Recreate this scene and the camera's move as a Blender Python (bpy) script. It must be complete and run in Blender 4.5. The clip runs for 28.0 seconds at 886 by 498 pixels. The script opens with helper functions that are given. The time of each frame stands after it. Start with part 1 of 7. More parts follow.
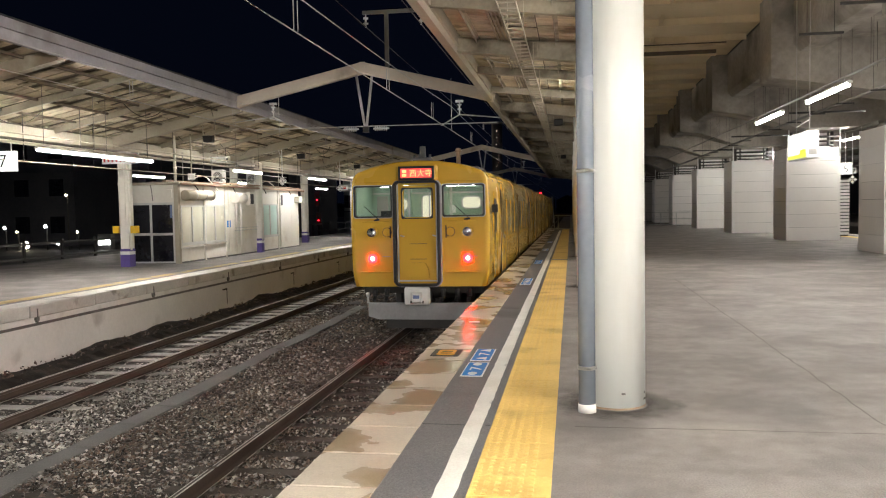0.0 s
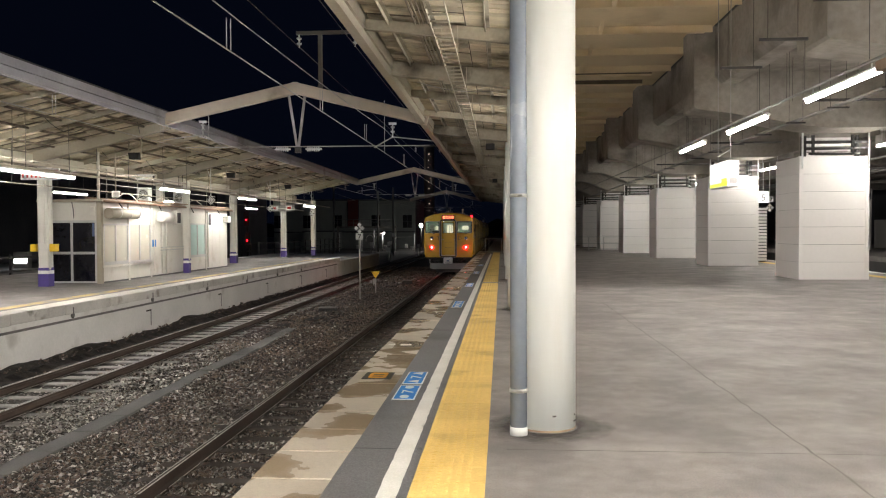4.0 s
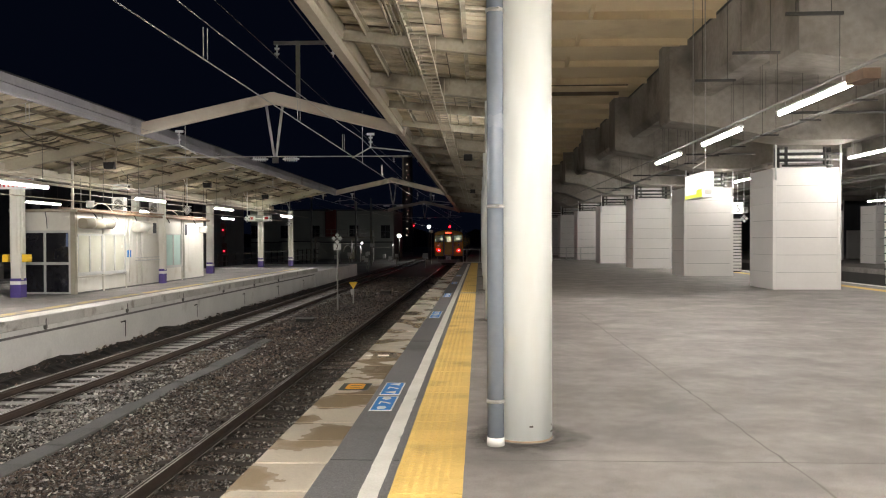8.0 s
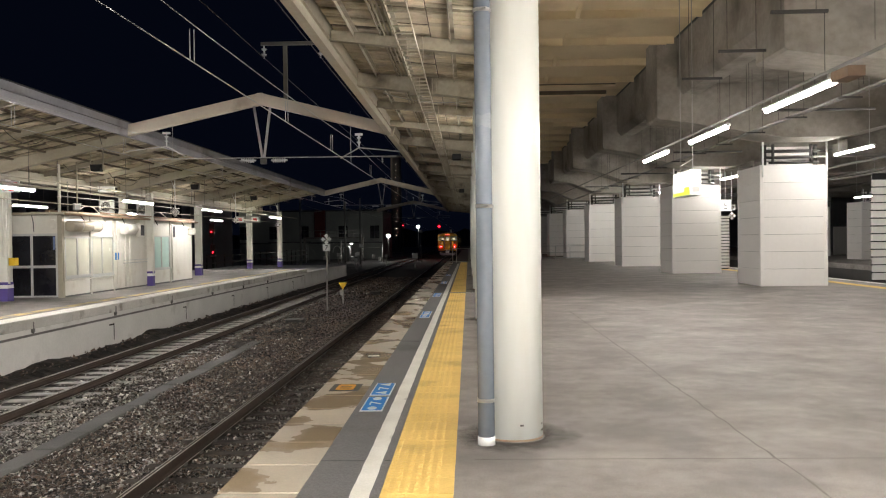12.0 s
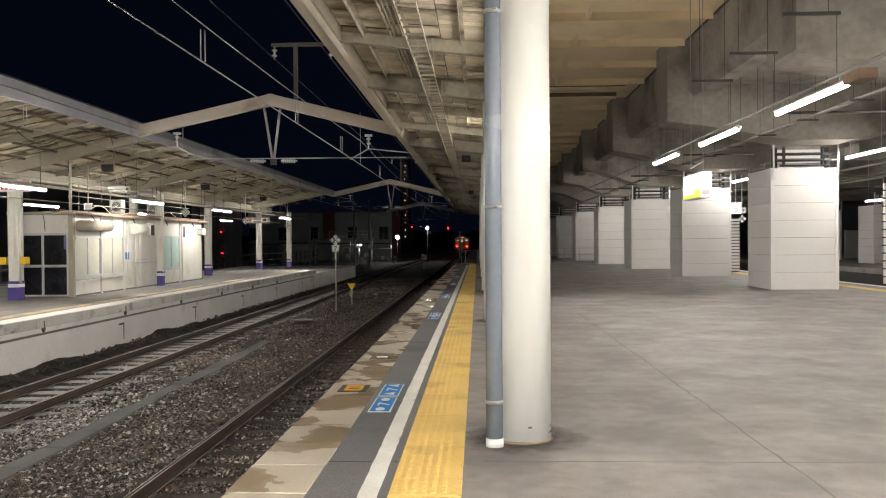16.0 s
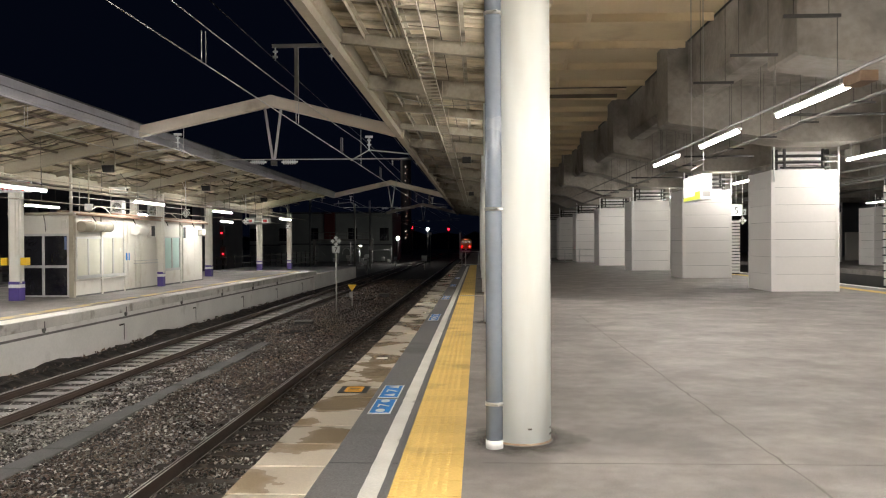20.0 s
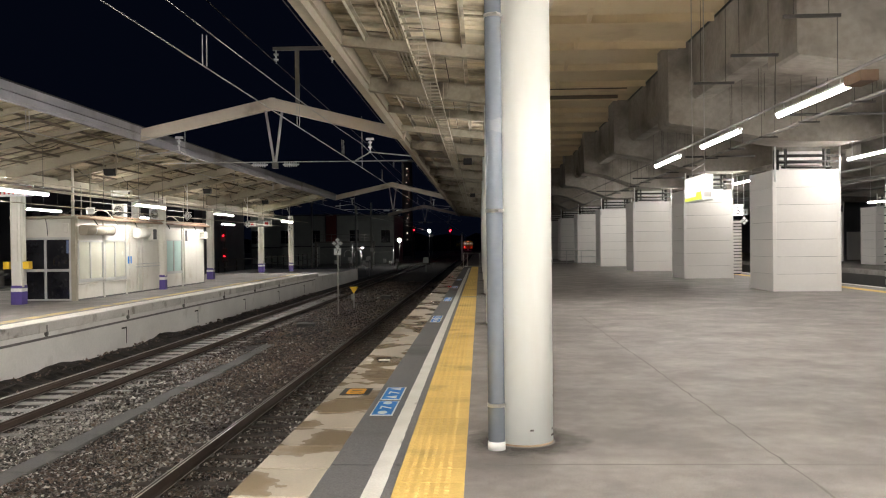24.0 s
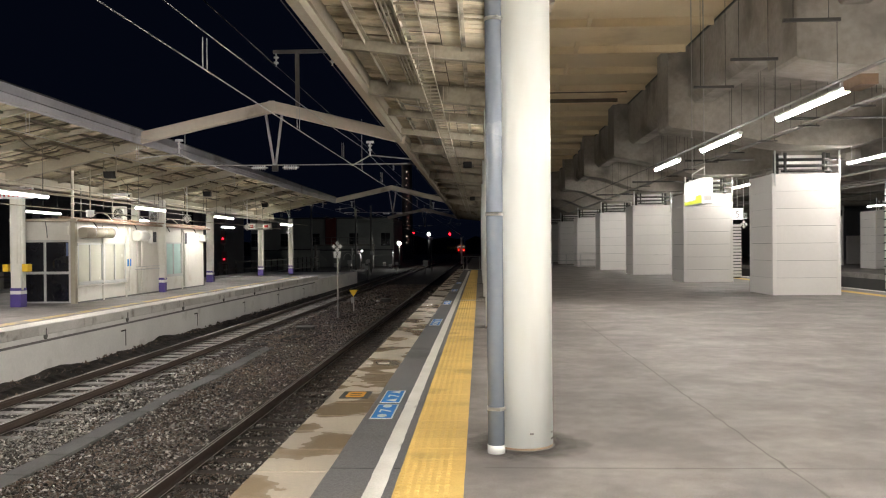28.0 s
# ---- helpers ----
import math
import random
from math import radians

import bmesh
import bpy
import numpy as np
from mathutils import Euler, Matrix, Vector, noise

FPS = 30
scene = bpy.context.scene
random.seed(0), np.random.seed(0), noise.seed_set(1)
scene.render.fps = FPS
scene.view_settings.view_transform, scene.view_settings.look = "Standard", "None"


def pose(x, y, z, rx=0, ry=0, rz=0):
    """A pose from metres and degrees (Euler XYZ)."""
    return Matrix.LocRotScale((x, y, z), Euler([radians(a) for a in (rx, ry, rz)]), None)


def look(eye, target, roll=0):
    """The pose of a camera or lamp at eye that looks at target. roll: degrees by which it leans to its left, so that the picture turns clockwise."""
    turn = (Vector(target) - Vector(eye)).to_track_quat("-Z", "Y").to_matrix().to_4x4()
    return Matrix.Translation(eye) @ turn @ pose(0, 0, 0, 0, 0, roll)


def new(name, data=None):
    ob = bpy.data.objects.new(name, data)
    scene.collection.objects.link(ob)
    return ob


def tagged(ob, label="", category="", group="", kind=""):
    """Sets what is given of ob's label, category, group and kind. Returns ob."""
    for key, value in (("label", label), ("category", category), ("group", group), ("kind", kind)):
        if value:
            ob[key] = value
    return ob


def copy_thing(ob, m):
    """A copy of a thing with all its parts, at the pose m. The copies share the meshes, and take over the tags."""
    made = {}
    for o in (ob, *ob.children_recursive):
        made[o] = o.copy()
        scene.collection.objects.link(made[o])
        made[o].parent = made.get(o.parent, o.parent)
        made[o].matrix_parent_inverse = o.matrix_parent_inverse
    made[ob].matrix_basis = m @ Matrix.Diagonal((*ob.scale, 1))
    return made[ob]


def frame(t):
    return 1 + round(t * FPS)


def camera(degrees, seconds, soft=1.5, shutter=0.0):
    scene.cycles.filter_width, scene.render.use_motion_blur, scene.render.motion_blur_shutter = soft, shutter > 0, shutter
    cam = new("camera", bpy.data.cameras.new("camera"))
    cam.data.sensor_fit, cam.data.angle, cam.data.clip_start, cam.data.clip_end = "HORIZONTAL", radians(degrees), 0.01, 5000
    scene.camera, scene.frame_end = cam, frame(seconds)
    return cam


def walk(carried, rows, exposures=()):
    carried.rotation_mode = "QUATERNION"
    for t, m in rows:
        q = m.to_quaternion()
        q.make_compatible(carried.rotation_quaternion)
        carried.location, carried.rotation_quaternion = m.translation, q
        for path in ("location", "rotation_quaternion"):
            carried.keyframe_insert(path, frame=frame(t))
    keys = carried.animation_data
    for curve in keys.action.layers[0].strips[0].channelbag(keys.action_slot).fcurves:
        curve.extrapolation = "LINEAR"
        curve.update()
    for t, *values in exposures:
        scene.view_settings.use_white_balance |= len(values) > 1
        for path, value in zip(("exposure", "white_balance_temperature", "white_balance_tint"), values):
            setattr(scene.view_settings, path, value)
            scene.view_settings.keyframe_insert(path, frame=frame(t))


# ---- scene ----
cam = camera(57.3, 28.0, soft=1.1)
PATH = [
    (0, (0.017, 0.083, 1.482), (-0.296, 2.056, 1.382), -1.0),
    (0.5, (0.003, 0.103, 1.479), (-0.264, 2.083, 1.388), -0.9),
    (1, (-0.006, 0.099, 1.484), (-0.241, 2.084, 1.4), -0.8),
    (1.5, (-0.01, 0.089, 1.484), (-0.223, 2.076, 1.406), -0.7),
    (2, (-0.015, 0.072, 1.487), (-0.208, 2.061, 1.414), -0.6),
    (2.5, (-0.012, 0.089, 1.484), (-0.19, 2.08, 1.419), -0.5),
    (3, (-0.008, 0.09, 1.482), (-0.173, 2.082, 1.423), -0.4),
    (3.5, (-0.006, 0.084, 1.484), (-0.16, 2.078, 1.431), -0.3),
    (5.5, (0.006, 0.07, 1.489), (-0.112, 2.066, 1.454), -0.2),
    (6, (0.005, 0.081, 1.488), (-0.106, 2.077, 1.455), -0.2),
    (6.5, (0.001, 0.079, 1.488), (-0.104, 2.076, 1.457), -0.2),
    (7, (0.001, 0.082, 1.485), (-0.1, 2.08, 1.458), -0.2),
    (7.5, (0.005, 0.068, 1.491), (-0.091, 2.065, 1.466), -0.2),
    (8, (0.005, 0.07, 1.489), (-0.085, 2.068, 1.467), -0.2),
    (8.5, (-0.002, 0.068, 1.492), (-0.085, 2.066, 1.47), -0.1),
    (9, (0.004, 0.078, 1.49), (-0.073, 2.076, 1.471), -0.1),
    (9.5, (0.005, 0.08, 1.486), (-0.065, 2.079, 1.469), -0.2),
    (10, (0.005, 0.079, 1.491), (-0.059, 2.078, 1.475), -0.3),
    (10.5, (0.005, 0.078, 1.486), (-0.057, 2.077, 1.469), -0.4),
    (11, (0.007, 0.072, 1.488), (-0.055, 2.071, 1.469), -0.5),
    (11.5, (0.005, 0.075, 1.488), (-0.058, 2.074, 1.467), -0.6),
    (12, (0.007, 0.065, 1.491), (-0.057, 2.064, 1.468), -0.7),
    (12.5, (0.008, 0.067, 1.492), (-0.058, 2.065, 1.469), -0.6),
    (14.5, (0.009, 0.071, 1.489), (-0.069, 2.069, 1.468), -0.5),
    (15, (0.007, 0.072, 1.492), (-0.074, 2.071, 1.469), -0.4),
    (15.5, (0.0, 0.077, 1.488), (-0.083, 2.075, 1.466), -0.4),
    (16, (0.006, 0.07, 1.488), (-0.08, 2.069, 1.469), -0.4),
    (16.5, (0.011, 0.069, 1.494), (-0.077, 2.067, 1.477), -0.4),
    (17, (0.01, 0.07, 1.494), (-0.08, 2.067, 1.479), -0.4),
    (17.5, (0.009, 0.068, 1.49), (-0.081, 2.066, 1.476), -0.3),
    (18, (0.008, 0.071, 1.489), (-0.081, 2.069, 1.476), -0.3),
    (18.5, (0.008, 0.067, 1.49), (-0.082, 2.065, 1.475), -0.3),
    (19, (0.016, 0.068, 1.49), (-0.074, 2.066, 1.474), -0.3),
    (19.5, (0.008, 0.062, 1.486), (-0.08, 2.06, 1.47), -0.3),
    (20, (0.008, 0.067, 1.491), (-0.079, 2.065, 1.475), -0.3),
    (20.5, (0.008, 0.067, 1.49), (-0.079, 2.065, 1.477), -0.3),
    (21, (0.005, 0.08, 1.493), (-0.082, 2.078, 1.479), -0.3),
    (21.5, (0.008, 0.068, 1.49), (-0.082, 2.066, 1.478), -0.3),
    (23.5, (0.012, 0.062, 1.49), (-0.079, 2.059, 1.477), -0.6),
    (24, (0.011, 0.058, 1.493), (-0.08, 2.056, 1.481), -0.6),
    (24.5, (0.012, 0.063, 1.492), (-0.079, 2.061, 1.48), -0.6),
    (25, (0.013, 0.058, 1.491), (-0.078, 2.056, 1.481), -0.7),
    (25.5, (0.012, 0.061, 1.493), (-0.078, 2.059, 1.483), -0.7),
    (26, (0.01, 0.051, 1.491), (-0.079, 2.049, 1.483), -0.7),
    (26.5, (0.014, 0.047, 1.493), (-0.076, 2.045, 1.485), -0.7),
    (27, (0.01, 0.07, 1.49), (-0.08, 2.068, 1.483), -0.6),
    (27.5, (0.006, 0.067, 1.492), (-0.083, 2.065, 1.486), -0.5),
    (28, (0.009, 0.06, 1.492), (-0.081, 2.058, 1.488), -0.5),
]
walk(cam, [(t, look(eye, target, roll)) for t, eye, target, roll in PATH])

# ---- world and exposure ----
world = bpy.data.worlds.new("night")
scene.world = world
world.use_nodes = True
world.node_tree.nodes["Background"].inputs[0].default_value = (0.10, 0.16, 0.42, 1)
world.node_tree.nodes["Background"].inputs[1].default_value = 0.012
scene.view_settings.exposure = 0.0

RAIL = -1.17          # rail head
BED = -1.36           # top of the ballast
LP = -0.12            # far platform
EDGE = -1.51
TRACK_A, TRACK_B = -3.12, -7.94


# ---- materials ----
def nodes_of(name):
    m = bpy.data.materials.new(name)
    m.use_nodes = True
    return m, m.node_tree.nodes, m.node_tree.links


def surf(name, c1, c2, rough=0.6, metal=0.0, fine=20.0, coarse=1.2, bump=0.15, rand=0.0, spec=0.5, stain=None, stretch=(1, 1, 1),
         stain_lo=0.55, stain_hi=0.7, island=False, coat=0.0, stain_scale=0.6, rvar=0.12, placed=False, grain=0.0, wet=None, span=(0.5, 1.0)):
    """Two scales of variation between two colours, an optional stain colour, fine relief."""
    m, n, l = nodes_of(name)
    b = n["Principled BSDF"]
    tc = n.new("ShaderNodeTexCoord")
    mp = n.new("ShaderNodeMapping")
    mp.inputs["Scale"].default_value = stretch
    if placed:
        oi = n.new("ShaderNodeObjectInfo")
        va = n.new("ShaderNodeVectorMath")
        l.new(tc.outputs["Object"], va.inputs[0])
        l.new(oi.outputs["Location"], va.inputs[1])
        l.new(va.outputs[0], mp.inputs[0])
    else:
        l.new(tc.outputs["Object"], mp.inputs[0])
    n1 = n.new("ShaderNodeTexNoise")
    n1.inputs["Scale"].default_value, n1.inputs["Detail"].default_value = fine, 6
    n2 = n.new("ShaderNodeTexNoise")
    n2.inputs["Scale"].default_value, n2.inputs["Detail"].default_value = coarse, 5
    l.new(mp.outputs[0], n1.inputs[0])
    l.new(mp.outputs[0], n2.inputs[0])
    add = n.new("ShaderNodeMath")
    add.operation = "MULTIPLY_ADD"
    l.new(n1.outputs[0], add.inputs[0])
    add.inputs[1].default_value = 0.5
    l.new(n2.outputs[0], add.inputs[2])
    rg = n.new("ShaderNodeMapRange")
    rg.inputs[1].default_value, rg.inputs[2].default_value = span
    l.new(add.outputs[0], rg.inputs[0])
    mix = n.new("ShaderNodeMix")
    mix.data_type = "RGBA"
    mix.inputs[6].default_value, mix.inputs[7].default_value = (*c1, 1), (*c2, 1)
    l.new(rg.outputs[0], mix.inputs[0])
    col = mix.outputs[2]
    if stain:
        n3 = n.new("ShaderNodeTexNoise")
        n3.inputs["Scale"].default_value, n3.inputs["Detail"].default_value = stain_scale, 7
        l.new(mp.outputs[0], n3.inputs[0])
        r3 = n.new("ShaderNodeMapRange")
        r3.inputs[1].default_value, r3.inputs[2].default_value = stain_lo, stain_hi
        l.new(n3.outputs[0], r3.inputs[0])
        mx = n.new("ShaderNodeMix")
        mx.data_type = "RGBA"
        l.new(r3.outputs[0], mx.inputs[0])
        l.new(col, mx.inputs[6])
        mx.inputs[7].default_value = (*stain, 1)
        col = mx.outputs[2]
    if grain:
        n4 = n.new("ShaderNodeTexNoise")
        n4.inputs["Scale"].default_value, n4.inputs["Detail"].default_value, n4.inputs["Roughness"].default_value = 95, 5, 0.75
        l.new(mp.outputs[0], n4.inputs[0])
        r5 = n.new("ShaderNodeMapRange")
        r5.inputs[1].default_value, r5.inputs[2].default_value = 0.3, 0.7
        r5.inputs[3].default_value, r5.inputs[4].default_value = 1 - grain, 1 + grain
        l.new(n4.outputs[0], r5.inputs[0])
        hg = n.new("ShaderNodeHueSaturation")
        l.new(r5.outputs[0], hg.inputs["Value"])
        l.new(col, hg.inputs["Color"])
        col = hg.outputs[0]
    if rand:
        if island:
            src = n.new("ShaderNodeNewGeometry").outputs["Random Per Island"]
        else:
            src = n.new("ShaderNodeObjectInfo").outputs["Random"]
        r4 = n.new("ShaderNodeMapRange")
        r4.inputs[3].default_value, r4.inputs[4].default_value = 1 - rand, 1 + rand
        l.new(src, r4.inputs[0])
        hs = n.new("ShaderNodeHueSaturation")
        l.new(r4.outputs[0], hs.inputs["Value"])
        l.new(col, hs.inputs["Color"])
        col = hs.outputs[0]
    l.new(col, b.inputs["Base Color"])
    rr = n.new("ShaderNodeMapRange")
    rr.inputs[3].default_value, rr.inputs[4].default_value = max(0.03, rough - rvar), min(1, rough + rvar)
    l.new(n2.outputs[0], rr.inputs[0])
    if stain and wet is not None:
        mw = n.new("ShaderNodeMix")
        l.new(r3.outputs[0], mw.inputs[0])
        l.new(rr.outputs[0], mw.inputs[2])
        mw.inputs[3].default_value = wet
        l.new(mw.outputs[0], b.inputs["Roughness"])
    else:
        l.new(rr.outputs[0], b.inputs["Roughness"])
    b.inputs["Metallic"].default_value = metal
    b.inputs["Specular IOR Level"].default_value = spec
    b.inputs["Coat Weight"].default_value = coat
    if bump:
        bp = n.new("ShaderNodeBump")
        bp.inputs["Strength"].default_value, bp.inputs["Distance"].default_value = bump, 0.01
        l.new(n1.outputs[0], bp.inputs["Height"])
        l.new(bp.outputs[0], b.inputs["Normal"])
    return m


def glow(name, colour, strength):
    m, n, l = nodes_of(name)
    b = n["Principled BSDF"]
    b.inputs["Base Color"].default_value = (*[min(1, 0.2 + 0.6 * c) for c in colour], 1)
    b.inputs["Emission Color"].default_value = (*colour, 1)
    b.inputs["Emission Strength"].default_value = strength
    return m


def glassy(name, colour, rough=0.03, alpha=0.25):
    m, n, l = nodes_of(name)
    b = n["Principled BSDF"]
    b.inputs["Base Color"].default_value = (*colour, 1)
    b.inputs["Roughness"].default_value = rough
    b.inputs["Alpha"].default_value = alpha
    b.inputs["Specular IOR Level"].default_value = 0.6
    return m


M_FLOOR = surf("floor_concrete", (0.166, 0.149, 0.140), (0.308, 0.280, 0.264), 0.68, fine=6.5, coarse=1.0, bump=0.06, stain=(0.150, 0.135, 0.129), stain_lo=0.46, stain_hi=0.72, stain_scale=1.4, grain=0.36, span=(0.54, 0.97))
M_STRIP = surf("dark_strip", (0.10, 0.10, 0.105), (0.17, 0.165, 0.165), 0.55, fine=60, coarse=1.0, bump=0.25, stain=(0.06, 0.06, 0.06), stain_lo=0.56, grain=0.55)
M_SLAB = surf("edge_slab", (0.41, 0.357, 0.282), (0.57, 0.505, 0.41), 0.36, fine=30, coarse=1.6, bump=0.06, rand=0.12, stain=(0.315, 0.242, 0.155), stain_lo=0.47, stain_hi=0.58, stain_scale=1.3, rvar=0.12, placed=True, grain=0.22, wet=0.17)
M_TACTILE = surf("tactile_yellow", (0.66, 0.44, 0.125), (0.78, 0.55, 0.18), 0.72, fine=30, coarse=1.5, bump=0.05, rand=0.05, spec=0.3, stain=(0.50, 0.33, 0.10), stain_lo=0.56, stain_hi=0.72, stain_scale=1.6, placed=True, grain=0.10)
M_TACTILE_OLD = surf("worn_tactile_yellow", (0.47, 0.36, 0.17), (0.66, 0.50, 0.22), 0.75, fine=30, coarse=1.5, bump=0.05, stain=(0.33, 0.30, 0.25), stain_lo=0.50, stain_hi=0.62, stain_scale=2.2, grain=0.2)
M_WHITELINE = surf("white_paint", (0.68, 0.66, 0.6), (0.82, 0.80, 0.75), 0.6, fine=40, coarse=3, bump=0.1, stain=(0.42, 0.40, 0.36), stain_lo=0.66, stain_hi=0.74, stain_scale=4, grain=0.12)
M_BALLAST = surf("ballast_stone", (0.070, 0.062, 0.055), (0.250, 0.225, 0.200), 0.30, fine=15, coarse=1.0, bump=0.0, rand=0.97, island=True, stain=(0.085, 0.066, 0.052), stain_lo=0.47, stain_hi=0.68, stain_scale=0.32)
M_BALLAST_B = surf("brown_ballast_stone", (0.042, 0.030, 0.024), (0.165, 0.115, 0.085), 0.36, fine=15, coarse=1.0, bump=0.0, rand=0.97, island=True, stain=(0.060, 0.042, 0.034), stain_lo=0.47, stain_hi=0.66, stain_scale=0.5)
M_BED = surf("ballast_bed", (0.018, 0.015, 0.013), (0.052, 0.042, 0.035), 0.95, fine=18, coarse=1.2, bump=1.0)
M_RUST = surf("rail_side", (0.040, 0.027, 0.020), (0.085, 0.058, 0.043), 0.6, fine=30, coarse=2, bump=0.1)
M_RAILTOP = surf("rail_head", (0.46, 0.43, 0.40), (0.62, 0.59, 0.55), 0.32, metal=0.85, fine=50, coarse=3, bump=0.02)
M_SLEEPER = surf("sleeper_concrete", (0.28, 0.265, 0.25), (0.43, 0.41, 0.385), 0.8, fine=25, coarse=2, bump=0.1, rand=0.2, stain=(0.14, 0.12, 0.10), stain_lo=0.55, placed=True, grain=0.20)
M_SLEEPER_DARK = surf("sleeper_dark", (0.055, 0.045, 0.038), (0.10, 0.085, 0.07), 0.85, fine=25, coarse=2, bump=0.2, rand=0.2, placed=True, grain=0.40)
M_TROUGH = surf("trough_concrete", (0.105, 0.102, 0.097), (0.175, 0.17, 0.162), 0.8, fine=40, coarse=1, bump=0.15, rand=0.1, placed=True, grain=0.35)
M_PLATWALL = surf("platform_wall", (0.70, 0.68, 0.635), (0.84, 0.815, 0.77), 0.75, fine=14, coarse=0.7, bump=0.12, stain=(0.46, 0.425, 0.375), stain_lo=0.60, stain_hi=0.78, stain_scale=1.1, grain=0.07)
M_PILLAR = surf("white_pillar_paint", (0.775, 0.795, 0.76), (0.825, 0.85, 0.82), 0.30, fine=12, coarse=0.8, bump=0.03, stretch=(1, 1, 0.12), stain=(0.71, 0.70, 0.64), stain_lo=0.50, stain_hi=0.95, stain_scale=5)
M_PIPE = surf("grey_pvc", (0.215, 0.25, 0.30), (0.255, 0.29, 0.345), 0.25, fine=20, coarse=1, bump=0.0)
M_STEEL = surf("galvanised", (0.45, 0.45, 0.44), (0.62, 0.62, 0.6), 0.35, metal=0.9, fine=40, coarse=3, bump=0.03)
M_DKSTEEL = surf("dark_steel", (0.035, 0.033, 0.032), (0.07, 0.065, 0.06), 0.6, metal=0.3, fine=30, coarse=2, bump=0.05)
M_CLAD = surf("white_cladding", (0.74, 0.715, 0.685), (0.80, 0.775, 0.745), 0.42, fine=10, coarse=0.6, bump=0.02, rand=0.02, placed=True)
M_CONC = surf("viaduct_concrete", (0.22, 0.198, 0.170), (0.37, 0.34, 0.30), 0.85, fine=8, coarse=0.5, bump=0.15, stain=(0.125, 0.112, 0.097), stain_lo=0.50, stain_hi=0.72, stain_scale=0.75, grain=0.12)
M_CEIL = surf("cream_ceiling", (0.72, 0.585, 0.37), (0.80, 0.67, 0.45), 0.6, fine=10, coarse=0.7, bump=0.05, stain=(0.62, 0.49, 0.30), stain_lo=0.56)
M_CANOPY = surf("canopy_board", (0.55, 0.48, 0.35), (0.73, 0.655, 0.51), 0.75, fine=14, coarse=0.8, bump=0.1, rand=0.16, island=True, stain=(0.20, 0.165, 0.105), stain_lo=0.53, stain_hi=0.68, stain_scale=1.4, grain=0.10)
M_BOARD = surf("canopy_board_single", (0.55, 0.48, 0.35), (0.73, 0.655, 0.51), 0.75, fine=14, coarse=0.8, bump=0.1, rand=0.16, placed=True, stain=(0.20, 0.165, 0.105), stain_lo=0.53, stain_hi=0.68, stain_scale=1.4, grain=0.10)
M_CANOPY_L = surf("far_canopy_board", (0.50, 0.43, 0.30), (0.68, 0.60, 0.45), 0.75, fine=14, coarse=0.8, bump=0.1, rand=0.16, island=True, stain=(0.15, 0.12, 0.075), stain_lo=0.52, stain_hi=0.66, stain_scale=1.5, grain=0.10)
M_BOARD_L = surf("far_canopy_board_single", (0.50, 0.43, 0.30), (0.68, 0.60, 0.45), 0.75, fine=14, coarse=0.8, bump=0.1, rand=0.16, placed=True, stain=(0.15, 0.12, 0.075), stain_lo=0.52, stain_hi=0.66, stain_scale=1.5, grain=0.10)
M_BEAM = surf("canopy_steel_paint", (0.34, 0.30, 0.23), (0.46, 0.42, 0.33), 0.55, fine=18, coarse=0.9, bump=0.06, stain=(0.20, 0.15, 0.10), stain_lo=0.58)
M_FASCIA = surf("fascia_paint", (0.34, 0.33, 0.36), (0.46, 0.45, 0.48), 0.5, fine=14, coarse=0.7, bump=0.04, stain=(0.24, 0.22, 0.21), stain_lo=0.58)
M_GANTRY = surf("gantry_paint", (0.58, 0.505, 0.415), (0.68, 0.605, 0.505), 0.5, fine=14, coarse=0.8, bump=0.03, stain=(0.36, 0.29, 0.22), stain_lo=0.6)
M_BLD = surf("office_panel", (0.66, 0.635, 0.565), (0.76, 0.735, 0.67), 0.5, fine=10, coarse=0.9, bump=0.03, stain=(0.55, 0.50, 0.41), stain_lo=0.60, stain_hi=0.80, stain_scale=1.2, grain=0.05)
M_PURPLE = surf("purple_band", (0.075, 0.05, 0.22), (0.10, 0.07, 0.28), 0.5, fine=14, coarse=2, bump=0.03)
M_WHITE = surf("plain_white", (0.70, 0.70, 0.68), (0.80, 0.80, 0.78), 0.45, fine=14, coarse=2, bump=0.02)
M_BLACK = surf("black_rubber", (0.012, 0.012, 0.013), (0.025, 0.025, 0.026), 0.5, fine=30, coarse=3, bump=0.03)
M_DARKGLASS = surf("dark_door_panel", (0.010, 0.010, 0.013), (0.018, 0.018, 0.022), 0.2, fine=10, coarse=1, bump=0.0)
M_BLUE = surf("sign_blue", (0.008, 0.18, 0.55), (0.012, 0.22, 0.62), 0.5, fine=20, coarse=2, bump=0.03, spec=0.25)
M_ORANGE = surf("sign_orange", (0.75, 0.33, 0.02), (0.85, 0.42, 0.04), 0.5, fine=20, coarse=2, bump=0.03)
M_YELLOW = surf("sign_yellow", (0.78, 0.48, 0.02), (0.85, 0.56, 0.04), 0.45, fine=20, coarse=2, bump=0.02)
M_RED = surf("sign_red", (0.55, 0.03, 0.03), (0.65, 0.05, 0.04), 0.45, fine=20, coarse=2, bump=0.02)
M_TRAIN = surf("train_yellow", (0.71, 0.425, 0.045), (0.74, 0.45, 0.052), 0.25, fine=6, coarse=0.6, bump=0.006, coat=0.35, stain=(0.64, 0.37, 0.04), stain_lo=0.6, stain_hi=0.85)
M_UNDER = surf("underframe", (0.03, 0.03, 0.03), (0.06, 0.055, 0.05), 0.7, fine=20, coarse=2, bump=0.1)
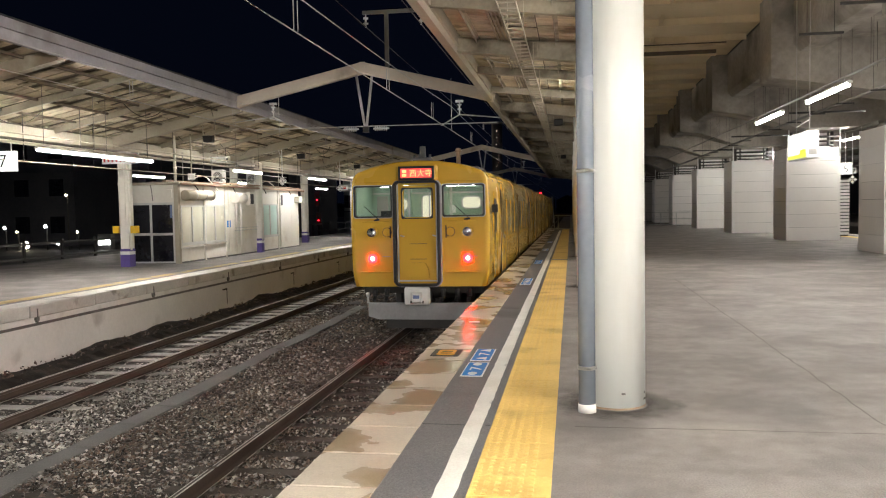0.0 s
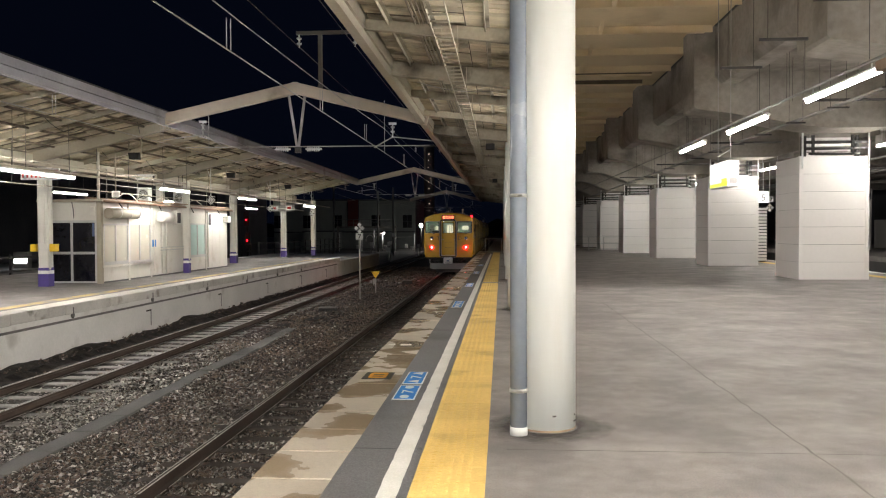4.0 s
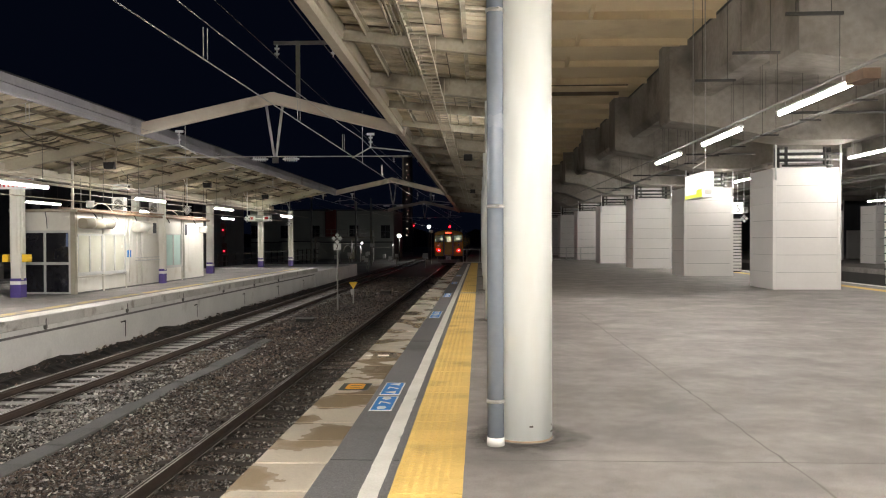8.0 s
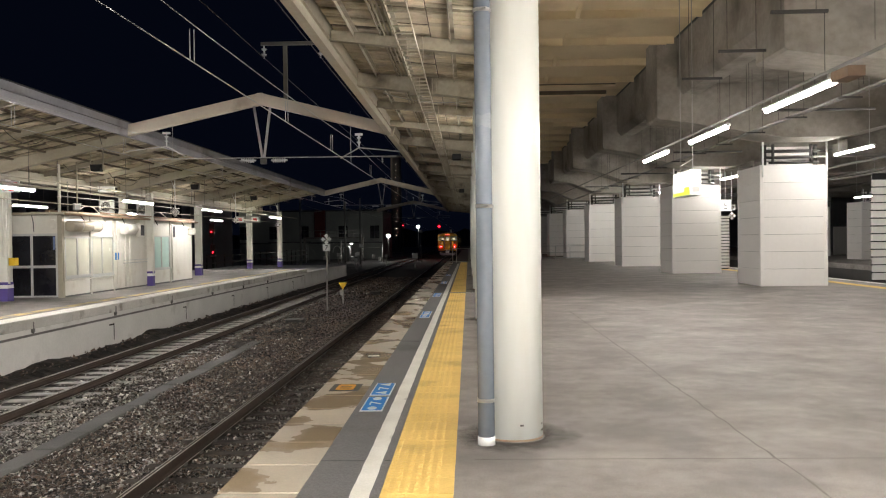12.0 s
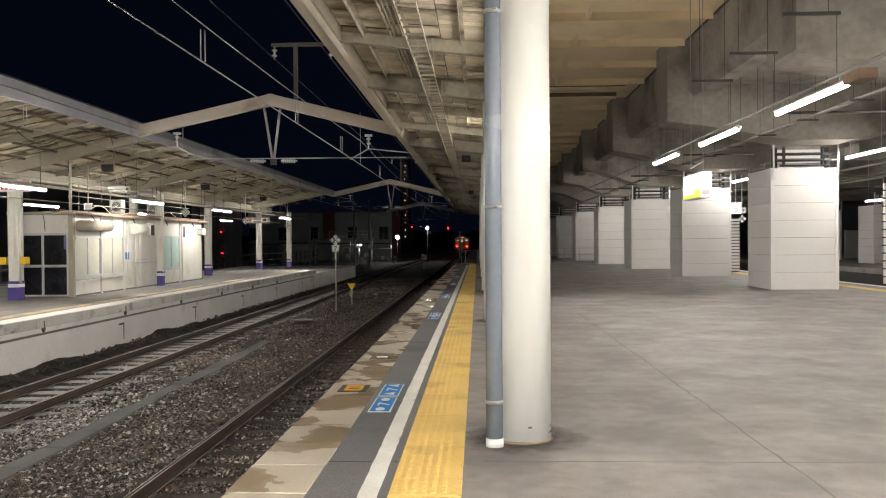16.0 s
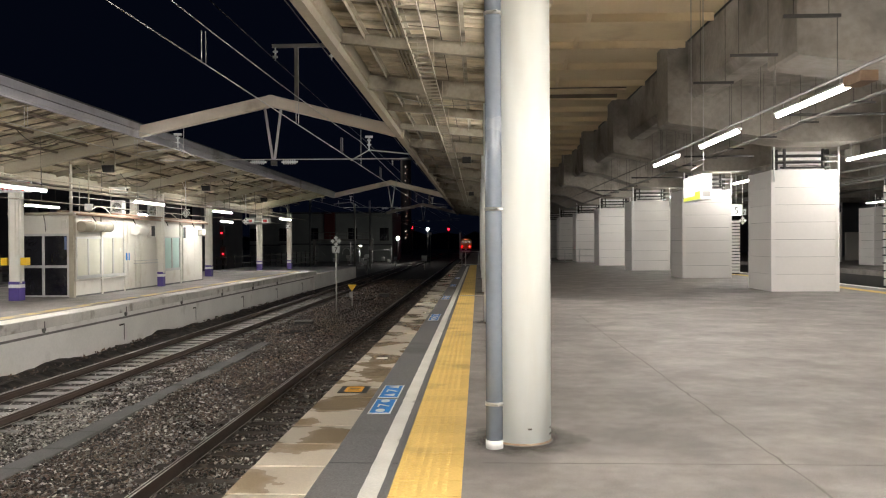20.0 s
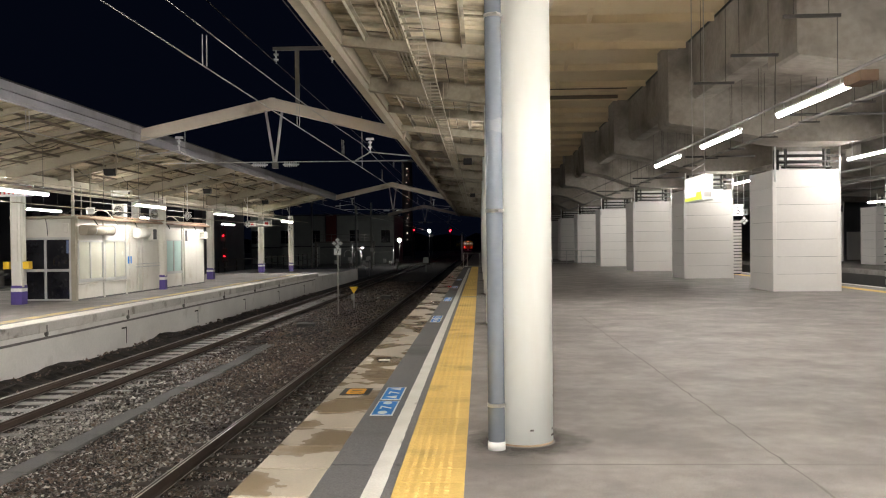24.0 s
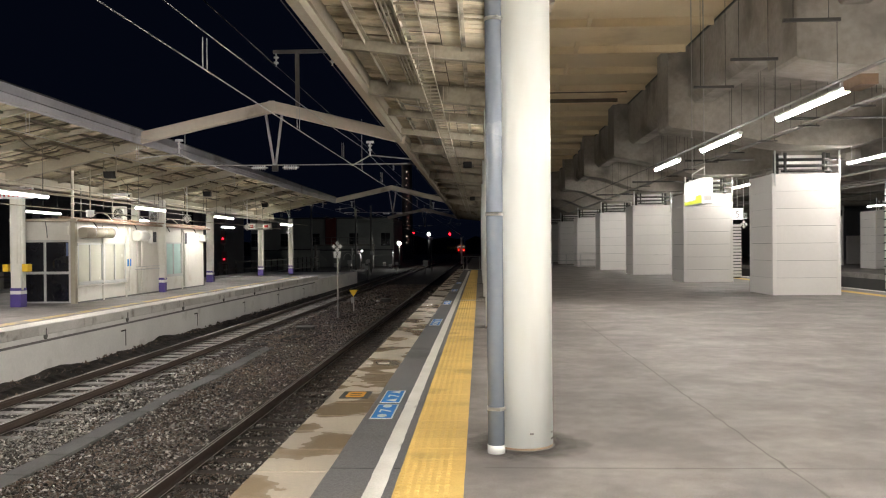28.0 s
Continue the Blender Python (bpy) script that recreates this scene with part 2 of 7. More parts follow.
M_SKIRT = surf("skirt_grey", (0.25, 0.26, 0.27), (0.34, 0.35, 0.36), 0.45, fine=20, coarse=2, bump=0.03)
M_ROOFGREY = surf("roof_grey", (0.075, 0.075, 0.08), (0.13, 0.13, 0.135), 0.7, fine=20, coarse=2, bump=0.05)
M_CABGREEN = surf("cab_green", (0.30, 0.44, 0.34), (0.38, 0.52, 0.42), 0.5, fine=10, coarse=1, bump=0.0)
M_GLASS = glassy("window_glass", (0.05, 0.07, 0.06), 0.03, 0.22)
M_FROST = surf("frosted_window", (0.56, 0.555, 0.46), (0.66, 0.65, 0.55), 0.22, fine=3, coarse=1, bump=0.0)
M_MINT = surf("mint_window", (0.54, 0.72, 0.67), (0.62, 0.80, 0.75), 0.2, fine=3, coarse=1, bump=0.0)
M_TUBE = glow("tube_light", (1.0, 0.955, 0.895), 207)
M_TUBE_F = glow("tube_light_bright", (1.0, 0.965, 0.90), 290)
M_TUBE_E = glow("tube_light_boosted", (1.0, 0.955, 0.895), 950)
M_TUBE_D = glow("tube_light_dim", (1.0, 0.955, 0.895), 115)
M_TUBE_L = glow("tube_light_cool", (1.0, 0.965, 0.91), 225)
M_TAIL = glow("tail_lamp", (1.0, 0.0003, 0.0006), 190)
M_TAILCORE = glow("tail_lamp_core", (1.0, 0.35, 0.32), 12)
M_DEST = glow("destination_red", (1.0, 0.02, 0.02), 0.8)
M_LED = glow("destination_led", (1.0, 0.33, 0.10), 2.6)
M_CABLIGHT = glow("cab_lit", (0.90, 0.88, 0.66), 0.8)
M_FLOOD = glow("flood_lamp", (1.0, 0.96, 0.88), 150)
M_GROUND = surf("yard_ground", (0.075, 0.070, 0.066), (0.14, 0.13, 0.12), 0.8, fine=8, coarse=0.6, bump=0.6, stain=(0.04, 0.036, 0.033), stain_lo=0.5, stain_hi=0.65, stain_scale=0.2, grain=0.3)
M_SIGRED = glow("signal_red", (1.0, 0.004, 0.012), 22)
M_SIGNPANEL = glow("lit_sign_panel", (1.0, 1.0, 0.96), 1.1)
M_SIGNYEL = glow("lit_sign_yellow", (0.75, 0.85, 0.02), 0.9)
M_FARWALL = surf("far_wall", (0.05, 0.052, 0.06), (0.09, 0.09, 0.10), 0.8, fine=3, coarse=0.3, bump=0.0)
M_INSUL = surf("porcelain", (0.55, 0.56, 0.58), (0.7, 0.7, 0.72), 0.2, fine=10, coarse=1, bump=0.0)
M_WIRE = surf("wire", (0.38, 0.37, 0.36), (0.52, 0.51, 0.50), 0.4, metal=0.6, fine=10, coarse=1, bump=0.0)
M_BASE = surf("mortar_patch", (0.10, 0.095, 0.09), (0.19, 0.175, 0.16), 0.8, fine=30, coarse=4, bump=0.2)
M_PURLIN = surf("purlin_rust", (0.085, 0.065, 0.045), (0.17, 0.135, 0.095), 0.7, fine=20, coarse=1.2, bump=0.1)
M_ALU = surf("aluminium_frame", (0.50, 0.50, 0.48), (0.60, 0.60, 0.58), 0.4, metal=0.3, fine=20, coarse=2, bump=0.02)
M_RUSTPIPE = surf("rusty_pipe", (0.22, 0.13, 0.08), (0.36, 0.27, 0.19), 0.7, fine=25, coarse=3, bump=0.1)
M_DUCT = surf("grey_duct", (0.30, 0.29, 0.27), (0.40, 0.39, 0.36), 0.45, fine=15, coarse=2, bump=0.03)
M_BLUEGREY = surf("faded_blue", (0.10, 0.14, 0.28), (0.14, 0.19, 0.34), 0.5, fine=15, coarse=2, bump=0.0)
M_DKSTEEL2 = surf("dull_tray", (0.13, 0.12, 0.11), (0.20, 0.19, 0.175), 0.6, metal=0.2, fine=30, coarse=2, bump=0.05)
M_WOOD = surf("timber", (0.15, 0.095, 0.06), (0.22, 0.15, 0.10), 0.7, fine=20, coarse=2, bump=0.1)
M_LITWIN = glow("lit_window", (1.0, 0.8, 0.5), 0.25)
M_LANDING = glow("landing_lamp", (1.0, 0.78, 0.62), 2.2)
M_LANDING2 = glow("landing_lamp_red", (1.0, 0.30, 0.22), 0.7)
M_TOWN = glow("town_lamp", (1.0, 0.85, 0.6), 14)
M_TOWNW = glow("town_lamp_white", (0.95, 1.0, 1.0), 20)
M_JOINT = surf("joint", (0.12, 0.11, 0.10), (0.17, 0.155, 0.14), 0.8, fine=30, coarse=2, bump=0.05)
M_CARWIN = glow("car_window", (0.42, 0.32, 0.10), 0.02)
M_CARWIN.node_tree.nodes["Principled BSDF"].inputs["Base Color"].default_value = (0.16, 0.12, 0.05, 1)
M_CARWIN.node_tree.nodes["Principled BSDF"].inputs["Roughness"].default_value = 0.15
M_CHROME = surf("lamp_reflector", (0.70, 0.70, 0.70), (0.85, 0.85, 0.85), 0.10, metal=1.0, fine=45, coarse=5, bump=0.5)
M_FARWALL2 = surf("far_workshop_wall", (0.24, 0.26, 0.245), (0.33, 0.35, 0.33), 0.8, fine=3, coarse=0.3, bump=0.0)
M_REDSIGN = surf("dim_red_sign", (0.10, 0.012, 0.012), (0.14, 0.02, 0.018), 0.6, fine=3, coarse=1, bump=0.0)
M_LENS = surf("lamp_lens", (0.70, 0.70, 0.68), (0.85, 0.85, 0.83), 0.12, fine=30, coarse=5, bump=0.3, coat=0.8)
M_CABLAMP = glow("cab_lamp", (0.95, 1.0, 0.9), 30)
M_BALLAST_L = surf("pale_ballast_stone", (0.36, 0.335, 0.305), (0.62, 0.58, 0.53), 0.28, fine=15, coarse=1.0, bump=0.0, rand=0.4, island=True)


def faded_ring(name, colour, r0, r1):
    """A dark colour that thins out raggedly away from the foot of a post."""
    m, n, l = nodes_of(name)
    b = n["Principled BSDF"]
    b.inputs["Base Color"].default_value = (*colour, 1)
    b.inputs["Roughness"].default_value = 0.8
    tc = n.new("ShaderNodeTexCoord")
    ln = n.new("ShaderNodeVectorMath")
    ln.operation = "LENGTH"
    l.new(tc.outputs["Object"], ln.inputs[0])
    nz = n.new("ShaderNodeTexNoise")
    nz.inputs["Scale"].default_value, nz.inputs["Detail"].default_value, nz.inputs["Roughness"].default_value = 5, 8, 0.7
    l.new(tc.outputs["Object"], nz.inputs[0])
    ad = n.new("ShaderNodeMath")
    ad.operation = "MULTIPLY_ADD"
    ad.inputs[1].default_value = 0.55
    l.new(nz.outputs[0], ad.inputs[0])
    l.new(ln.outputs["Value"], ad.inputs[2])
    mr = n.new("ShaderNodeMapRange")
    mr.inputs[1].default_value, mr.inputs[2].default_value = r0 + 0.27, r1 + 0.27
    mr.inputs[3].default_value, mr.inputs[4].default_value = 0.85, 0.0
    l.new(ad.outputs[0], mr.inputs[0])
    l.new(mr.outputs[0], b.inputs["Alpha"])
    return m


M_FOOTRING = faded_ring("foot_ring", (0.075, 0.066, 0.058), 0.20, 0.52)
M_DIRT2 = surf("floor_dust", (0.155, 0.143, 0.134), (0.285, 0.264, 0.247), 0.65, fine=18, coarse=5, bump=0.1)
M_RAFTER = surf("dirty_rafter_paint", (0.28, 0.25, 0.19), (0.45, 0.405, 0.315), 0.6, fine=16, coarse=1.1, bump=0.08, stain=(0.10, 0.08, 0.055), stain_lo=0.50, stain_hi=0.68, stain_scale=1.6)
M_MUD = surf("dark_mud", (0.018, 0.014, 0.011), (0.070, 0.056, 0.045), 0.8, fine=30, coarse=4, bump=1.0, stain=(0.012, 0.010, 0.008), stain_lo=0.45, stain_hi=0.6, stain_scale=3, grain=0.5)
M_COPING = surf("coping_concrete", (0.52, 0.495, 0.45), (0.70, 0.67, 0.62), 0.8, fine=20, coarse=1.2, bump=0.15, rand=0.12, stain=(0.32, 0.29, 0.25), stain_lo=0.60, stain_hi=0.72, stain_scale=2.2, placed=True, grain=0.22)
M_LIPSHADE = surf("lip_shade", (0.115, 0.106, 0.098), (0.22, 0.202, 0.188), 0.7, fine=18, coarse=5, bump=0.1)


# ---- mesh helpers ----
def box(bm, x0, x1, y0, y1, z0, z1):
    v = [bm.verts.new(p) for p in ((x0, y0, z0), (x1, y0, z0), (x1, y1, z0), (x0, y1, z0), (x0, y0, z1), (x1, y0, z1), (x1, y1, z1), (x0, y1, z1))]
    for f in ((0, 3, 2, 1), (4, 5, 6, 7), (0, 1, 5, 4), (1, 2, 6, 5), (2, 3, 7, 6), (3, 0, 4, 7)):
        bm.faces.new([v[i] for i in f])
    return v


def rod(bm, a, b, r, r2=None, n=8, cap=True):
    a, b = Vector(a), Vector(b)
    r2 = r if r2 is None else r2
    d = (b - a).normalized()
    u = d.orthogonal().normalized()
    w = d.cross(u)
    ra, rb = [], []
    for i in range(n):
        k = 2 * math.pi * i / n
        o = u * math.cos(k) + w * math.sin(k)
        ra.append(bm.verts.new(a + o * r))
        rb.append(bm.verts.new(b + o * r2))
    for i in range(n):
        j = (i + 1) % n
        f = bm.faces.new((ra[i], ra[j], rb[j], rb[i]))
        f.smooth = n > 6
    if cap:
        bm.faces.new(ra[::-1])
        bm.faces.new(rb)


def beam(bm, a, b, w, h):
    """A rectangular bar from a to b (centre line), w wide and h deep."""
    a, b = Vector(a), Vector(b)
    d = (b - a).normalized()
    s = d.cross(Vector((0, 0, 1)))
    s = s.normalized() if s.length > 1e-4 else Vector((1, 0, 0))
    u = s.cross(d).normalized()
    v = [bm.verts.new(p + s * (i * w / 2) + u * (j * h / 2)) for p in (a, b) for i, j in ((-1, -1), (1, -1), (1, 1), (-1, 1))]
    for f in ((0, 3, 2, 1), (4, 5, 6, 7), (0, 1, 5, 4), (1, 2, 6, 5), (2, 3, 7, 6), (3, 0, 4, 7)):
        bm.faces.new([v[i] for i in f])


def prism(bm, prof, a, b, axis="y"):
    """Extrudes a closed outline: (x, z) along y from a to b, or (y, z) along x, or (x, y) along z."""
    def at(p, k):
        return (p[0], k, p[1]) if axis == "y" else (k, p[0], p[1]) if axis == "x" else (p[0], p[1], k)
    va, vb = [bm.verts.new(at(p, a)) for p in prof], [bm.verts.new(at(p, b)) for p in prof]
    n = len(prof)
    for i in range(n):
        bm.faces.new((va[i], va[(i + 1) % n], vb[(i + 1) % n], vb[i]))
    bm.faces.new(va[::-1])
    bm.faces.new(vb)


def sweep(bm, pts, r, n=6):
    """One continuous round wire through the points."""
    rings = []
    for i, p in enumerate(pts):
        d = (Vector(pts[min(i + 1, len(pts) - 1)]) - Vector(pts[max(i - 1, 0)])).normalized()
        u = d.cross(Vector((0, 0, 1)) if abs(d.z) < 0.9 else Vector((1, 0, 0))).normalized()
        v = d.cross(u)
        rings.append([bm.verts.new(Vector(p) + r * (math.cos(k * 2 * math.pi / n) * u + math.sin(k * 2 * math.pi / n) * v)) for k in range(n)])
    for a, b in zip(rings, rings[1:]):
        for k in range(n):
            bm.faces.new((a[k], a[(k + 1) % n], b[(k + 1) % n], b[k]))
    bm.faces.new(rings[0][::-1])
    bm.faces.new(rings[-1])


def lathe(bm, p, d, rings, n=12):
    """A turned piece: (distance, radius) rings along the direction d from the point p."""
    d = Vector(d).normalized()
    u = d.cross(Vector((0, 1, 0))).normalized()
    v = d.cross(u)
    out = [[bm.verts.new(Vector(p) + d * h + r * (math.cos(k * 2 * math.pi / n) * u + math.sin(k * 2 * math.pi / n) * v)) for k in range(n)] for h, r in rings]
    for a, b in zip(out, out[1:]):
        for k in range(n):
            bm.faces.new((a[k], a[(k + 1) % n], b[(k + 1) % n], b[k]))
    bm.faces.new(out[0][::-1])
    bm.faces.new(out[-1])


def mesh_of(name, bm, material, bevel=0.0, recalc=True):
    if bevel:
        bmesh.ops.bevel(bm, geom=bm.edges[:], offset=bevel, segments=1, affect="EDGES")
    if recalc:
        bmesh.ops.recalc_face_normals(bm, faces=bm.faces[:])
    me = bpy.data.meshes.new(name)
    bm.to_mesh(me)
    bm.free()
    me.materials.append(material)
    return me


def part(name, bm, material, parent=None, label="", bevel=0.0):
    ob = new(name, mesh_of(name, bm, material, bevel))
    ob.parent = parent
    if label:
        ob["label"] = label
    return ob


def piece(name, me, parent, m):
    ob = new(name, me)
    ob.parent = parent
    ob.matrix_basis = m
    return ob


def thing(name, x=0, y=0, z=0, rz=0, label="", category="", group="", kind=""):
    e = new(name)
    e.matrix_basis = pose(x, y, z, 0, 0, rz)
    return tagged(e, label, category, group, kind)


def boxes(*dims):
    bm = bmesh.new()
    for d in dims:
        box(bm, *d)
    return bm


def rods(*args, n=8):
    bm = bmesh.new()
    for a in args:
        rod(bm, a[0], a[1], a[2], n=n)
    return bm


# ---- ground, track beds, platforms ----
bm = boxes((-400, 400, -120, 900, -2.2, -1.45))
tagged(part("ground", bm, M_GROUND), "dark soot-stained ballast ground of the railway yard", "ground", kind="structure")

bm = bmesh.new()
prism(bm, [(-9.45, -1.5), (-9.45, -1.2), (-9.05, -1.26), (-8.6, BED), (-2.0, BED), (-1.6, -1.30), (-1.6, -1.5)], -20, 200)
tagged(part("ballast_bed", bm, M_BED), "dark brown crushed stone ballast bed under two tracks", "ballast", kind="structure")


def right_platform():
    p = thing("platform_near", label="grey concrete station platform with stained floor", category="platform", kind="structure")
    part("floor_slab", boxes((-1.02, 12.6, -25, 115, -0.4, 0.0)), M_FLOOR, p, "stained grey concrete floor")
    part("edge_wall", boxes((EDGE + 0.12, -1.02, -25, 52.6, -1.5, -0.10)), M_PLATWALL, p, "dark concrete edge wall")
    bm = boxes((-1.012, -0.535, -25, 52.6, -0.05, 0.004))
    part("asphalt_strip", bm, M_STRIP, p, "dark grey asphalt strip")
    part("strip_crack", boxes((-1.01, -0.715, 5.50, 5.512, 0.0, 0.0055), (-0.58, -0.54, 5.50, 5.512, 0.0, 0.0055), (-1.01, -0.715, 11.9, 11.915, 0.0, 0.0055)), M_BLACK, p, "crack in the asphalt")
    part("white_line", white_line(), M_WHITELINE, p, "worn white painted line")
    return p


def white_line():
    bm = bmesh.new()
    rnd = random.Random(4)
    y, left, right = -25.0, [], []
    while y < 51:
        j = 0.0035
        left.append((-0.705 + rnd.uniform(-j, j), y))
        right.append((-0.59 + rnd.uniform(-j, j), y))
        y += 0.11 if y < 16 else 1.0
    for i in range(len(left) - 1):
        (a, b), (c, d) = left[i:i + 2], right[i:i + 2]
        v = [bm.verts.new((*q, 0.008)) for q in (a, c, d, b)] + [bm.verts.new((*q, 0.0)) for q in (a, c, d, b)]
        bm.faces.new(v[:4])
        for k in range(4):
            bm.faces.new((v[k], v[(k + 1) % 4], v[4 + (k + 1) % 4], v[4 + k]))
    return bm


PLAT = right_platform()


def far_platform():
    p = thing("platform_far", label="pale concrete island platform across the tracks", category="platform", kind="structure")
    part("floor_slab", boxes((-18.2, -9.5, -10, 47, LP - 0.3, LP)), M_FLOOR, p, "grey concrete platform floor")
    bm = bmesh.new()
    prism(bm, [(-9.9, -1.5), (-9.62, -1.5), (-9.62, -0.52), (-9.66, -0.52), (-9.66, -0.445), (-9.47, -0.44), (-9.47, LP - 0.02), (-9.9, LP - 0.004)], -10, 47)
    part("edge_wall", bm, M_PLATWALL, p, "pale stained concrete wall")
    # The lip's shadow is put in as a darker strip along the wall.
    part("groove", boxes((-9.70, -9.612, -10, 47, -0.522, -0.446)), M_LIPSHADE, p, "dark strip painting the shade under the lip")
    me = mesh_of("coping", boxes((-0.4, 0.0, 0.006, 1.994, -0.33, -0.11)), M_COPING, 0.012)
    rnd = random.Random(12)
    for i in range(-4, 24):
        piece("coping", me, p, pose(-9.43 + rnd.uniform(-0.006, 0.006), -1 + 2 * i, rnd.uniform(-0.004, 0.004)))
    for i in range(7):
        y = 13.2 + 4.1 * i
        part("drain_bracket", boxes((-9.47, -9.420, y - 0.014, y + 0.014, -0.43, -0.18), (-9.47, -9.414, y - 0.035, y + 0.035, -0.40, -0.33)), M_DKSTEEL2, p, "small dark drain bracket")
    for i in range(5):
        y = 21.4 + 5.6 * i
        part("wall_notch", boxes((-9.63, -9.612, y, y + 0.30, -0.70, -0.66), (-9.63, -9.612, y + 0.27, y + 0.30, -1.1, -0.66)), M_MUD, p, "dark crack and notch in the wall")
    part("low_end", boxes((-18.2, -9.55, 47, 63, -1.5, -0.34)), M_PLATWALL, p, "lower concrete platform end")
    part("yellow_strip", boxes((-10.52, -10.22, -10, 46, LP - 0.02, LP + 0.008)), M_TACTILE_OLD, p, "yellow tactile strip")
    part("edge_line", boxes((-9.95, -9.44, -10, 46, LP - 0.02, LP + 0.016)), M_COPING, p, "pale edge strip")
    return p


FAR = far_platform()


def mud_bank():
    """Dark silt heaped unevenly against the foot of the far platform."""
    bm = bmesh.new()
    rows = []
    rnd = random.Random(21)
    for i in range(190):
        y = 2 + 0.25 * i
        top = -1.20 + 0.055 * math.sin(y * 0.83) + 0.05 * math.sin(y * 2.1 + 1) + rnd.uniform(-0.018, 0.018) - max(0, y - 26) * 0.012
        prof = [(-9.66, top), (-9.50, top - 0.01), (-9.30, top - 0.07), (-9.08, -1.17), (-8.86, -1.26), (-8.60, -1.32), (-8.50, -1.42)]
        rows.append([bm.verts.new((x + (rnd.uniform(-0.03, 0.03) if k else 0), y, z + (rnd.uniform(-0.022, 0.022) if k else 0))) for k, (x, z) in enumerate(prof)])
    for a, b in zip(rows, rows[1:]):
        for k in range(6):
            bm.faces.new((a[k], b[k], b[k + 1], a[k + 1]))
    tagged(part("mud_bank", bm, M_MUD), "dark silt heaped against the platform wall", "mud bank", kind="structure")
    bm = bmesh.new()
    for i in range(1500):
        y = rnd.uniform(12, 46)
        u = rnd.random()
        x, z, q = -9.58 + 1.0 * u, -1.20 - 0.16 * u * u, rnd.uniform(0.02, 0.055)
        m = Matrix.Translation((x, y, z + rnd.uniform(-0.02, 0.03))) @ Euler((rnd.uniform(0, 6), rnd.uniform(0, 6), rnd.uniform(0, 6))).to_matrix().to_4x4()
        v = [bm.verts.new(m @ Vector(p)) for p in ((q, 0, 0), (-q, 0, 0.3 * q), (0, q * 0.7, 0), (0, -q * 0.8, 0), (0, 0, q * 0.5), (0, 0, -q * 0.5))]
        for f in ((0, 2, 4), (2, 1, 4), (1, 3, 4), (3, 0, 4), (2, 0, 5), (1, 2, 5), (3, 1, 5), (0, 3, 5)):
            bm.faces.new([v[k] for k in f])
    tagged(part("bank_stones", bm, M_BALLAST_B), "dark stones and clods on the silt bank", "ballast", kind="stuff")
    for x, y, w, d in ((-6.22, 22.4, 0.3, 0.9), (-5.95, 25.6, 0.28, 0.8), (-6.5, 23.8, 0.2, 0.5)):
        bm = bmesh.new()
        ring = [(x + w * math.cos(a) * rnd.uniform(0.7, 1.1), y + d * math.sin(a) * rnd.uniform(0.7, 1.1)) for a in [k * math.pi / 12 for k in range(24)]]
        prism(bm, ring, BED - 0.05, BED + 0.035, "z")
        tagged(part("mud_patch", bm, M_MUD), "dark silt covering the ballast", "mud patch", kind="structure")


mud_bank()


def track(name, xc, material, label):
    t = thing(name, xc, 0, 0, label=label, category="railway track", kind="structure")
    prof = [(-0.032, 0), (-0.032, -0.035), (-0.009, -0.05), (-0.009, -0.12), (-0.062, -0.14), (-0.062, -0.153), (0.062, -0.153), (0.062, -0.14), (0.009, -0.12), (0.009, -0.05), (0.032, -0.035), (0.032, 0)]
    for s in (-1, 1):
        bm = bmesh.new()
        prism(bm, [(s * 0.565 + x, RAIL + z) for x, z in prof], -12, 330)
        r = part("rail", bm, M_RUST, t, "rust-brown steel rail")
        part("running_surface", boxes((s * 0.565 - 0.030, s * 0.565 - 0.019, -12, 330, RAIL - 0.004, RAIL + 0.003), (s * 0.565 + 0.012, s * 0.565 + 0.030, -12, 330, RAIL - 0.004, RAIL + 0.003)), M_RAILTOP, r, "polished rail head")
        # Highlight lines of the rail foot, built as bright metal strips.
        part("foot_glint", boxes(*[(s * 0.565 + e * 0.058 - 0.005, s * 0.565 + e * 0.058 + 0.005, -12, 60, RAIL - 0.142, RAIL - 0.136) for e in (-1, 1)]), M_RAILTOP, r, "bright strips drawn as the glint along the rail foot")
    bm = boxes((-1.0, 1.0, -0.095, 0.095, RAIL - 0.31, RAIL - 0.158))
    me = mesh_of("sleeper", bm, material, 0.015)
    clip = mesh_of("rail_clip", boxes(*[(q - 0.014, q + 0.014, -0.045, 0.045, RAIL - 0.158, RAIL - 0.128) for q in (-0.632, -0.498, 0.498, 0.632)]), M_DKSTEEL2)
    rnd = random.Random(len(name))
    for i in range(-19, 70):
        y = 4 + i * 0.62
        s = piece("sleeper", me, t, pose(rnd.uniform(-0.02, 0.02), y, rnd.uniform(-0.01, 0.0), 0, 0, rnd.uniform(-1, 1)))
        if 0 <= i < 40:
            piece("rail_clip", clip, s, pose(0, 0, 0))
    return t


track("track_near", TRACK_A, M_SLEEPER_DARK, "rusty railway track on dark sleepers beside the platform")
track("track_far", TRACK_B, M_SLEEPER, "rusty railway track on pale concrete sleepers")


def trough_x(y):
    """The trough wanders slightly away from the near track."""
    return -5.88 - 0.0125 * max(0.0, y - 11.5) + 0.035 * math.sin(y * 0.75)


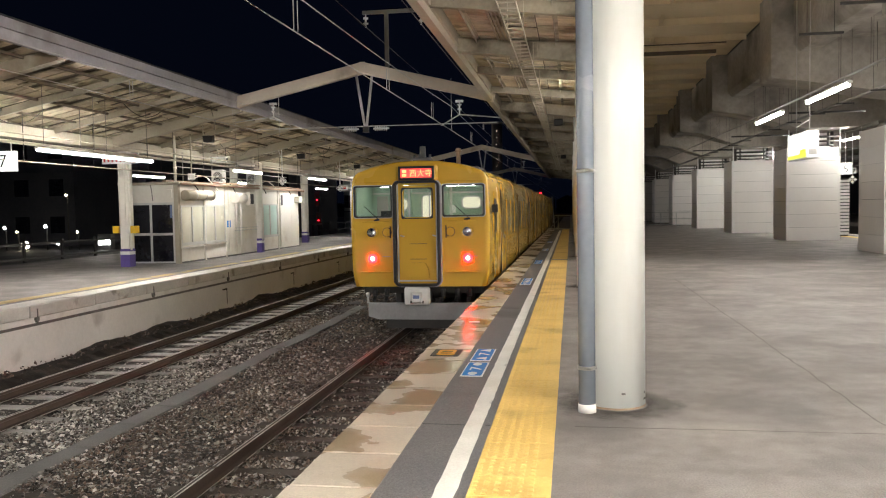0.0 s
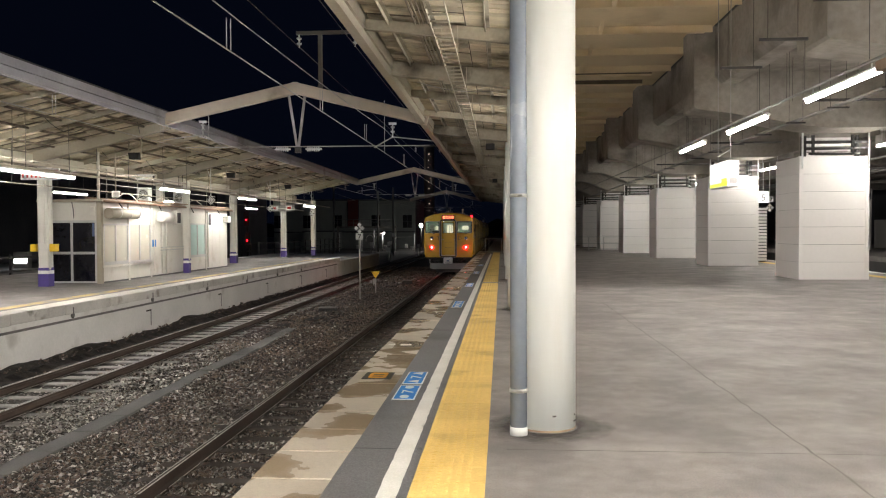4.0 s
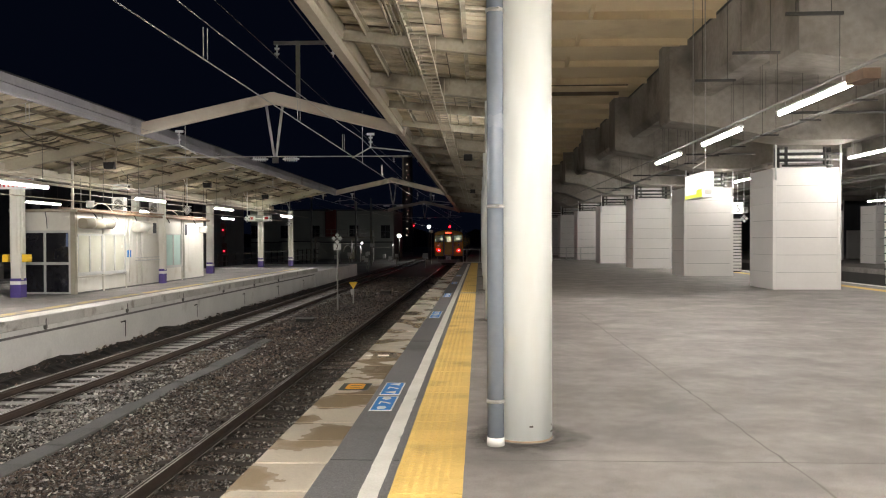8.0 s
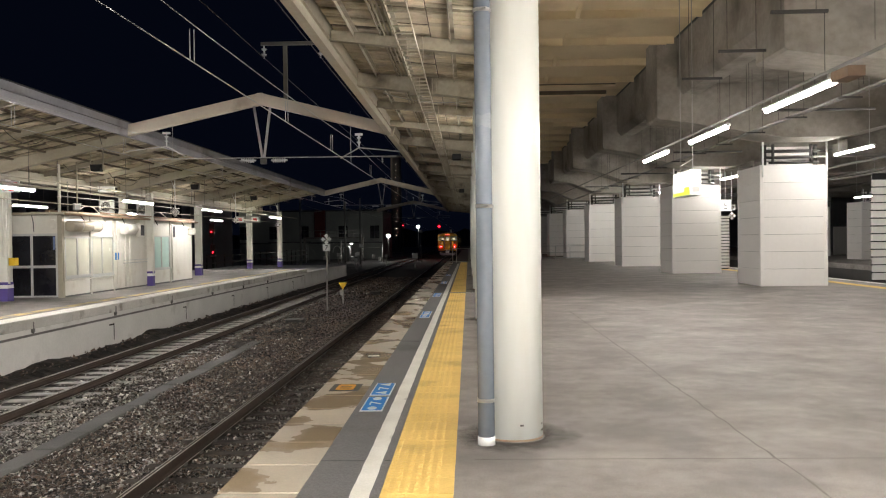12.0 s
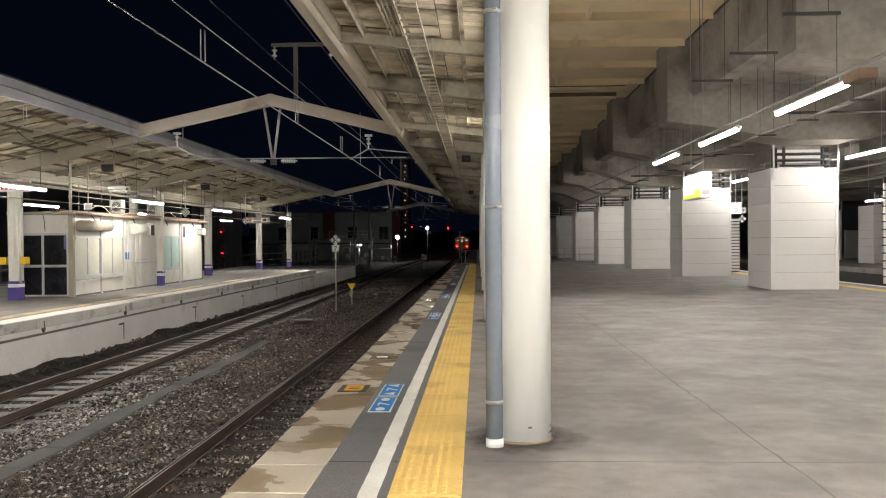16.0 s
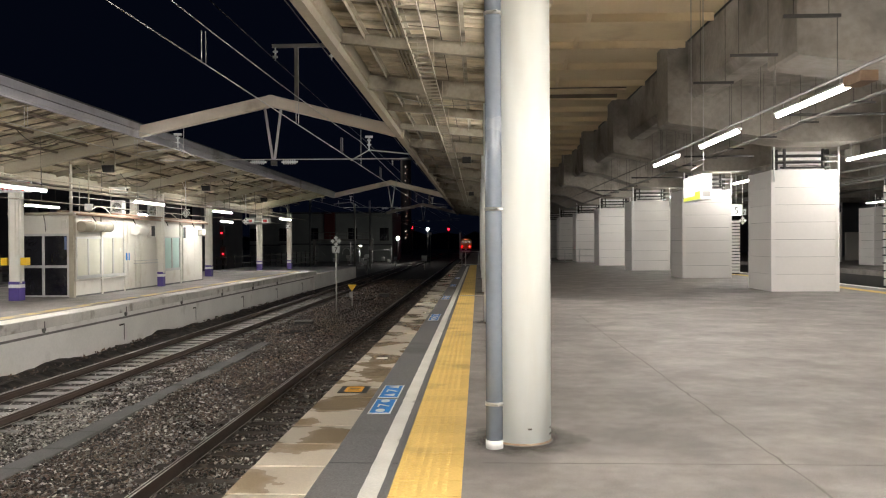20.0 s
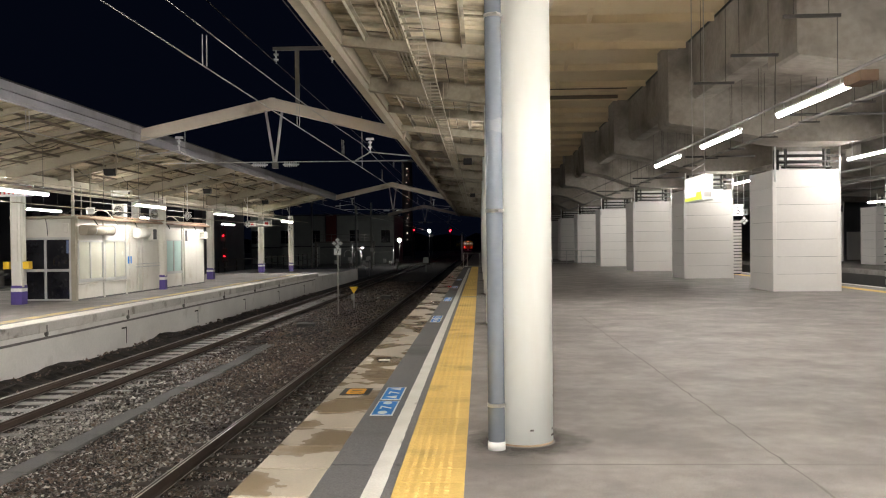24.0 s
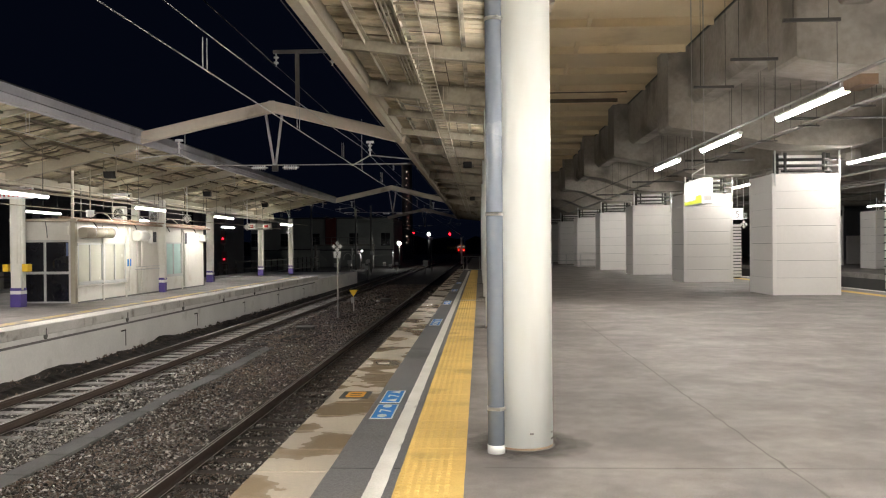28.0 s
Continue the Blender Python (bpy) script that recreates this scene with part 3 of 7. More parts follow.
def trough():
    t = thing("cable_trough", label="grey concrete cable trough lying in the ballast", category="cable trough")
    me = mesh_of("cover", boxes((-0.17, 0.17, 0.0, 0.985, -1.42, -1.318)), M_TROUGH, 0.012)
    rnd = random.Random(2)
    for i in range(-11, 19):
        y = 4 + i
        turn = -math.degrees(math.atan(trough_x(y + 1) - trough_x(y)))
        piece("cover", me, t, pose(trough_x(y) + rnd.uniform(-0.012, 0.012), y, rnd.uniform(-0.012, 0.006), rnd.uniform(-0.5, 0.5), rnd.uniform(-1.2, 1.2), turn + rnd.uniform(-0.6, 0.6)))


trough()


def ballast():
    """Loose crushed stones, joined into one."""
    rng = np.random.default_rng(3)
    octa = np.array([(1, 0, 0), (-1, 0, 0), (0, 1, 0), (0, -1, 0), (0, 0, 1), (0, 0, -1)], float)
    tri = np.array([(0, 2, 4), (2, 1, 4), (1, 3, 4), (3, 0, 4), (2, 0, 5), (1, 2, 5), (3, 1, 5), (0, 3, 5)])
    pts = []
    for y0, y1, dens, size in ((-8, 7.5, 150, 0.034), (7.5, 14, 1300, 0.0240), (14, 24, 800, 0.0285), (24, 40, 220, 0.040), (40, 62, 50, 0.065)):
        k = int((y1 - y0) * 7.7 * dens)
        x, y = rng.uniform(-8.75, -1.8, k), rng.uniform(y0, y1, k)
        keep = np.ones(k, bool)
        for c in (TRACK_A, TRACK_B):
            for s in (-0.565, 0.565):
                keep &= abs(x - c - s) > 0.075
        keep &= (abs(x + 5.88 + 0.0125 * np.maximum(0, y - 11.5) - 0.035 * np.sin(y * 0.75)) > rng.uniform(0.13, 0.20, k)) | ((y > 19) & (rng.random(k) < np.clip((y - 19) / 5, 0, 1)))
        on = (abs(x - TRACK_A) < 1.0) | (abs(x - TRACK_B) < 1.0)
        ph = ((y - 4 + 0.31) % 0.62) - 0.31
        keep &= ~(on & (abs(ph) < 0.115) & (rng.random(k) < np.where(x < -6, 0.82, 0.9)))
        pts.append(np.stack([x, y, size * rng.uniform(0.6, 1.35, k)], 1)[keep])
    pts = np.concatenate(pts)
    n = len(pts)
    a = rng.normal(size=(n, 3, 3))
    q = np.linalg.qr(a)[0]
    v = octa[None] * rng.uniform(0.65, 1.25, (n, 6, 1)) * pts[:, 2, None, None] * rng.choice([0.3, 0.5, 0.8, 1.15, 1.6], (n, 1, 3))
    v = np.einsum("nij,nkj->nki", q, v)
    v[:, :, 2] *= 0.72
    x = pts[:, 0]
    z = np.where(x < -8.6, BED + np.clip((-8.6 - x) / 0.7, 0, 1) * 0.14, BED) + 0.02 * np.sin(x * 3.1) * np.sin(pts[:, 1] * 0.9) + rng.uniform(-0.022, 0.028, n) - 0.03 * (abs(x - TRACK_B) < 0.5)
    v += np.stack([x, pts[:, 1], z], 1)[:, None]
    faces = (tri[None] + 6 * np.arange(n)[:, None, None]).reshape(-1, 3)
    me = bpy.data.meshes.new("ballast_stones")
    me.vertices.add(6 * n)
    me.vertices.foreach_set("co", v.reshape(-1).astype(np.float32))
    me.loops.add(faces.size)
    me.loops.foreach_set("vertex_index", faces.reshape(-1).astype(np.int32))
    me.polygons.add(len(faces))
    me.polygons.foreach_set("loop_start", np.arange(0, faces.size, 3, dtype=np.int32))
    me.update()
    me.validate()
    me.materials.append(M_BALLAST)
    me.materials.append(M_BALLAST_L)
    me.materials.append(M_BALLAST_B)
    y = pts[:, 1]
    # Share of dark brown stones grows with y; pale stones thin out.
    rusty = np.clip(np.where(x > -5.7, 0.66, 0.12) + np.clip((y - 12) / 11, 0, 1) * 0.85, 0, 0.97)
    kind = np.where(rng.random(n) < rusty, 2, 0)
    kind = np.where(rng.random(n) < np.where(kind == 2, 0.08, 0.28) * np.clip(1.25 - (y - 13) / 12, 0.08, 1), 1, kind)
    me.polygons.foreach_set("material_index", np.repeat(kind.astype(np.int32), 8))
    tagged(new("ballast_stones", me), "loose brown-grey crushed stone ballast between the rails", "ballast", kind="stuff")


ballast()




# ---- near canopy ----
def canopy_z(x):
    return 4.62 - 0.09 * (x + 2.1)


def near_canopy():
    c = thing("canopy_near", label="cream steel platform canopy with boarded underside and gutter", category="canopy", kind="structure")
    bm = bmesh.new()
    prism(bm, [(-2.16, 4.30), (-2.02, 4.30), (-2.02, 4.44), (-1.98, 4.44), (-1.98, 4.78), (-2.16, 4.78)], -26, 84)
    part("fascia", bm, M_BEAM, c, "cream steel edge beam")
    part("gutter", boxes((-2.24, -2.165, -26, 84, 4.50, 4.82)), M_FASCIA, c, "grey gutter along the edge")
    bm = bmesh.new()
    rnd = random.Random(9)
    for i in range(4):
        xa, xb = -1.95 + i * 0.72, -1.95 + i * 0.72 + 0.70
        single = bmesh.new()
        prism(single, [(xa, canopy_z(xa)), (xb, canopy_z(xb)), (xb, canopy_z(xb) + 0.03), (xa, canopy_z(xa) + 0.03)], 0, 0.185)
        me = mesh_of("board", single, M_BOARD)
        y = -26.0
        while y < 84:
            step = 0.20 if y < 30 else 0.6
            d = rnd.uniform(-0.005, 0.005)
            if 6.5 < y < 20:
                piece("board", me, c, pose(0, y, d, rnd.uniform(-1.2, 1.2), 0, 0))
                y += step
                continue
            prism(bm, [(xa, canopy_z(xa) + d), (xb, canopy_z(xb) + d), (xb, canopy_z(xb) + d + 0.03), (xa, canopy_z(xa) + d + 0.03)], y, y + step - 0.015)
            y += step
    tagged(part("boarding", bm, M_CANOPY, c, "stained cream boards"), kind="stuff")
    bm = bmesh.new()
    prism(bm, [(-2.0, canopy_z(-2.0) + 0.05), (0.9, canopy_z(0.9) + 0.05), (0.9, canopy_z(0.9) + 0.09), (-2.0, canopy_z(-2.0) + 0.09)], -26, 84)
    part("roof_sheet", bm, M_PURLIN, c, "dark roof sheet above the boards")
    for i in range(-10, 27):
        y = 5.95 + 3 * i
        big = i % 3 == 0
        h, w = (0.30, 0.24) if big else (0.17, 0.12)
        bm = bmesh.new()
        a, b = canopy_z(-2.0) - 0.03, canopy_z(0.75) - 0.03
        prism(bm, [(-2.0, a), (0.75, b), (0.75, b - h - 0.04), (-2.0, a - h * 0.8)], y - w / 4, y + w / 4)
        prism(bm, [(-2.0, a - h * 0.8), (0.75, b - h - 0.04), (0.75, b - h - 0.055), (-2.0, a - h * 0.8 - 0.015)], y - w / 2, y + w / 2)
        part("rafter", bm, M_RAFTER, c, "main dirty cream rafter" if big else "")
        if big:
            part("splice_plate", boxes((-1.05, -0.55, y - 0.09, y + 0.09, canopy_z(-0.8) - 0.36, canopy_z(-0.8) - 0.06)), M_RAFTER, c, "bolted splice plate")
    for k, x in enumerate((-1.62, -1.25, -0.98, -0.2, 0.16)):
        z = canopy_z(x)
        if k in (1,):
            bm = rods(*[((x + d, -26, z - 0.05), (x + d, 60, z - 0.05), 0.016) for d in (0, 0.06, 0.12, 0.18)], n=6)
            part("conduit", bm, M_BEAM, c, "bundle of painted conduits")
        else:
            part("purlin", boxes((x - 0.034, x - 0.022, -26, 84, z - 0.10, z - 0.02), (x - 0.022, x + 0.034, -26, 84, z - 0.032, z - 0.02)), M_RAFTER, c, "dirty angle-iron purlin")
    return c


near_canopy()


def canopy_speaker(x, y):
    s = thing("canopy_speaker", x, y, canopy_z(x) - 0.34, label="dark loudspeaker under the near canopy", category="loudspeaker", group="loudspeakers")
    part("case", boxes((-0.14, 0.14, -0.1, 0.1, -0.1, 0.1)), M_BLACK, s, bevel=0.02)
    for bx in (-0.152, 0.152):
        part("bracket", boxes((bx - 0.0075, bx + 0.0075, -0.02, 0.02, -0.05, 0.34)), M_BEAM, s)


canopy_speaker(-0.35, 26.0)
canopy_speaker(-0.35, 44.0)


def canopy_cable(x0, y0, x1, y1):
    c = thing("canopy_cable", label="loose cable drooping below the near canopy", category="cable", group="canopy cables")
    bm = bmesh.new()
    sweep(bm, [(x0 + (x1 - x0) * i / 8, y0 + (y1 - y0) * i / 8, canopy_z(x0) - 0.1 - 0.5 * (i / 8) * (1 - i / 8)) for i in range(9)], 0.010)
    part("cable", bm, M_DUCT, c)


canopy_cable(-1.7, 16.5, 0.2, 17.5)


def cable_ladder():
    t = thing("cable_ladder", -0.74, 0, 3.98, label="cream painted steel cable ladder slung under the canopy", category="cable ladder")
    for s in (-0.115, 0.115):
        part("side_rail", boxes((s - 0.005, s + 0.005, 0, 60, -0.020, 0.020)), M_BEAM, t)
    me = mesh_of("rung", boxes((-0.11, 0.11, -0.014, 0.014, -0.010, 0.010)), M_BEAM)
    for i in range(150):
        piece("rung", me, t, pose(0, 0.2 + 0.3 * i if i < 100 else 30.2 + 0.6 * (i - 100), 0))
    me = mesh_of("hanger", rods(((-0.115, 0, 0), (-0.115, 0, 0.45), 0.007), ((0.115, 0, 0), (0.115, 0, 0.45), 0.007), n=5), M_BEAM)
    for i in range(20):
        piece("hanger", me, t, pose(0, 2.8 + 3 * i, 0))


cable_ladder()


def pillar(y, pipe):
    p = thing("platform_pillar", 0.33, y, 0, label="round white-painted steel pillar" + (" with a grey drainpipe strapped to it" if pipe else " further along the platform"), category="pillar", group="platform pillars")
    bm = bmesh.new()
    rod(bm, (0, 0, 0.0), (0, 0, 4.38), 0.219, n=64)
    part("shaft", bm, M_PILLAR, p)
    bm = bmesh.new()
    rod(bm, (0, 0, -0.01), (0, 0, 0.006), 0.242, 0.232, n=32)
    part("base_patch", bm, M_BASE, p, "dark mortar patch round the foot")
    rnd = random.Random(int(y * 10))
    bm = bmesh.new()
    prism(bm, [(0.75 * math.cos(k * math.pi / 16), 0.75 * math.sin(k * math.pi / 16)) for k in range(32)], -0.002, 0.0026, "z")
    part("foot_darkening", bm, M_FOOTRING, p, "ragged dark ring on the floor, thinning outward")
    for k in range(9):
        a = rnd.uniform(0, 6.28)
        part("paint_chip", boxes((0, 0.03 * rnd.random() + 0.01, -0.006, 0.0, 0, 0.012)), M_JOINT, p).matrix_basis = pose(0.214 * math.cos(a), 0.214 * math.sin(a), rnd.uniform(0.0, 0.35), 0, 0, math.degrees(a) + 90)
    bm = bmesh.new()
    rod(bm, (0, 0, 0.004), (0, 0, 0.020), 0.2215, 0.2200, n=64)
    part("rust_line", bm, M_RUSTPIPE, p, "thin rusty line at the foot")
    if pipe:
        x, yy = -0.211, -0.25
        bm = bmesh.new()
        rod(bm, (x, yy, 0.06), (x, yy, 4.3), 0.060, n=24)
        d = part("drainpipe", bm, M_PIPE, p, "grey plastic drainpipe")
        bm = bmesh.new()
        rod(bm, (x, yy, 0.0), (x, yy, 0.062), 0.064, n=24)
        part("pipe_foot", bm, M_WHITE, d, "white pipe foot")
        for z in (0.325, 1.73, 3.14):
            bm = bmesh.new()
            rod(bm, (x, yy, z - 0.013), (x, yy, z + 0.013), 0.066, n=24)
            rod(bm, (x, yy - 0.07, z), (x + 0.03, yy - 0.095, z), 0.008, n=6)
            box(bm, x + 0.050, x + 0.070, yy - 0.032, yy - 0.014, z - 0.008, z + 0.008)
            rod(bm, (x + 0.06, yy - 0.05, z), (x + 0.06, yy + 0.02, z), 0.006, n=6)
            rod(bm, (x + 0.03, yy + 0.06, z), (x + 0.09, yy + 0.13, z), 0.008, n=6)
            part("pipe_clamp", bm, M_STEEL, d, "shiny steel pipe clamp")
    return p


for k in range(7):
    pillar(6.2 + 9 * k, k == 0)


# ---- viaduct over the platform ----
def viaduct():
    v = thing("viaduct", label="grey concrete railway viaduct over the platform", category="viaduct", kind="structure")
    bm = bmesh.new()
    prism(bm, [(5.8, 6.95), (5.8, 5.62), (5.96, 5.42), (6.4, 5.42), (6.4, 6.95)], -25, 115)
    part("longitudinal_girder", bm, M_CONC, v, "stained concrete edge girder")
    part("top_joint", boxes((5.81, 6.4, -25, 115, 6.95, 6.99), (5.5, 6.6, -25, 115, 7.154, 7.25)), M_BLACK, v, "black open joint above the girder")
    bm = bmesh.new()
    prism(bm, [(6.4, 5.42), (6.75, 5.72), (14.0, 5.72), (14.0, 6.9), (6.4, 6.9)], -25, 115)
    part("deck_soffit", bm, M_CONC, v, "concrete deck soffit")
    part("far_girder", boxes((14.0, 14.6, -25, 115, 5.2, 6.9)), M_CONC, v)
    for k in range(-4, 12):
        y = 13.65 + 9.05 * k
        xo = -0.037 * max(0.0, y - 23.7)
        bm = bmesh.new()
        zb = {0: 4.60, 1: 4.80, 2: 4.98}.get(k, 4.60 if k < 0 else 5.04)
        prism(bm, [(5.25, 6.995), (5.25, zb), (5.30, zb - 0.05), (6.2, zb - 0.17), (8.3 + xo * 0.5, 4.26), (8.8 + xo * 0.5, 4.20), (10.4, 4.20), (10.9, 4.36), (12.0, 4.62), (14.2, 5.0), (14.2, 6.95)], y, y + 1.35)
        part("cross_beam", bm, M_CONC, v, "haunched concrete cross beam")
        part("column", boxes((9.0 + xo, 10.1 + xo, y + 0.2, y + 1.3, 3.4, 4.3) if k < 1 else (9.0 + xo, 10.1 + xo, y + 1.9, y + 2.7, 3.4, 5.7)), M_CONC, v, "concrete column")
    return v


viaduct()


def cream_ceiling():
    bm = boxes((0.1, 5.77, -25, 115, 7.0, 7.15))
    for i in range(-18, 32):
        y = 28.0 + 2.7 * i
        if i == 1:
            continue
        box(bm, 0.1, 5.7, y - 0.02, y + 0.02, 6.80, 7.0)
        box(bm, 0.1, 5.5, y - 0.075, y + 0.075, 6.786, 6.80)
        for x in (2.7,):
            prism(bm, [(y - 0.02, 6.995), (y - 0.02, 6.80), (y - 0.65, 6.995)], x - 0.05, x + 0.05, "x")
    tagged(part("ceiling", bm, M_CEIL), "cream-painted ribbed steel deck ceiling above the platform", "ceiling", kind="structure")


cream_ceiling()


def ceiling_joint(y):
    """A pair of steel channels along an open joint of the ceiling."""
    j = thing("ceiling_joint", 0, y, 6.8, label="pair of cream steel channels beside a dark ceiling joint", category="ceiling joint")
    for d in (-0.95, 0.95):
        part("channel", boxes((0.1, 5.2, d - 0.10, d + 0.10, 0.0, 0.2)), M_CEIL, j)
        part("shadow_gap", boxes((0.1, 5.2, d - 0.120, d - 0.102, 0.06, 0.2)), M_PURLIN, j, "dark open gap")


ceiling_joint(29.75)


def clad_pillar(x, y, w, d, h):
    """A viaduct column boxed in white panels."""
    c = thing("clad_column", x, y, 0, label="square column boxed in white horizontal panels", category="column", group="clad columns under the viaduct")
    rows = 7
    ph = h / rows
    front = mesh_of("panel", boxes((0.10, w - 0.10, 0.0, 0.04, 0.004, ph - 0.004)), M_CLAD)
    side = mesh_of("panel", boxes((0.0, 0.04, 0.10, d - 0.10, 0.004, ph - 0.004)), M_CLAD)
    for i in range(rows):
        piece("panel", front, c, pose(0, 0, i * ph))
        piece("panel", front, c, pose(0, d - 0.04, i * ph))
        piece("panel", side, c, pose(0, 0, i * ph))
        piece("panel", side, c, pose(w - 0.04, 0, i * ph))
    post = mesh_of("corner_trim", boxes((-0.006, 0.104, -0.006, 0.104, 0, h + 0.01)), M_CLAD, 0.006)
    for px, py in ((0, 0), (w - 0.098, 0), (0, d - 0.098), (w - 0.098, d - 0.098)):
        piece("corner_trim", post, c, pose(px, py, 0))
    part("core", boxes((0.05, w - 0.05, 0.05, d - 0.05, 0.0, h - 0.02)), M_TROUGH, c, "dark backing")
    for cx in (0.07, w - 0.03):
        part("conduit", rods(((cx, -0.03, h - 0.35), (cx, -0.03, h + 0.75), 0.028)), M_WHITE, c, "white conduit at the corner")
    for cx in (0.42, w - 0.42):
        part("pipe_clamp", boxes((cx - 0.02, cx + 0.02, 0.05, 0.2, h + 0.05, h + 0.62)), M_DKSTEEL, c, "dark pipe clamp")
    for q in (((0.1, 0.1, h + 0.22), (w, 0.1, h + 0.24), 0.035), ((0.1, 0.15, h + 0.42), (w + 0.1, 0.15, h + 0.42), 0.045), ((0.3, 0.12, h + 0.08), (w - 0.2, 0.12, h + 0.08), 0.03)):
        part("service_pipe", rods(q), M_DKSTEEL, c, "dark pipe above the cladding")
    slat = mesh_of("louvre", boxes((0.3, w - 0.3, 0.3, 0.36, 0.0, 0.11)), M_CLAD)
    for i in range(4):
        piece("louvre", slat, c, pose(0, 0, h + 0.02 + 0.145 * i))
    for bx in (0.18, w - 0.28):
        part("bracket", boxes((bx, bx + 0.1, 0.25, 0.45, h - 0.05, h + 0.62)), M_DKSTEEL, c)
    return c


for k in range(-2, 8):
    y = 24.2 + 8.9 * k
    clad_pillar(8.58 - (0.040 * (y - 24.2) if k > 0 else 0) + (0.4 if k < 0 else 0), y, 1.95, 2.0, 3.56)


# ---- gantries and overhead line ----
def gantry(y, wires=True):
    g = thing("catenary_gantry", 0, y, 0, label="cream steel gable gantry carrying the overhead line", category="gantry", group="catenary gantries")
    for x0, z0, x1, z1 in ((-9.2, 4.52, -5.53, 5.32), (-5.53, 5.32, -1.95, 4.42)):
        bm = bmesh.new()
        beam(bm, (x0, 0, z0), (x1, 0, z1), 0.20, 0.30)
        part("girder", bm, M_GANTRY, g, bevel=0.015)
    bm = bmesh.new()
    box(bm, -5.61, -5.45, -0.11, 0.11, 5.17, 5.468)
    part("apex_plate", bm, M_GANTRY, g)
    part("strut", rods(((-5.72, 0, 5.15), (-5.50, 0, 3.72), 0.035), ((-5.28, 0, 5.1), (-5.46, 0, 3.72), 0.035)), M_FASCIA, g, "V-shaped hanging strut")
    bm = boxes((-5.55, -5.40, -0.06, 0.06, 3.58, 3.74))
    part("strut_foot", bm, M_DKSTEEL, g)
    if wires:
        for x in (-5.9, -5.05):
            bm = bmesh.new()
            lathe(bm, (x - 0.22, 0, 3.68), (1, 0, 0), [(0, 0.022)] + [q for i in range(6) for q in ((0.05 + i * 0.06, 0.024), (0.055 + i * 0.06, 0.07), (0.075 + i * 0.06, 0.055), (0.09 + i * 0.06, 0.024))] + [(0.44, 0.022)])
            part("insulator", bm, M_INSUL, g, "grey ribbed insulator")
        part("span_wire", rods(((-8.6, 0, 3.76), (-1.9, 0, 3.74), 0.014), n=6), M_WIRE, g)
        t = part("mast_top", boxes((-4.90, -4.80, -0.05, 0.05, 5.3, 6.76), (-5.5, -3.85, -0.04, 0.04, 6.75, 6.84)), M_DKSTEEL2, g, "grey feeder mast above the beam")
        for x in (-5.42, -3.9):
            bm = bmesh.new()
            lathe(bm, (x, 0, 6.76), (0, 0, -1), ((0, 0.02), (0.08, 0.02), (0.10, 0.075), (0.14, 0.06), (0.15, 0.025), (0.22, 0.025), (0.24, 0.075), (0.28, 0.06), (0.29, 0.02), (0.36, 0.02)))
            part("hanging_insulator", bm, M_INSUL, t)
        for x, zt in ((-8.1, 4.72), (-2.9, 4.60)):
            bm = bmesh.new()
            box(bm, x - 0.10, x + 0.10, -0.04, 0.04, zt - 0.30, zt - 0.24)
            lathe(bm, (x, 0, zt - 0.27), (0, 0, -1), ((0, 0.02), (0.06, 0.02), (0.08, 0.062), (0.11, 0.05), (0.12, 0.022), (0.18, 0.022), (0.20, 0.062), (0.23, 0.05), (0.24, 0.02), (0.36, 0.018)))
            part("hanging_insulator", bm, M_INSUL, g)
            s = 1 if x > -5 else -1
            bm = rods(((x, 0, zt - 0.62), (x + s * 1.1, 0, zt - 0.74), 0.016), ((x, 0, zt - 0.62), (x - s * 0.5, 0, zt - 0.9), 0.016), n=6)
            part("registration_arm", bm, M_WIRE, g)
    return g


for k, y in enumerate((21.7, 51.5, 81.5)):
    gantry(y)


def overhead_line(x, z, zm):
    w = thing("overhead_line", x, 0, 0, label="copper contact wire under a sagging messenger wire", category="overhead wire", group="overhead lines")
    bm = bmesh.new()
    sweep(bm, [(-0.02, -10, z), (0.0, 21.7, z), (-0.02, 51.5, z), (0.0, 81.5, z), (0, 300, z)], 0.0075)
    part("contact_wire", bm, M_WIRE, w)
    bm = bmesh.new()
    sweep(bm, [(0, y0 + 29.95 * i / 10, zm - 0.22 * 4 * (i / 10) * (1 - i / 10)) for y0 in (-8.25, 21.7, 51.65, 81.6) for i in range(10)], 0.0065)
    part("messenger_wire", bm, M_WIRE, w)
    for y in (21.7, 51.5, 81.5):
        part("suspension", rods(((0, y, z - 0.02), (0, y, 4.95), 0.008), n=6), M_WIRE, w)
    me = mesh_of("dropper", rods(((-0.012, 0, 0), (-0.012, 0, 0.36), 0.006), ((0.02, 0.05, 0), (0.02, 0.05, 0.36), 0.006), n=5), M_WIRE)
    for y in (9.2, 14.0, 18.6, 26, 31, 36, 41, 46):
        piece("dropper", me, w, pose(0, y, z))


def feeder_wire(x):
    w = thing("feeder_wire", x, 0, 6.42, label="dark feeder wire high over the tracks", category="overhead wire", group="feeder wires")
    part("wire", rods(((0, -10, 0.1), (0, 21.7, 0), 0.012), ((0, 21.7, 0), (0, 51.5, 0), 0.012), ((0, 51.5, 0), (0, 81.5, 0), 0.014), n=6), M_DKSTEEL, w)


feeder_wire(-5.42)
feeder_wire(-3.9)
overhead_line(TRACK_A, 3.56, 4.20)
overhead_line(TRACK_B, 3.56, 4.20)


# ---- lamps ----
VIA, EDGE_ROW, FARROW = "strip lights under the viaduct", "strip lights along the platform pillars", "strip lights of the far platform"


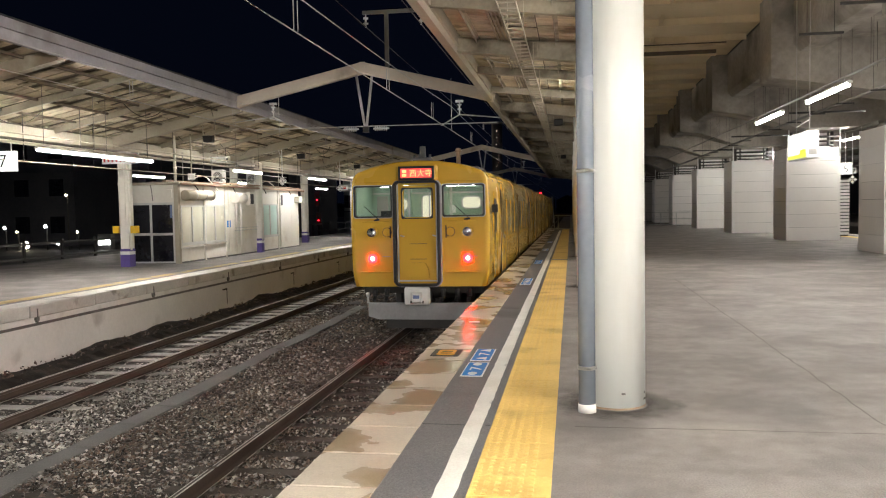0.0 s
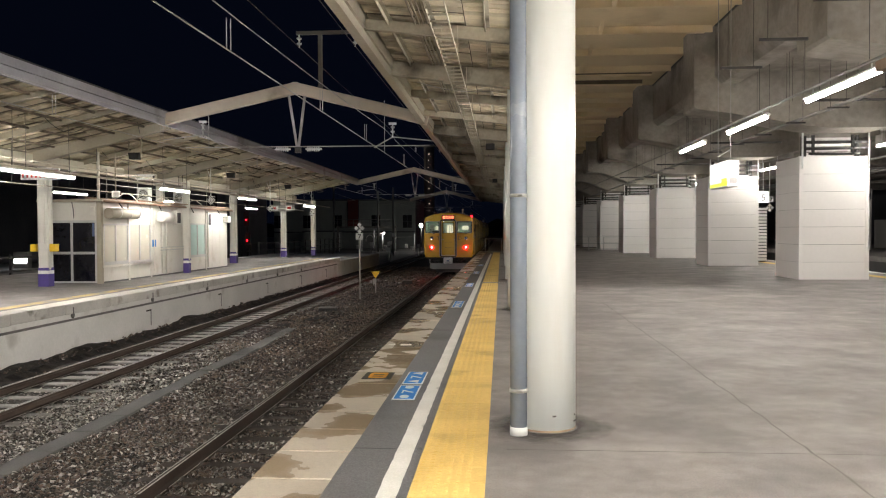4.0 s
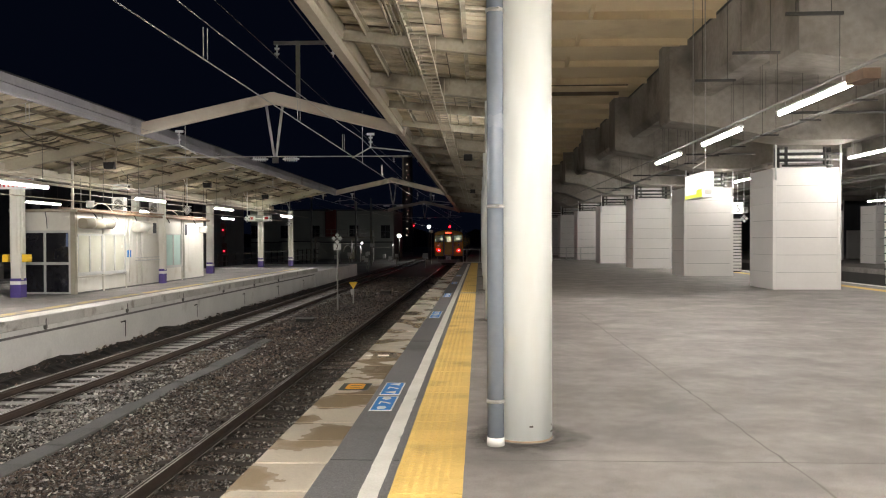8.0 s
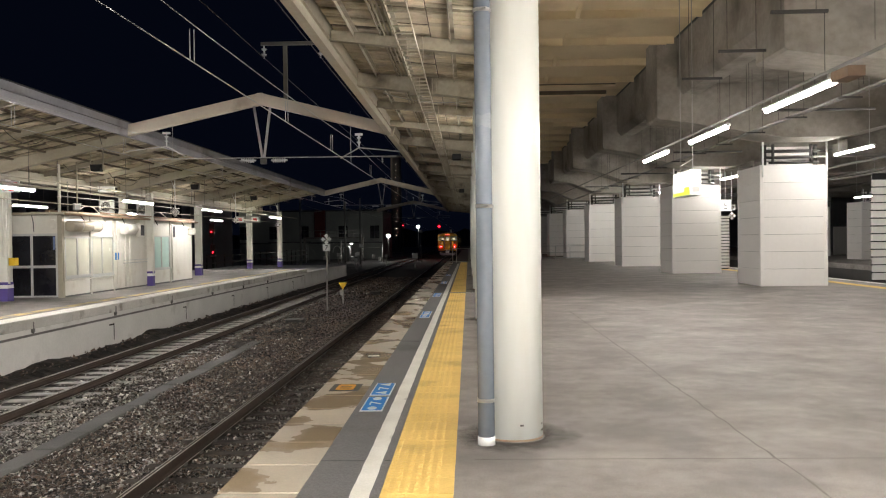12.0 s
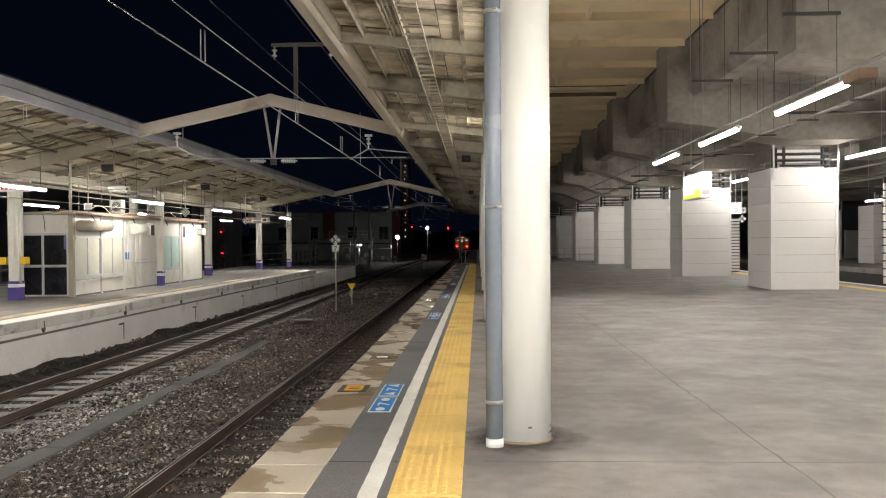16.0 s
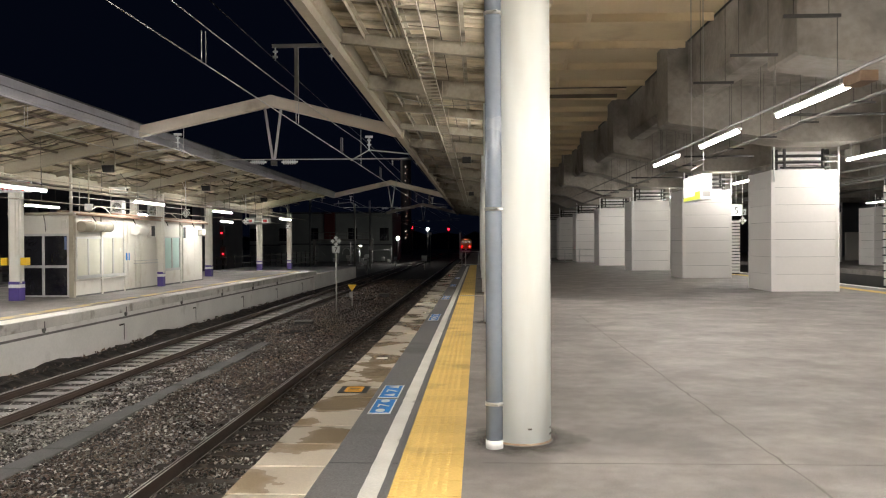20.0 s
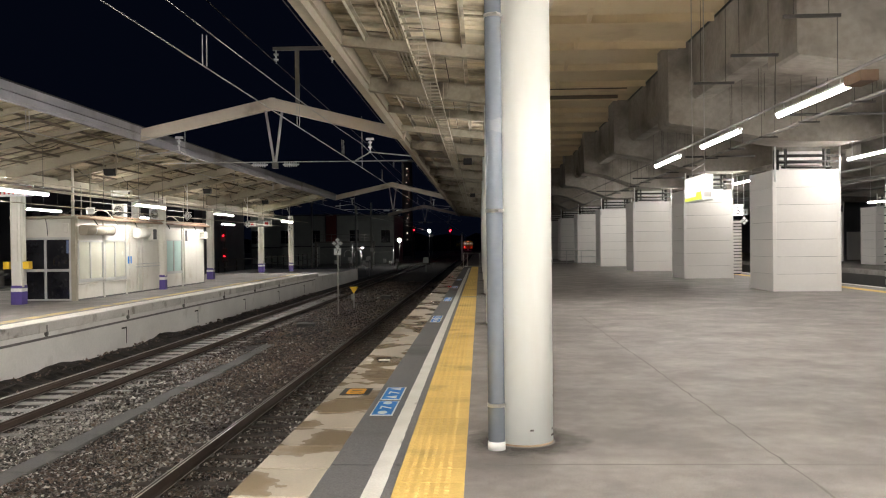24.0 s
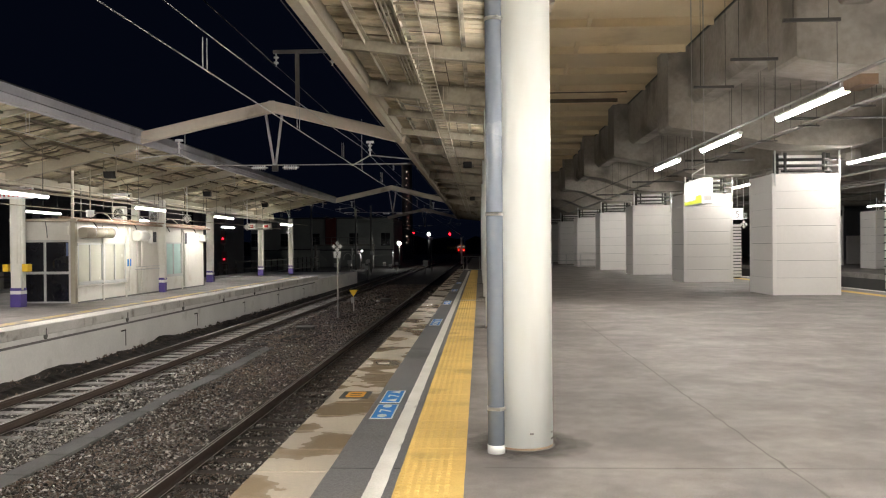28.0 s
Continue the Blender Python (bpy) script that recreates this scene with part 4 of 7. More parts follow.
def tube(x, y0, y1, z, top, mat, group, hood=0.022):
    """A strip light with its tube, housing, drop rods up to the height top."""
    t = thing("strip_light", x, y0, z, label="white fluorescent strip light hung on thin rods", category="lamp", group=group)
    L = y1 - y0
    bm = bmesh.new()
    rod(bm, (0, 0.03, 0), (0, L - 0.03, 0), 0.030, n=10)
    part("tube", bm, mat, t, "glowing white tube")
    bm = bmesh.new()
    prism(bm, [(-hood, 0.028), (-hood * 0.9, 0.055), (-0.014, 0.07), (0.014, 0.07), (hood * 0.9, 0.055), (hood, 0.028), (hood - 0.004, 0.027), (0.012, 0.031), (-0.012, 0.031), (0.004 - hood, 0.027)], 0, L)
    part("housing", bm, M_WHITE, t, "white sheet reflector")
    for y in (0.0, L - 0.03):
        part("end_cap", boxes((-0.02, 0.02, y, y + 0.03, -0.01, 0.045)), M_WHITE, t)
    me = mesh_of("drop_rod", rods(((0, 0, 0.085), (0, 0, top - z), 0.007), n=6), M_DKSTEEL2 if group == FARROW else M_STEEL)
    for y in (0.25, L - 0.25):
        piece("drop_rod", me, t, pose(0, y, 0))
    return t


for k in (-5, -4, -3, -2, 0, 1, 2):
    y = 9.98 + 3.95 * k
    tube(4.45 - 0.012 * max(0, y - 10), y, y + 2.35, 3.34, 3.487, M_TUBE if k >= 0 else M_TUBE_F, VIA, 0.054)
# Every other tube is an extra one behind a column, lifting the column fronts.
for k in range(-6, 9):
    y = 22.0 + 4.9 * k
    tube(10.8 - (0.03 * (y - 23.7) if k > 0 else 0), y, y + 2.3, 3.84, 5.76, M_TUBE_D if y > 48 else M_TUBE_F if y > 30 else M_TUBE, VIA, 0.058)
# The pair at x 24.4 is unseen, added to brighten the opposite columns.
for x, y in ((22.4, 26.0), (18.8, 38.0), (24.4, 33.0), (24.4, 40.5)):
    tube(x, y, y + 2.2, 3.28, 5.62, M_TUBE, VIA, 0.044)
# Unseen row behind the camera, boosted to light the pillar and edge slabs.
for y in (-23.2, -20.4, -17.6, -14.8, -12.0, -9.2, -6.4, -3.6, -0.8):
    tube(-0.25, y, y + 2.35, 3.55, 4.42, M_TUBE_E, EDGE_ROW, 0.022)
# Added fill tubes, hidden by the pillar, brightening the canopy and mid-platform edge.
for y in (9.0, 18.0):
    tube(0.57, y, y + 2.35, 3.55, 4.36, M_TUBE_D, EDGE_ROW)
for y0, y1 in ((7.1, 9.4), (15.4, 17.73), (17.73, 20.1), (25.3, 27.75), (33.0, 35.45), (44.2, 46.75)):
    tube(-10.88, y0, y1, 2.84, 4.2, M_TUBE_L, FARROW, 0.046)
for y0, y1 in ((14.0, 16.4), (28.4, 30.8), (37.7, 39.9)):
    tube(-16.2, y0, y1, 2.91, 4.3, M_TUBE_L, FARROW, 0.046)
tube(-15.6, 48.6, 51.0, 2.85, 4.1, M_TUBE_L, FARROW, 0.046)


# ---- far platform: canopy, pillars, office ----
def far_z(x):
    return 4.58 - abs(-9.15 - x) * 0.205 if x > -13.3 else 4.58 - abs(-17.45 - x) * 0.205


def far_canopy():
    c = thing("canopy_far", label="cream steel butterfly canopy with boarded underside over the far platform", category="canopy", kind="structure")
    part("fascia", boxes((-9.20, -9.12, -8, 51.4, 4.36, 4.55), (-9.22, -9.10, -8, 51.4, 4.565, 4.74)), M_FASCIA, c, "pale mauve-grey fascia with a seam")
    part("roof_edge", boxes((-9.26, -9.08, -8, 51.4, 4.745, 4.77)), M_DKSTEEL, c, "dark roof edging")
    part("far_fascia", boxes((-17.5, -17.42, -8, 51.4, 4.36, 4.74)), M_FASCIA, c)
    bm = bmesh.new()
    rnd = random.Random(5)
    for xa, xb in ((-9.22, -11.2), (-11.22, -13.28), (-13.32, -15.4), (-15.42, -17.42)):
        single = bmesh.new()
        prism(single, [(xa, far_z(xa)), (xb, far_z(xb)), (xb, far_z(xb) + 0.03), (xa, far_z(xa) + 0.03)], 0, 0.276)
        me = mesh_of("board", single, M_BOARD_L)
        y = -8.0
        while y < 51:
            if xa > -13 and 12 < y < 40:
                piece("board", me, c, pose(0, y, rnd.uniform(-0.008, 0.008), rnd.uniform(-2.5, 2.5), 0, 0))
            else:
                d = rnd.uniform(-0.004, 0.004)
                prism(bm, [(xa, far_z(xa) + d), (xb, far_z(xb) + d), (xb, far_z(xb) + d + 0.03), (xa, far_z(xa) + d + 0.03)], y, y + 0.285)
            y += 0.305
    tagged(part("boarding", bm, M_CANOPY_L, c, "cream boards stained by damp"), kind="stuff")
    bm = bmesh.new()
    for s in (0, 1):
        x0, x1 = ((-9.2, -13.3), (-13.3, -17.45))[s]
        prism(bm, [(x0, far_z(x0) + 0.05), (x1, far_z(x1) + 0.05), (x1, far_z(x1) + 0.10), (x0, far_z(x0) + 0.10)], -8, 51.4)
    part("roof_sheet", bm, M_PURLIN, c, "dark roof sheet above the boards")
    for i in range(-11, 14):
        y = 22.1 + 2.75 * i
        if y > 51:
            continue
        big = i % 3 == 0
        w, h = (0.20, 0.34) if big else (0.10, 0.16)
        for x0, x1 in ((-9.2, -13.3), (-13.3, -17.45)):
            bm = bmesh.new()
            a, b = far_z(x0) - 0.02, far_z(x1) - 0.02
            ha, hb = (h * 0.7, h) if x0 > -10 else (h, h * 0.7)
            prism(bm, [(x0, a), (x1, b), (x1, b - hb), (x0, a - ha)], y - w / 2, y + w / 2)
            part("rafter", bm, M_BEAM, c, "deep main rafter" if big else "")
        for x in (-9.9, -10.75, -11.6, -12.5, -14.4, -15.6, -16.7):
            part("purlin", boxes((x - 0.026, x + 0.026, y + 0.08, y + 2.67, far_z(x) - 0.070, far_z(x) - 0.018)), M_PURLIN, c, "rust-dark purlin")
    part("valley_beam", boxes((-13.48, -13.12, -8, 51.4, 3.36, 3.66)), M_BEAM, c, "cream valley beam")
    part("conduit", rods(((-12.0, -8, 3.30), (-12.0, 50, 3.30), 0.022), ((-10.88, -8, 2.95), (-10.88, 51, 2.95), 0.016), ((-12.6, -8, 3.18), (-12.6, 50, 3.18), 0.045), ((-12.3, -8, 2.72), (-12.3, 50, 2.72), 0.014), n=8), M_BEAM, c, "conduits along the canopy")
    part("hanger", rods(*[((-12.3, 3.2 + 2.75 * i, 2.7), (-12.3, 3.2 + 2.75 * i, far_z(-12.3)), 0.009) for i in range(18)], n=5), M_DKSTEEL, c)
    return c


far_canopy()


def far_pillar(y, boxed=False, x=-13.3, h=0.15):
    p = thing("far_pillar", x, y, LP, label="cream steel pillar with purple and white bands at its foot", category="pillar", group="pillars of the far platform")
    part("shaft", boxes((-h, h, -h, h, 0, 3.5)), M_BLD, p, bevel=0.02)
    part("purple_band", boxes((-h - 0.006, h + 0.006, -h - 0.006, h + 0.006, 0.0, 0.37)), M_PURPLE, p, "purple painted foot")
    part("white_band", boxes((-h - 0.007, h + 0.007, -h - 0.007, h + 0.007, 0.37, 0.47)), M_WHITE, p)
    part("thin_band", boxes((-h - 0.006, h + 0.006, -h - 0.006, h + 0.006, 0.47, 0.55)), M_PURPLE, p)
    for q in (((h + 0.03, -0.1, 0.5), (h + 0.03, -0.1, 3.3), 0.03), ((-0.12, -h - 0.02, 1.0), (-0.12, -h - 0.02, 3.3), 0.018), ((0.06, -h - 0.018, 1.25), (0.06, -h - 0.018, 3.3), 0.014)):
        part("conduit", rods(q), M_BLD, p, "cream conduit")
    if boxed:
        for s in (-1, 1):
            part("yellow_box", boxes((s * 0.29 - 0.09, s * 0.29 + 0.09, -0.17, 0.05, 1.02, 1.24)), M_YELLOW, p, "yellow call box", 0.012)
        part("sign_panel", boxes((-0.55, 0.62, -0.30, -0.26, 3.10, 3.42)), M_WHITE, p, "white and red notice board")
        part("sign_stripe", boxes((0.33, 0.58, -0.31, -0.295, 3.14, 3.38)), M_RED, p)
        for i in range(6):
            part("sign_bar", boxes((-0.5 + i * 0.13, -0.45 + i * 0.13, -0.31, -0.295, 3.16, 3.36)), M_RED, p)


for y in (5.9, 14.3, 22.9, 39.6, 48.9):
    far_pillar(y, y == 22.9)
far_pillar(30.45, False, -12.06, 0.105)
far_pillar(51.0, False, -11.95, 0.13)


def office():
    """Cream hut on the far platform; local x = 0 is the wall towards the tracks, y = 0 the end with the doors."""
    o = thing("platform_office", -12.24, 24.1, LP, label="cream panelled station office hut with sliding windows", category="building")
    part("core", boxes((-1.74, -0.06, 0.06, 11.4, 0, 2.46)), M_BLD, o, "cream wall core")
    part("roof", boxes((-1.9, 0.18, -0.25, 11.6, 2.50, 2.58)), M_BEAM, o, "flat roof slab with overhang", 0.01)
    part("eaves_pipe", rods(((0.22, -0.2, 2.52), (0.22, 11.6, 2.50), 0.035), ((0.27, 2, 2.62), (0.27, 11, 2.60), 0.022)), M_RUSTPIPE, o, "rusty pipes along the eaves")
    part("plinth", boxes((-1.75, 0.012, -0.012, 11.5, 0, 0.05)), M_TROUGH, o)
    # end wall with the doors
    for x0, x1, z0, z1 in ((-0.10, 0.0, 0.05, 2.5), (-1.72, -0.10, 1.94, 2.5)):
        part("end_panel", boxes((x0 + 0.004, x1 - 0.004, 0.0, 0.06, z0, z1 - 0.004)), M_BLD, o)
    part("corner_post", boxes((-0.12, 0.02, -0.03, 0.12, 0.0, 2.5)), M_BEAM, o, "grey-brown corner post")
    d = part("double_door", boxes((-1.72, -0.12, 0.03, 0.05, 0.02, 1.94)), M_ALU, o, "white aluminium double door")
    for name, q in (("bottom_rail", (-1.72, -0.12, -0.03, 0.03, 0.02, 0.07)), ("top_rail", (-1.72, -0.12, -0.03, 0.03, 1.87, 1.94)), ("stile", (-1.72, -1.66, -0.03, 0.03, 0.07, 1.87)), ("stile", (-0.18, -0.12, -0.03, 0.03, 0.07, 1.87)), ("meeting_stile", (-0.95, -0.89, -0.035, 0.03, 0.07, 1.87)), ("middle_rail", (-1.66, -0.95, -0.033, 0.03, 0.90, 0.98)), ("middle_rail", (-0.89, -0.18, -0.033, 0.03, 0.90, 0.98))):
        part(name, boxes(q), M_ALU, d)
    for x in (-1.66, -0.89):
        for z0, z1 in ((0.07, 0.90), (0.98, 1.87)):
            part("door_panel", boxes((x + 0.003, x + 0.707, 0.0, 0.027, z0, z1)), M_DARKGLASS, d, "black door panel")
    part("door_handle", boxes((-0.965, -0.945, -0.06, -0.03, 0.74, 0.90)), M_DKSTEEL, d)
    part("notice", boxes((-0.27, -0.20, -0.006, -0.002, 1.45, 1.85)), M_BLUEGREY, d, "faded blue notice strip")
    part("switch_box", boxes((-0.34, -0.18, -0.05, 0.0, 2.08, 2.36)), M_BLD, o, "small grey switch box", 0.01)
    part("cable", rods(((-0.9, -0.02, 2.5), (-0.86, -0.02, 2.3), 0.012), ((-0.86, -0.02, 2.3), (-0.84, -0.02, 2.0), 0.012), n=6), M_BLACK, o)
    # long wall: panels, windows
    for y0, y1, z0, z1 in ((0.12, 1.76, 0.05, 0.60), (0.12, 1.76, 1.84, 2.5), (1.92, 3.50, 0.05, 0.58), (1.92, 3.50, 1.86, 2.5), (3.56, 4.1, 0.05, 2.5), (4.1, 5.0, 0.05, 2.5), (5.0, 5.9, 0.05, 2.5), (5.9, 7.0, 0.05, 2.5), (7.08, 8.75, 0.05, 0.60), (7.08, 8.75, 1.90, 2.5), (8.85, 9.6, 0.05, 2.5), (9.6, 10.5, 0.05, 2.5), (10.5, 11.45, 0.05, 2.5)):
        part("wall_panel", boxes((-0.06, 0.0, y0 + 0.004, y1 - 0.004, z0, z1 - 0.004)), M_BLD, o)
    for y in (1.84, 3.52, 7.04, 8.80):
        part("wall_post", boxes((-0.06, 0.035, y - 0.04, y + 0.04, 0, 2.5)), M_BLD, o)
    for y0, y1, z0, z1, m in ((0.14, 1.78, 0.60, 1.84, M_FROST), (1.90, 3.48, 0.58, 1.86, M_FROST), (7.09, 8.75, 0.60, 1.90, M_MINT)):
        w = part("window", boxes((-0.06, 0.03, y0, y0 + 0.05, z0, z1), (-0.06, 0.03, y1 - 0.05, y1, z0, z1), (-0.06, 0.03, y0 + 0.05, y1 - 0.05, z0, z0 + 0.05), (-0.06, 0.03, y0 + 0.05, y1 - 0.05, z1 - 0.05, z1)), M_ALU, o, "aluminium sliding window")
        ym = (y0 + y1) / 2
        part("pane", boxes((-0.045, -0.02, y0 + 0.05, ym - 0.02, z0 + 0.05, z1 - 0.05)), m, w, "frosted pane")
        part("pane", boxes((-0.03, -0.005, ym + 0.02, y1 - 0.05, z0 + 0.05, z1 - 0.05)), m, w, "frosted pane")
        part("meeting_rail", boxes((-0.045, 0.012, ym - 0.03, ym + 0.03, z0 + 0.05, z1 - 0.05)), M_ALU, w)
        part("sill", boxes((0.0, 0.045, y0 - 0.03, y1 + 0.03, z0 - 0.05, z0)), M_ALU, w)
    # fittings on the long wall
    bm = bmesh.new()
    rod(bm, (0.13, 0.22, 2.16), (0.13, 2.12, 2.18), 0.165, n=24)
    d = part("round_duct", bm, M_BEAM, o, "long cream round duct under the eaves")
    bm = bmesh.new()
    rod(bm, (0.13, 2.10, 2.18), (0.13, 2.16, 2.18), 0.172, n=24)
    part("end_cap", bm, M_DUCT, d, "grey end cap")
    for y in (0.8, 1.5):
        bm = bmesh.new()
        rod(bm, (0.13, y, 2.17), (0.13, y + 0.03, 2.17), 0.170, n=24)
        part("duct_band", bm, M_ALU, d)
    bm = bmesh.new()
    rod(bm, (0.12, 4.12, 2.12), (0.12, 4.95, 2.12), 0.19, n=24)
    part("round_duct", bm, M_BLD, o, "short cream round duct")
    part("vent_hood", boxes((0.0, 0.16, 5.45, 5.85, 1.85, 2.35)), M_BLD, o, bevel=0.02)
    part("vent_opening", boxes((0.161, 0.17, 5.5, 5.8, 1.9, 2.28)), M_BLACK, o)
    part("vent_hood", boxes((0.0, 0.25, 10.9, 11.3, 1.95, 2.25)), M_BLD, o, "small cream vent hood", 0.03)
    part("vent_opening", boxes((0.002, 0.02, 9.1, 9.4, 1.85, 2.3)), M_BLACK, o)
    part("notice", boxes((0.002, 0.012, 3.65, 3.95, 1.05, 1.30)), M_BLUE, o, "blue notice")
    for q in (((0.06, 4.35, 0.1), (0.06, 4.35, 2.3), 0.032), ((0.06, 4.75, 0.05), (0.06, 4.75, 2.1), 0.03), ((0.05, 8.95, 0.1), (0.05, 8.95, 2.4), 0.035), ((0.05, 3.72, 0.2), (0.05, 3.72, 2.4), 0.018)):
        part("downpipe", rods(q), M_BLD, o, "cream downpipe")
    part("wall_rail", rods(((0.12, 4.1, 0.92), (0.12, 6.2, 0.92), 0.018), ((0.12, 4.1, 1.02), (0.12, 6.2, 1.02), 0.014), ((0.0, 4.3, 0.92), (0.12, 4.3, 0.92), 0.012), ((0.0, 6.0, 0.92), (0.12, 6.0, 0.92), 0.012)), M_STEEL, o)
    part("sleeve_pipe", rods(((0.05, 0.06, 0.50), (0.05, 3.5, 0.50), 0.017), ((0.05, 0.06, 0.50), (0.05, 0.06, 1.75), 0.017)), M_BLD, o)
    part("vent_pipe", rods(((-0.12, 0.12, 2.58), (-0.12, 0.12, far_z(-12.36) - LP), 0.045), ((-0.12, 0.12, 3.0), (-0.12, 0.12, 3.06), 0.06)), M_BLD, o, "cream pipe rising to the canopy")
    part("roof_post", boxes((-1.2, -0.95, 6.75, 7.0, 2.58, 3.60)), M_BLD, o, "cream canopy post through the roof")
    return o


office()


def aircon(x, y, z):
    a = thing("outdoor_unit", x, y, z, 0, label="white air conditioner outdoor unit on the hut roof", category="air conditioner", group="air conditioners")
    part("case", boxes((-0.22, 0.22, -0.15, 0.15, 0.05, 0.58)), M_WHITE, a, bevel=0.02)
    bm = bmesh.new()
    rod(bm, (0.03, -0.153, 0.33), (0.03, -0.165, 0.33), 0.175, n=24)
    f = part("fan_grille", bm, M_DKSTEEL2, a, "round dark fan grille")
    for q in (0.07, 0.115, 0.16):
        bm = bmesh.new()
        for k in range(20):
            a0, a1 = k * math.pi / 10, (k + 1) * math.pi / 10
            rod(bm, (0.03 + q * math.cos(a0), -0.17, 0.33 + q * math.sin(a0)), (0.03 + q * math.cos(a1), -0.17, 0.33 + q * math.sin(a1)), 0.006, n=5)
        part("guard_ring", bm, M_WHITE, f)
    bm = bmesh.new()
    rod(bm, (0.03, -0.165, 0.33), (0.03, -0.176, 0.33), 0.04, n=14)
    part("hub", bm, M_WHITE, f)
    part("foot", boxes((-0.2, -0.14, -0.17, 0.17, 0.0, 0.05), (0.14, 0.2, -0.17, 0.17, 0.0, 0.05)), M_STEEL, a)


aircon(-12.75, 28.3, LP + 2.58)
aircon(-12.7, 31.4, LP + 2.58)


def hung_camera(x, y, z, rz, label):
    c = thing("platform_camera", x, y, z, rz, label=label, category="camera", group="cameras")
    part("case", boxes((-0.3, 0.3, -0.1, 0.1, -0.09, 0.09)), M_WHITE, c, bevel=0.02)
    part("visor", boxes((-0.34, 0.3, -0.12, 0.12, 0.092, 0.11)), M_WHITE, c)
    part("lens", boxes((-0.31, -0.302, -0.07, 0.07, -0.06, 0.06)), M_BLACK, c)
    part("stem", rods(((0.05, 0, 0.1), (0.05, 0, far_z(x) - z), 0.022)), M_BEAM, c)


def roof_clutter():
    """Cables, trunking and a wall lamp over the hut."""
    t = thing("roof_trunking", -12.24, 24.1, LP + 2.58, label="tangle of cables and rusty trunking on the hut roof", category="trunking")
    part("trunking", boxes((-0.5, -0.38, 0.0, 11.0, 0.0, 0.08), (-1.2, -1.12, 0.5, 10.0, 0.0, 0.05)), M_RUSTPIPE, t)
    rnd = random.Random(6)
    for i in range(7):
        y0 = 0.3 + 1.5 * i
        bm = bmesh.new()
        sweep(bm, [(-0.42 + 0.55 * u + rnd.uniform(-0.03, 0.03), y0 + 0.9 * u, 0.09 + 0.25 * math.sin(u * math.pi) - 0.35 * u * u) for u in (j / 7 for j in range(8))], 0.016)
        part("cable", bm, M_BLD if i % 2 else M_BLACK, t)
    for i in range(5):
        part("strut", rods(((-0.3, 1.0 + 2.2 * i, 0.0), (-0.3, 1.0 + 2.2 * i, 1.0), 0.016)), M_DUCT, t)
    part("roof_rail", rods(((-0.3, 0.5, 0.52), (-0.3, 10.8, 0.52), 0.014), ((-0.3, 0.5, 0.9), (-0.3, 10.8, 0.9), 0.014)), M_DUCT, t)


roof_clutter()
hung_camera(-12.4, 27.6, 3.35, 180, "white boxed monitor camera hung from the canopy")
hung_camera(-12.0, 24.6, 2.62, 300, "small white camera over the hut corner")


def speaker(x, y, z):
    s = thing("loudspeaker", x, y, z, 0, label="dark box loudspeaker under the canopy", category="loudspeaker", group="loudspeakers")
    bm = bmesh.new()
    prism(bm, [(-0.13, -0.10), (0.13, -0.10), (0.17, 0.10), (-0.17, 0.10)], -0.11, 0.11)
    part("case", bm, M_BLACK, s, bevel=0.01)
    for a in (-0.2, 0.175):
        part("bracket", boxes((a, a + 0.025, -0.02, 0.02, -0.05, far_z(x) - z)), M_BEAM, s)


for y in (23.6, 32.2, 41.0):
    speaker(-10.9, y, 3.72)


def diamond_sign(x, y, z, top, text=""):
    d = thing("diamond_sign", x, y, z, 0, label="white diamond car-stop sign on a hanging rod", category="sign", group="car-stop signs")
    r = 0.185
    bm = bmesh.new()
    prism(bm, [(-r, 0), (0, -r), (r, 0), (0, r)], -0.015, 0.015)
    part("plate", bm, M_WHITE, d)
    for cx, cz in ((0, 0.115), (0, -0.115), (0.115, 0), (-0.115, 0)) if not text else ():
        bm = bmesh.new()
        q = 0.045
        prism(bm, [(cx - q, cz), (cx, cz - q), (cx + q, cz), (cx, cz + q)], -0.02, -0.0155)
        part("dark_diamond", bm, M_DKSTEEL, d)
    if text:
        bm = bmesh.new()
        for a, b in (((-r, 0), (0, -r)), ((0, -r), (r, 0)), ((r, 0), (0, r)), ((0, r), (-r, 0))):
            rod(bm, (a[0] * 0.78, -0.017, a[1] * 0.78), (b[0] * 0.78, -0.017, b[1] * 0.78), 0.012, n=6)
        part("dark_border", bm, M_BLACK, d)
        lettering(text, 0.17, d, (0, -0.02, -0.06), (90, 0, 0), M_BLACK)
    part("rod", rods(((0, 0.02, r * 0.6), (0, 0.02, top - z), 0.018), ((-0.2, 0.02, top - z), (0.0, 0.02, top - z - 0.55), 0.012)), M_WHITE, d)


def lettering(text, size, parent, at, turn, material, spread=1.0):
    cu = bpy.data.curves.new("lettering", "FONT")
    cu.body, cu.size, cu.align_x, cu.extrude = text, size, "CENTER", 0.002
    cu.space_character = spread
    cu.materials.append(material)
    ob = new("lettering", cu)
    ob.parent = parent
    ob.matrix_basis = pose(*at, *turn)
    return ob


diamond_sign(-11.45, 31.4, 2.70, far_z(-11.45), "3")
diamond_sign(-11.9, 41.2, 2.62, far_z(-11.9))
diamond_sign(-11.9, 50.4, 2.55, far_z(-11.9))


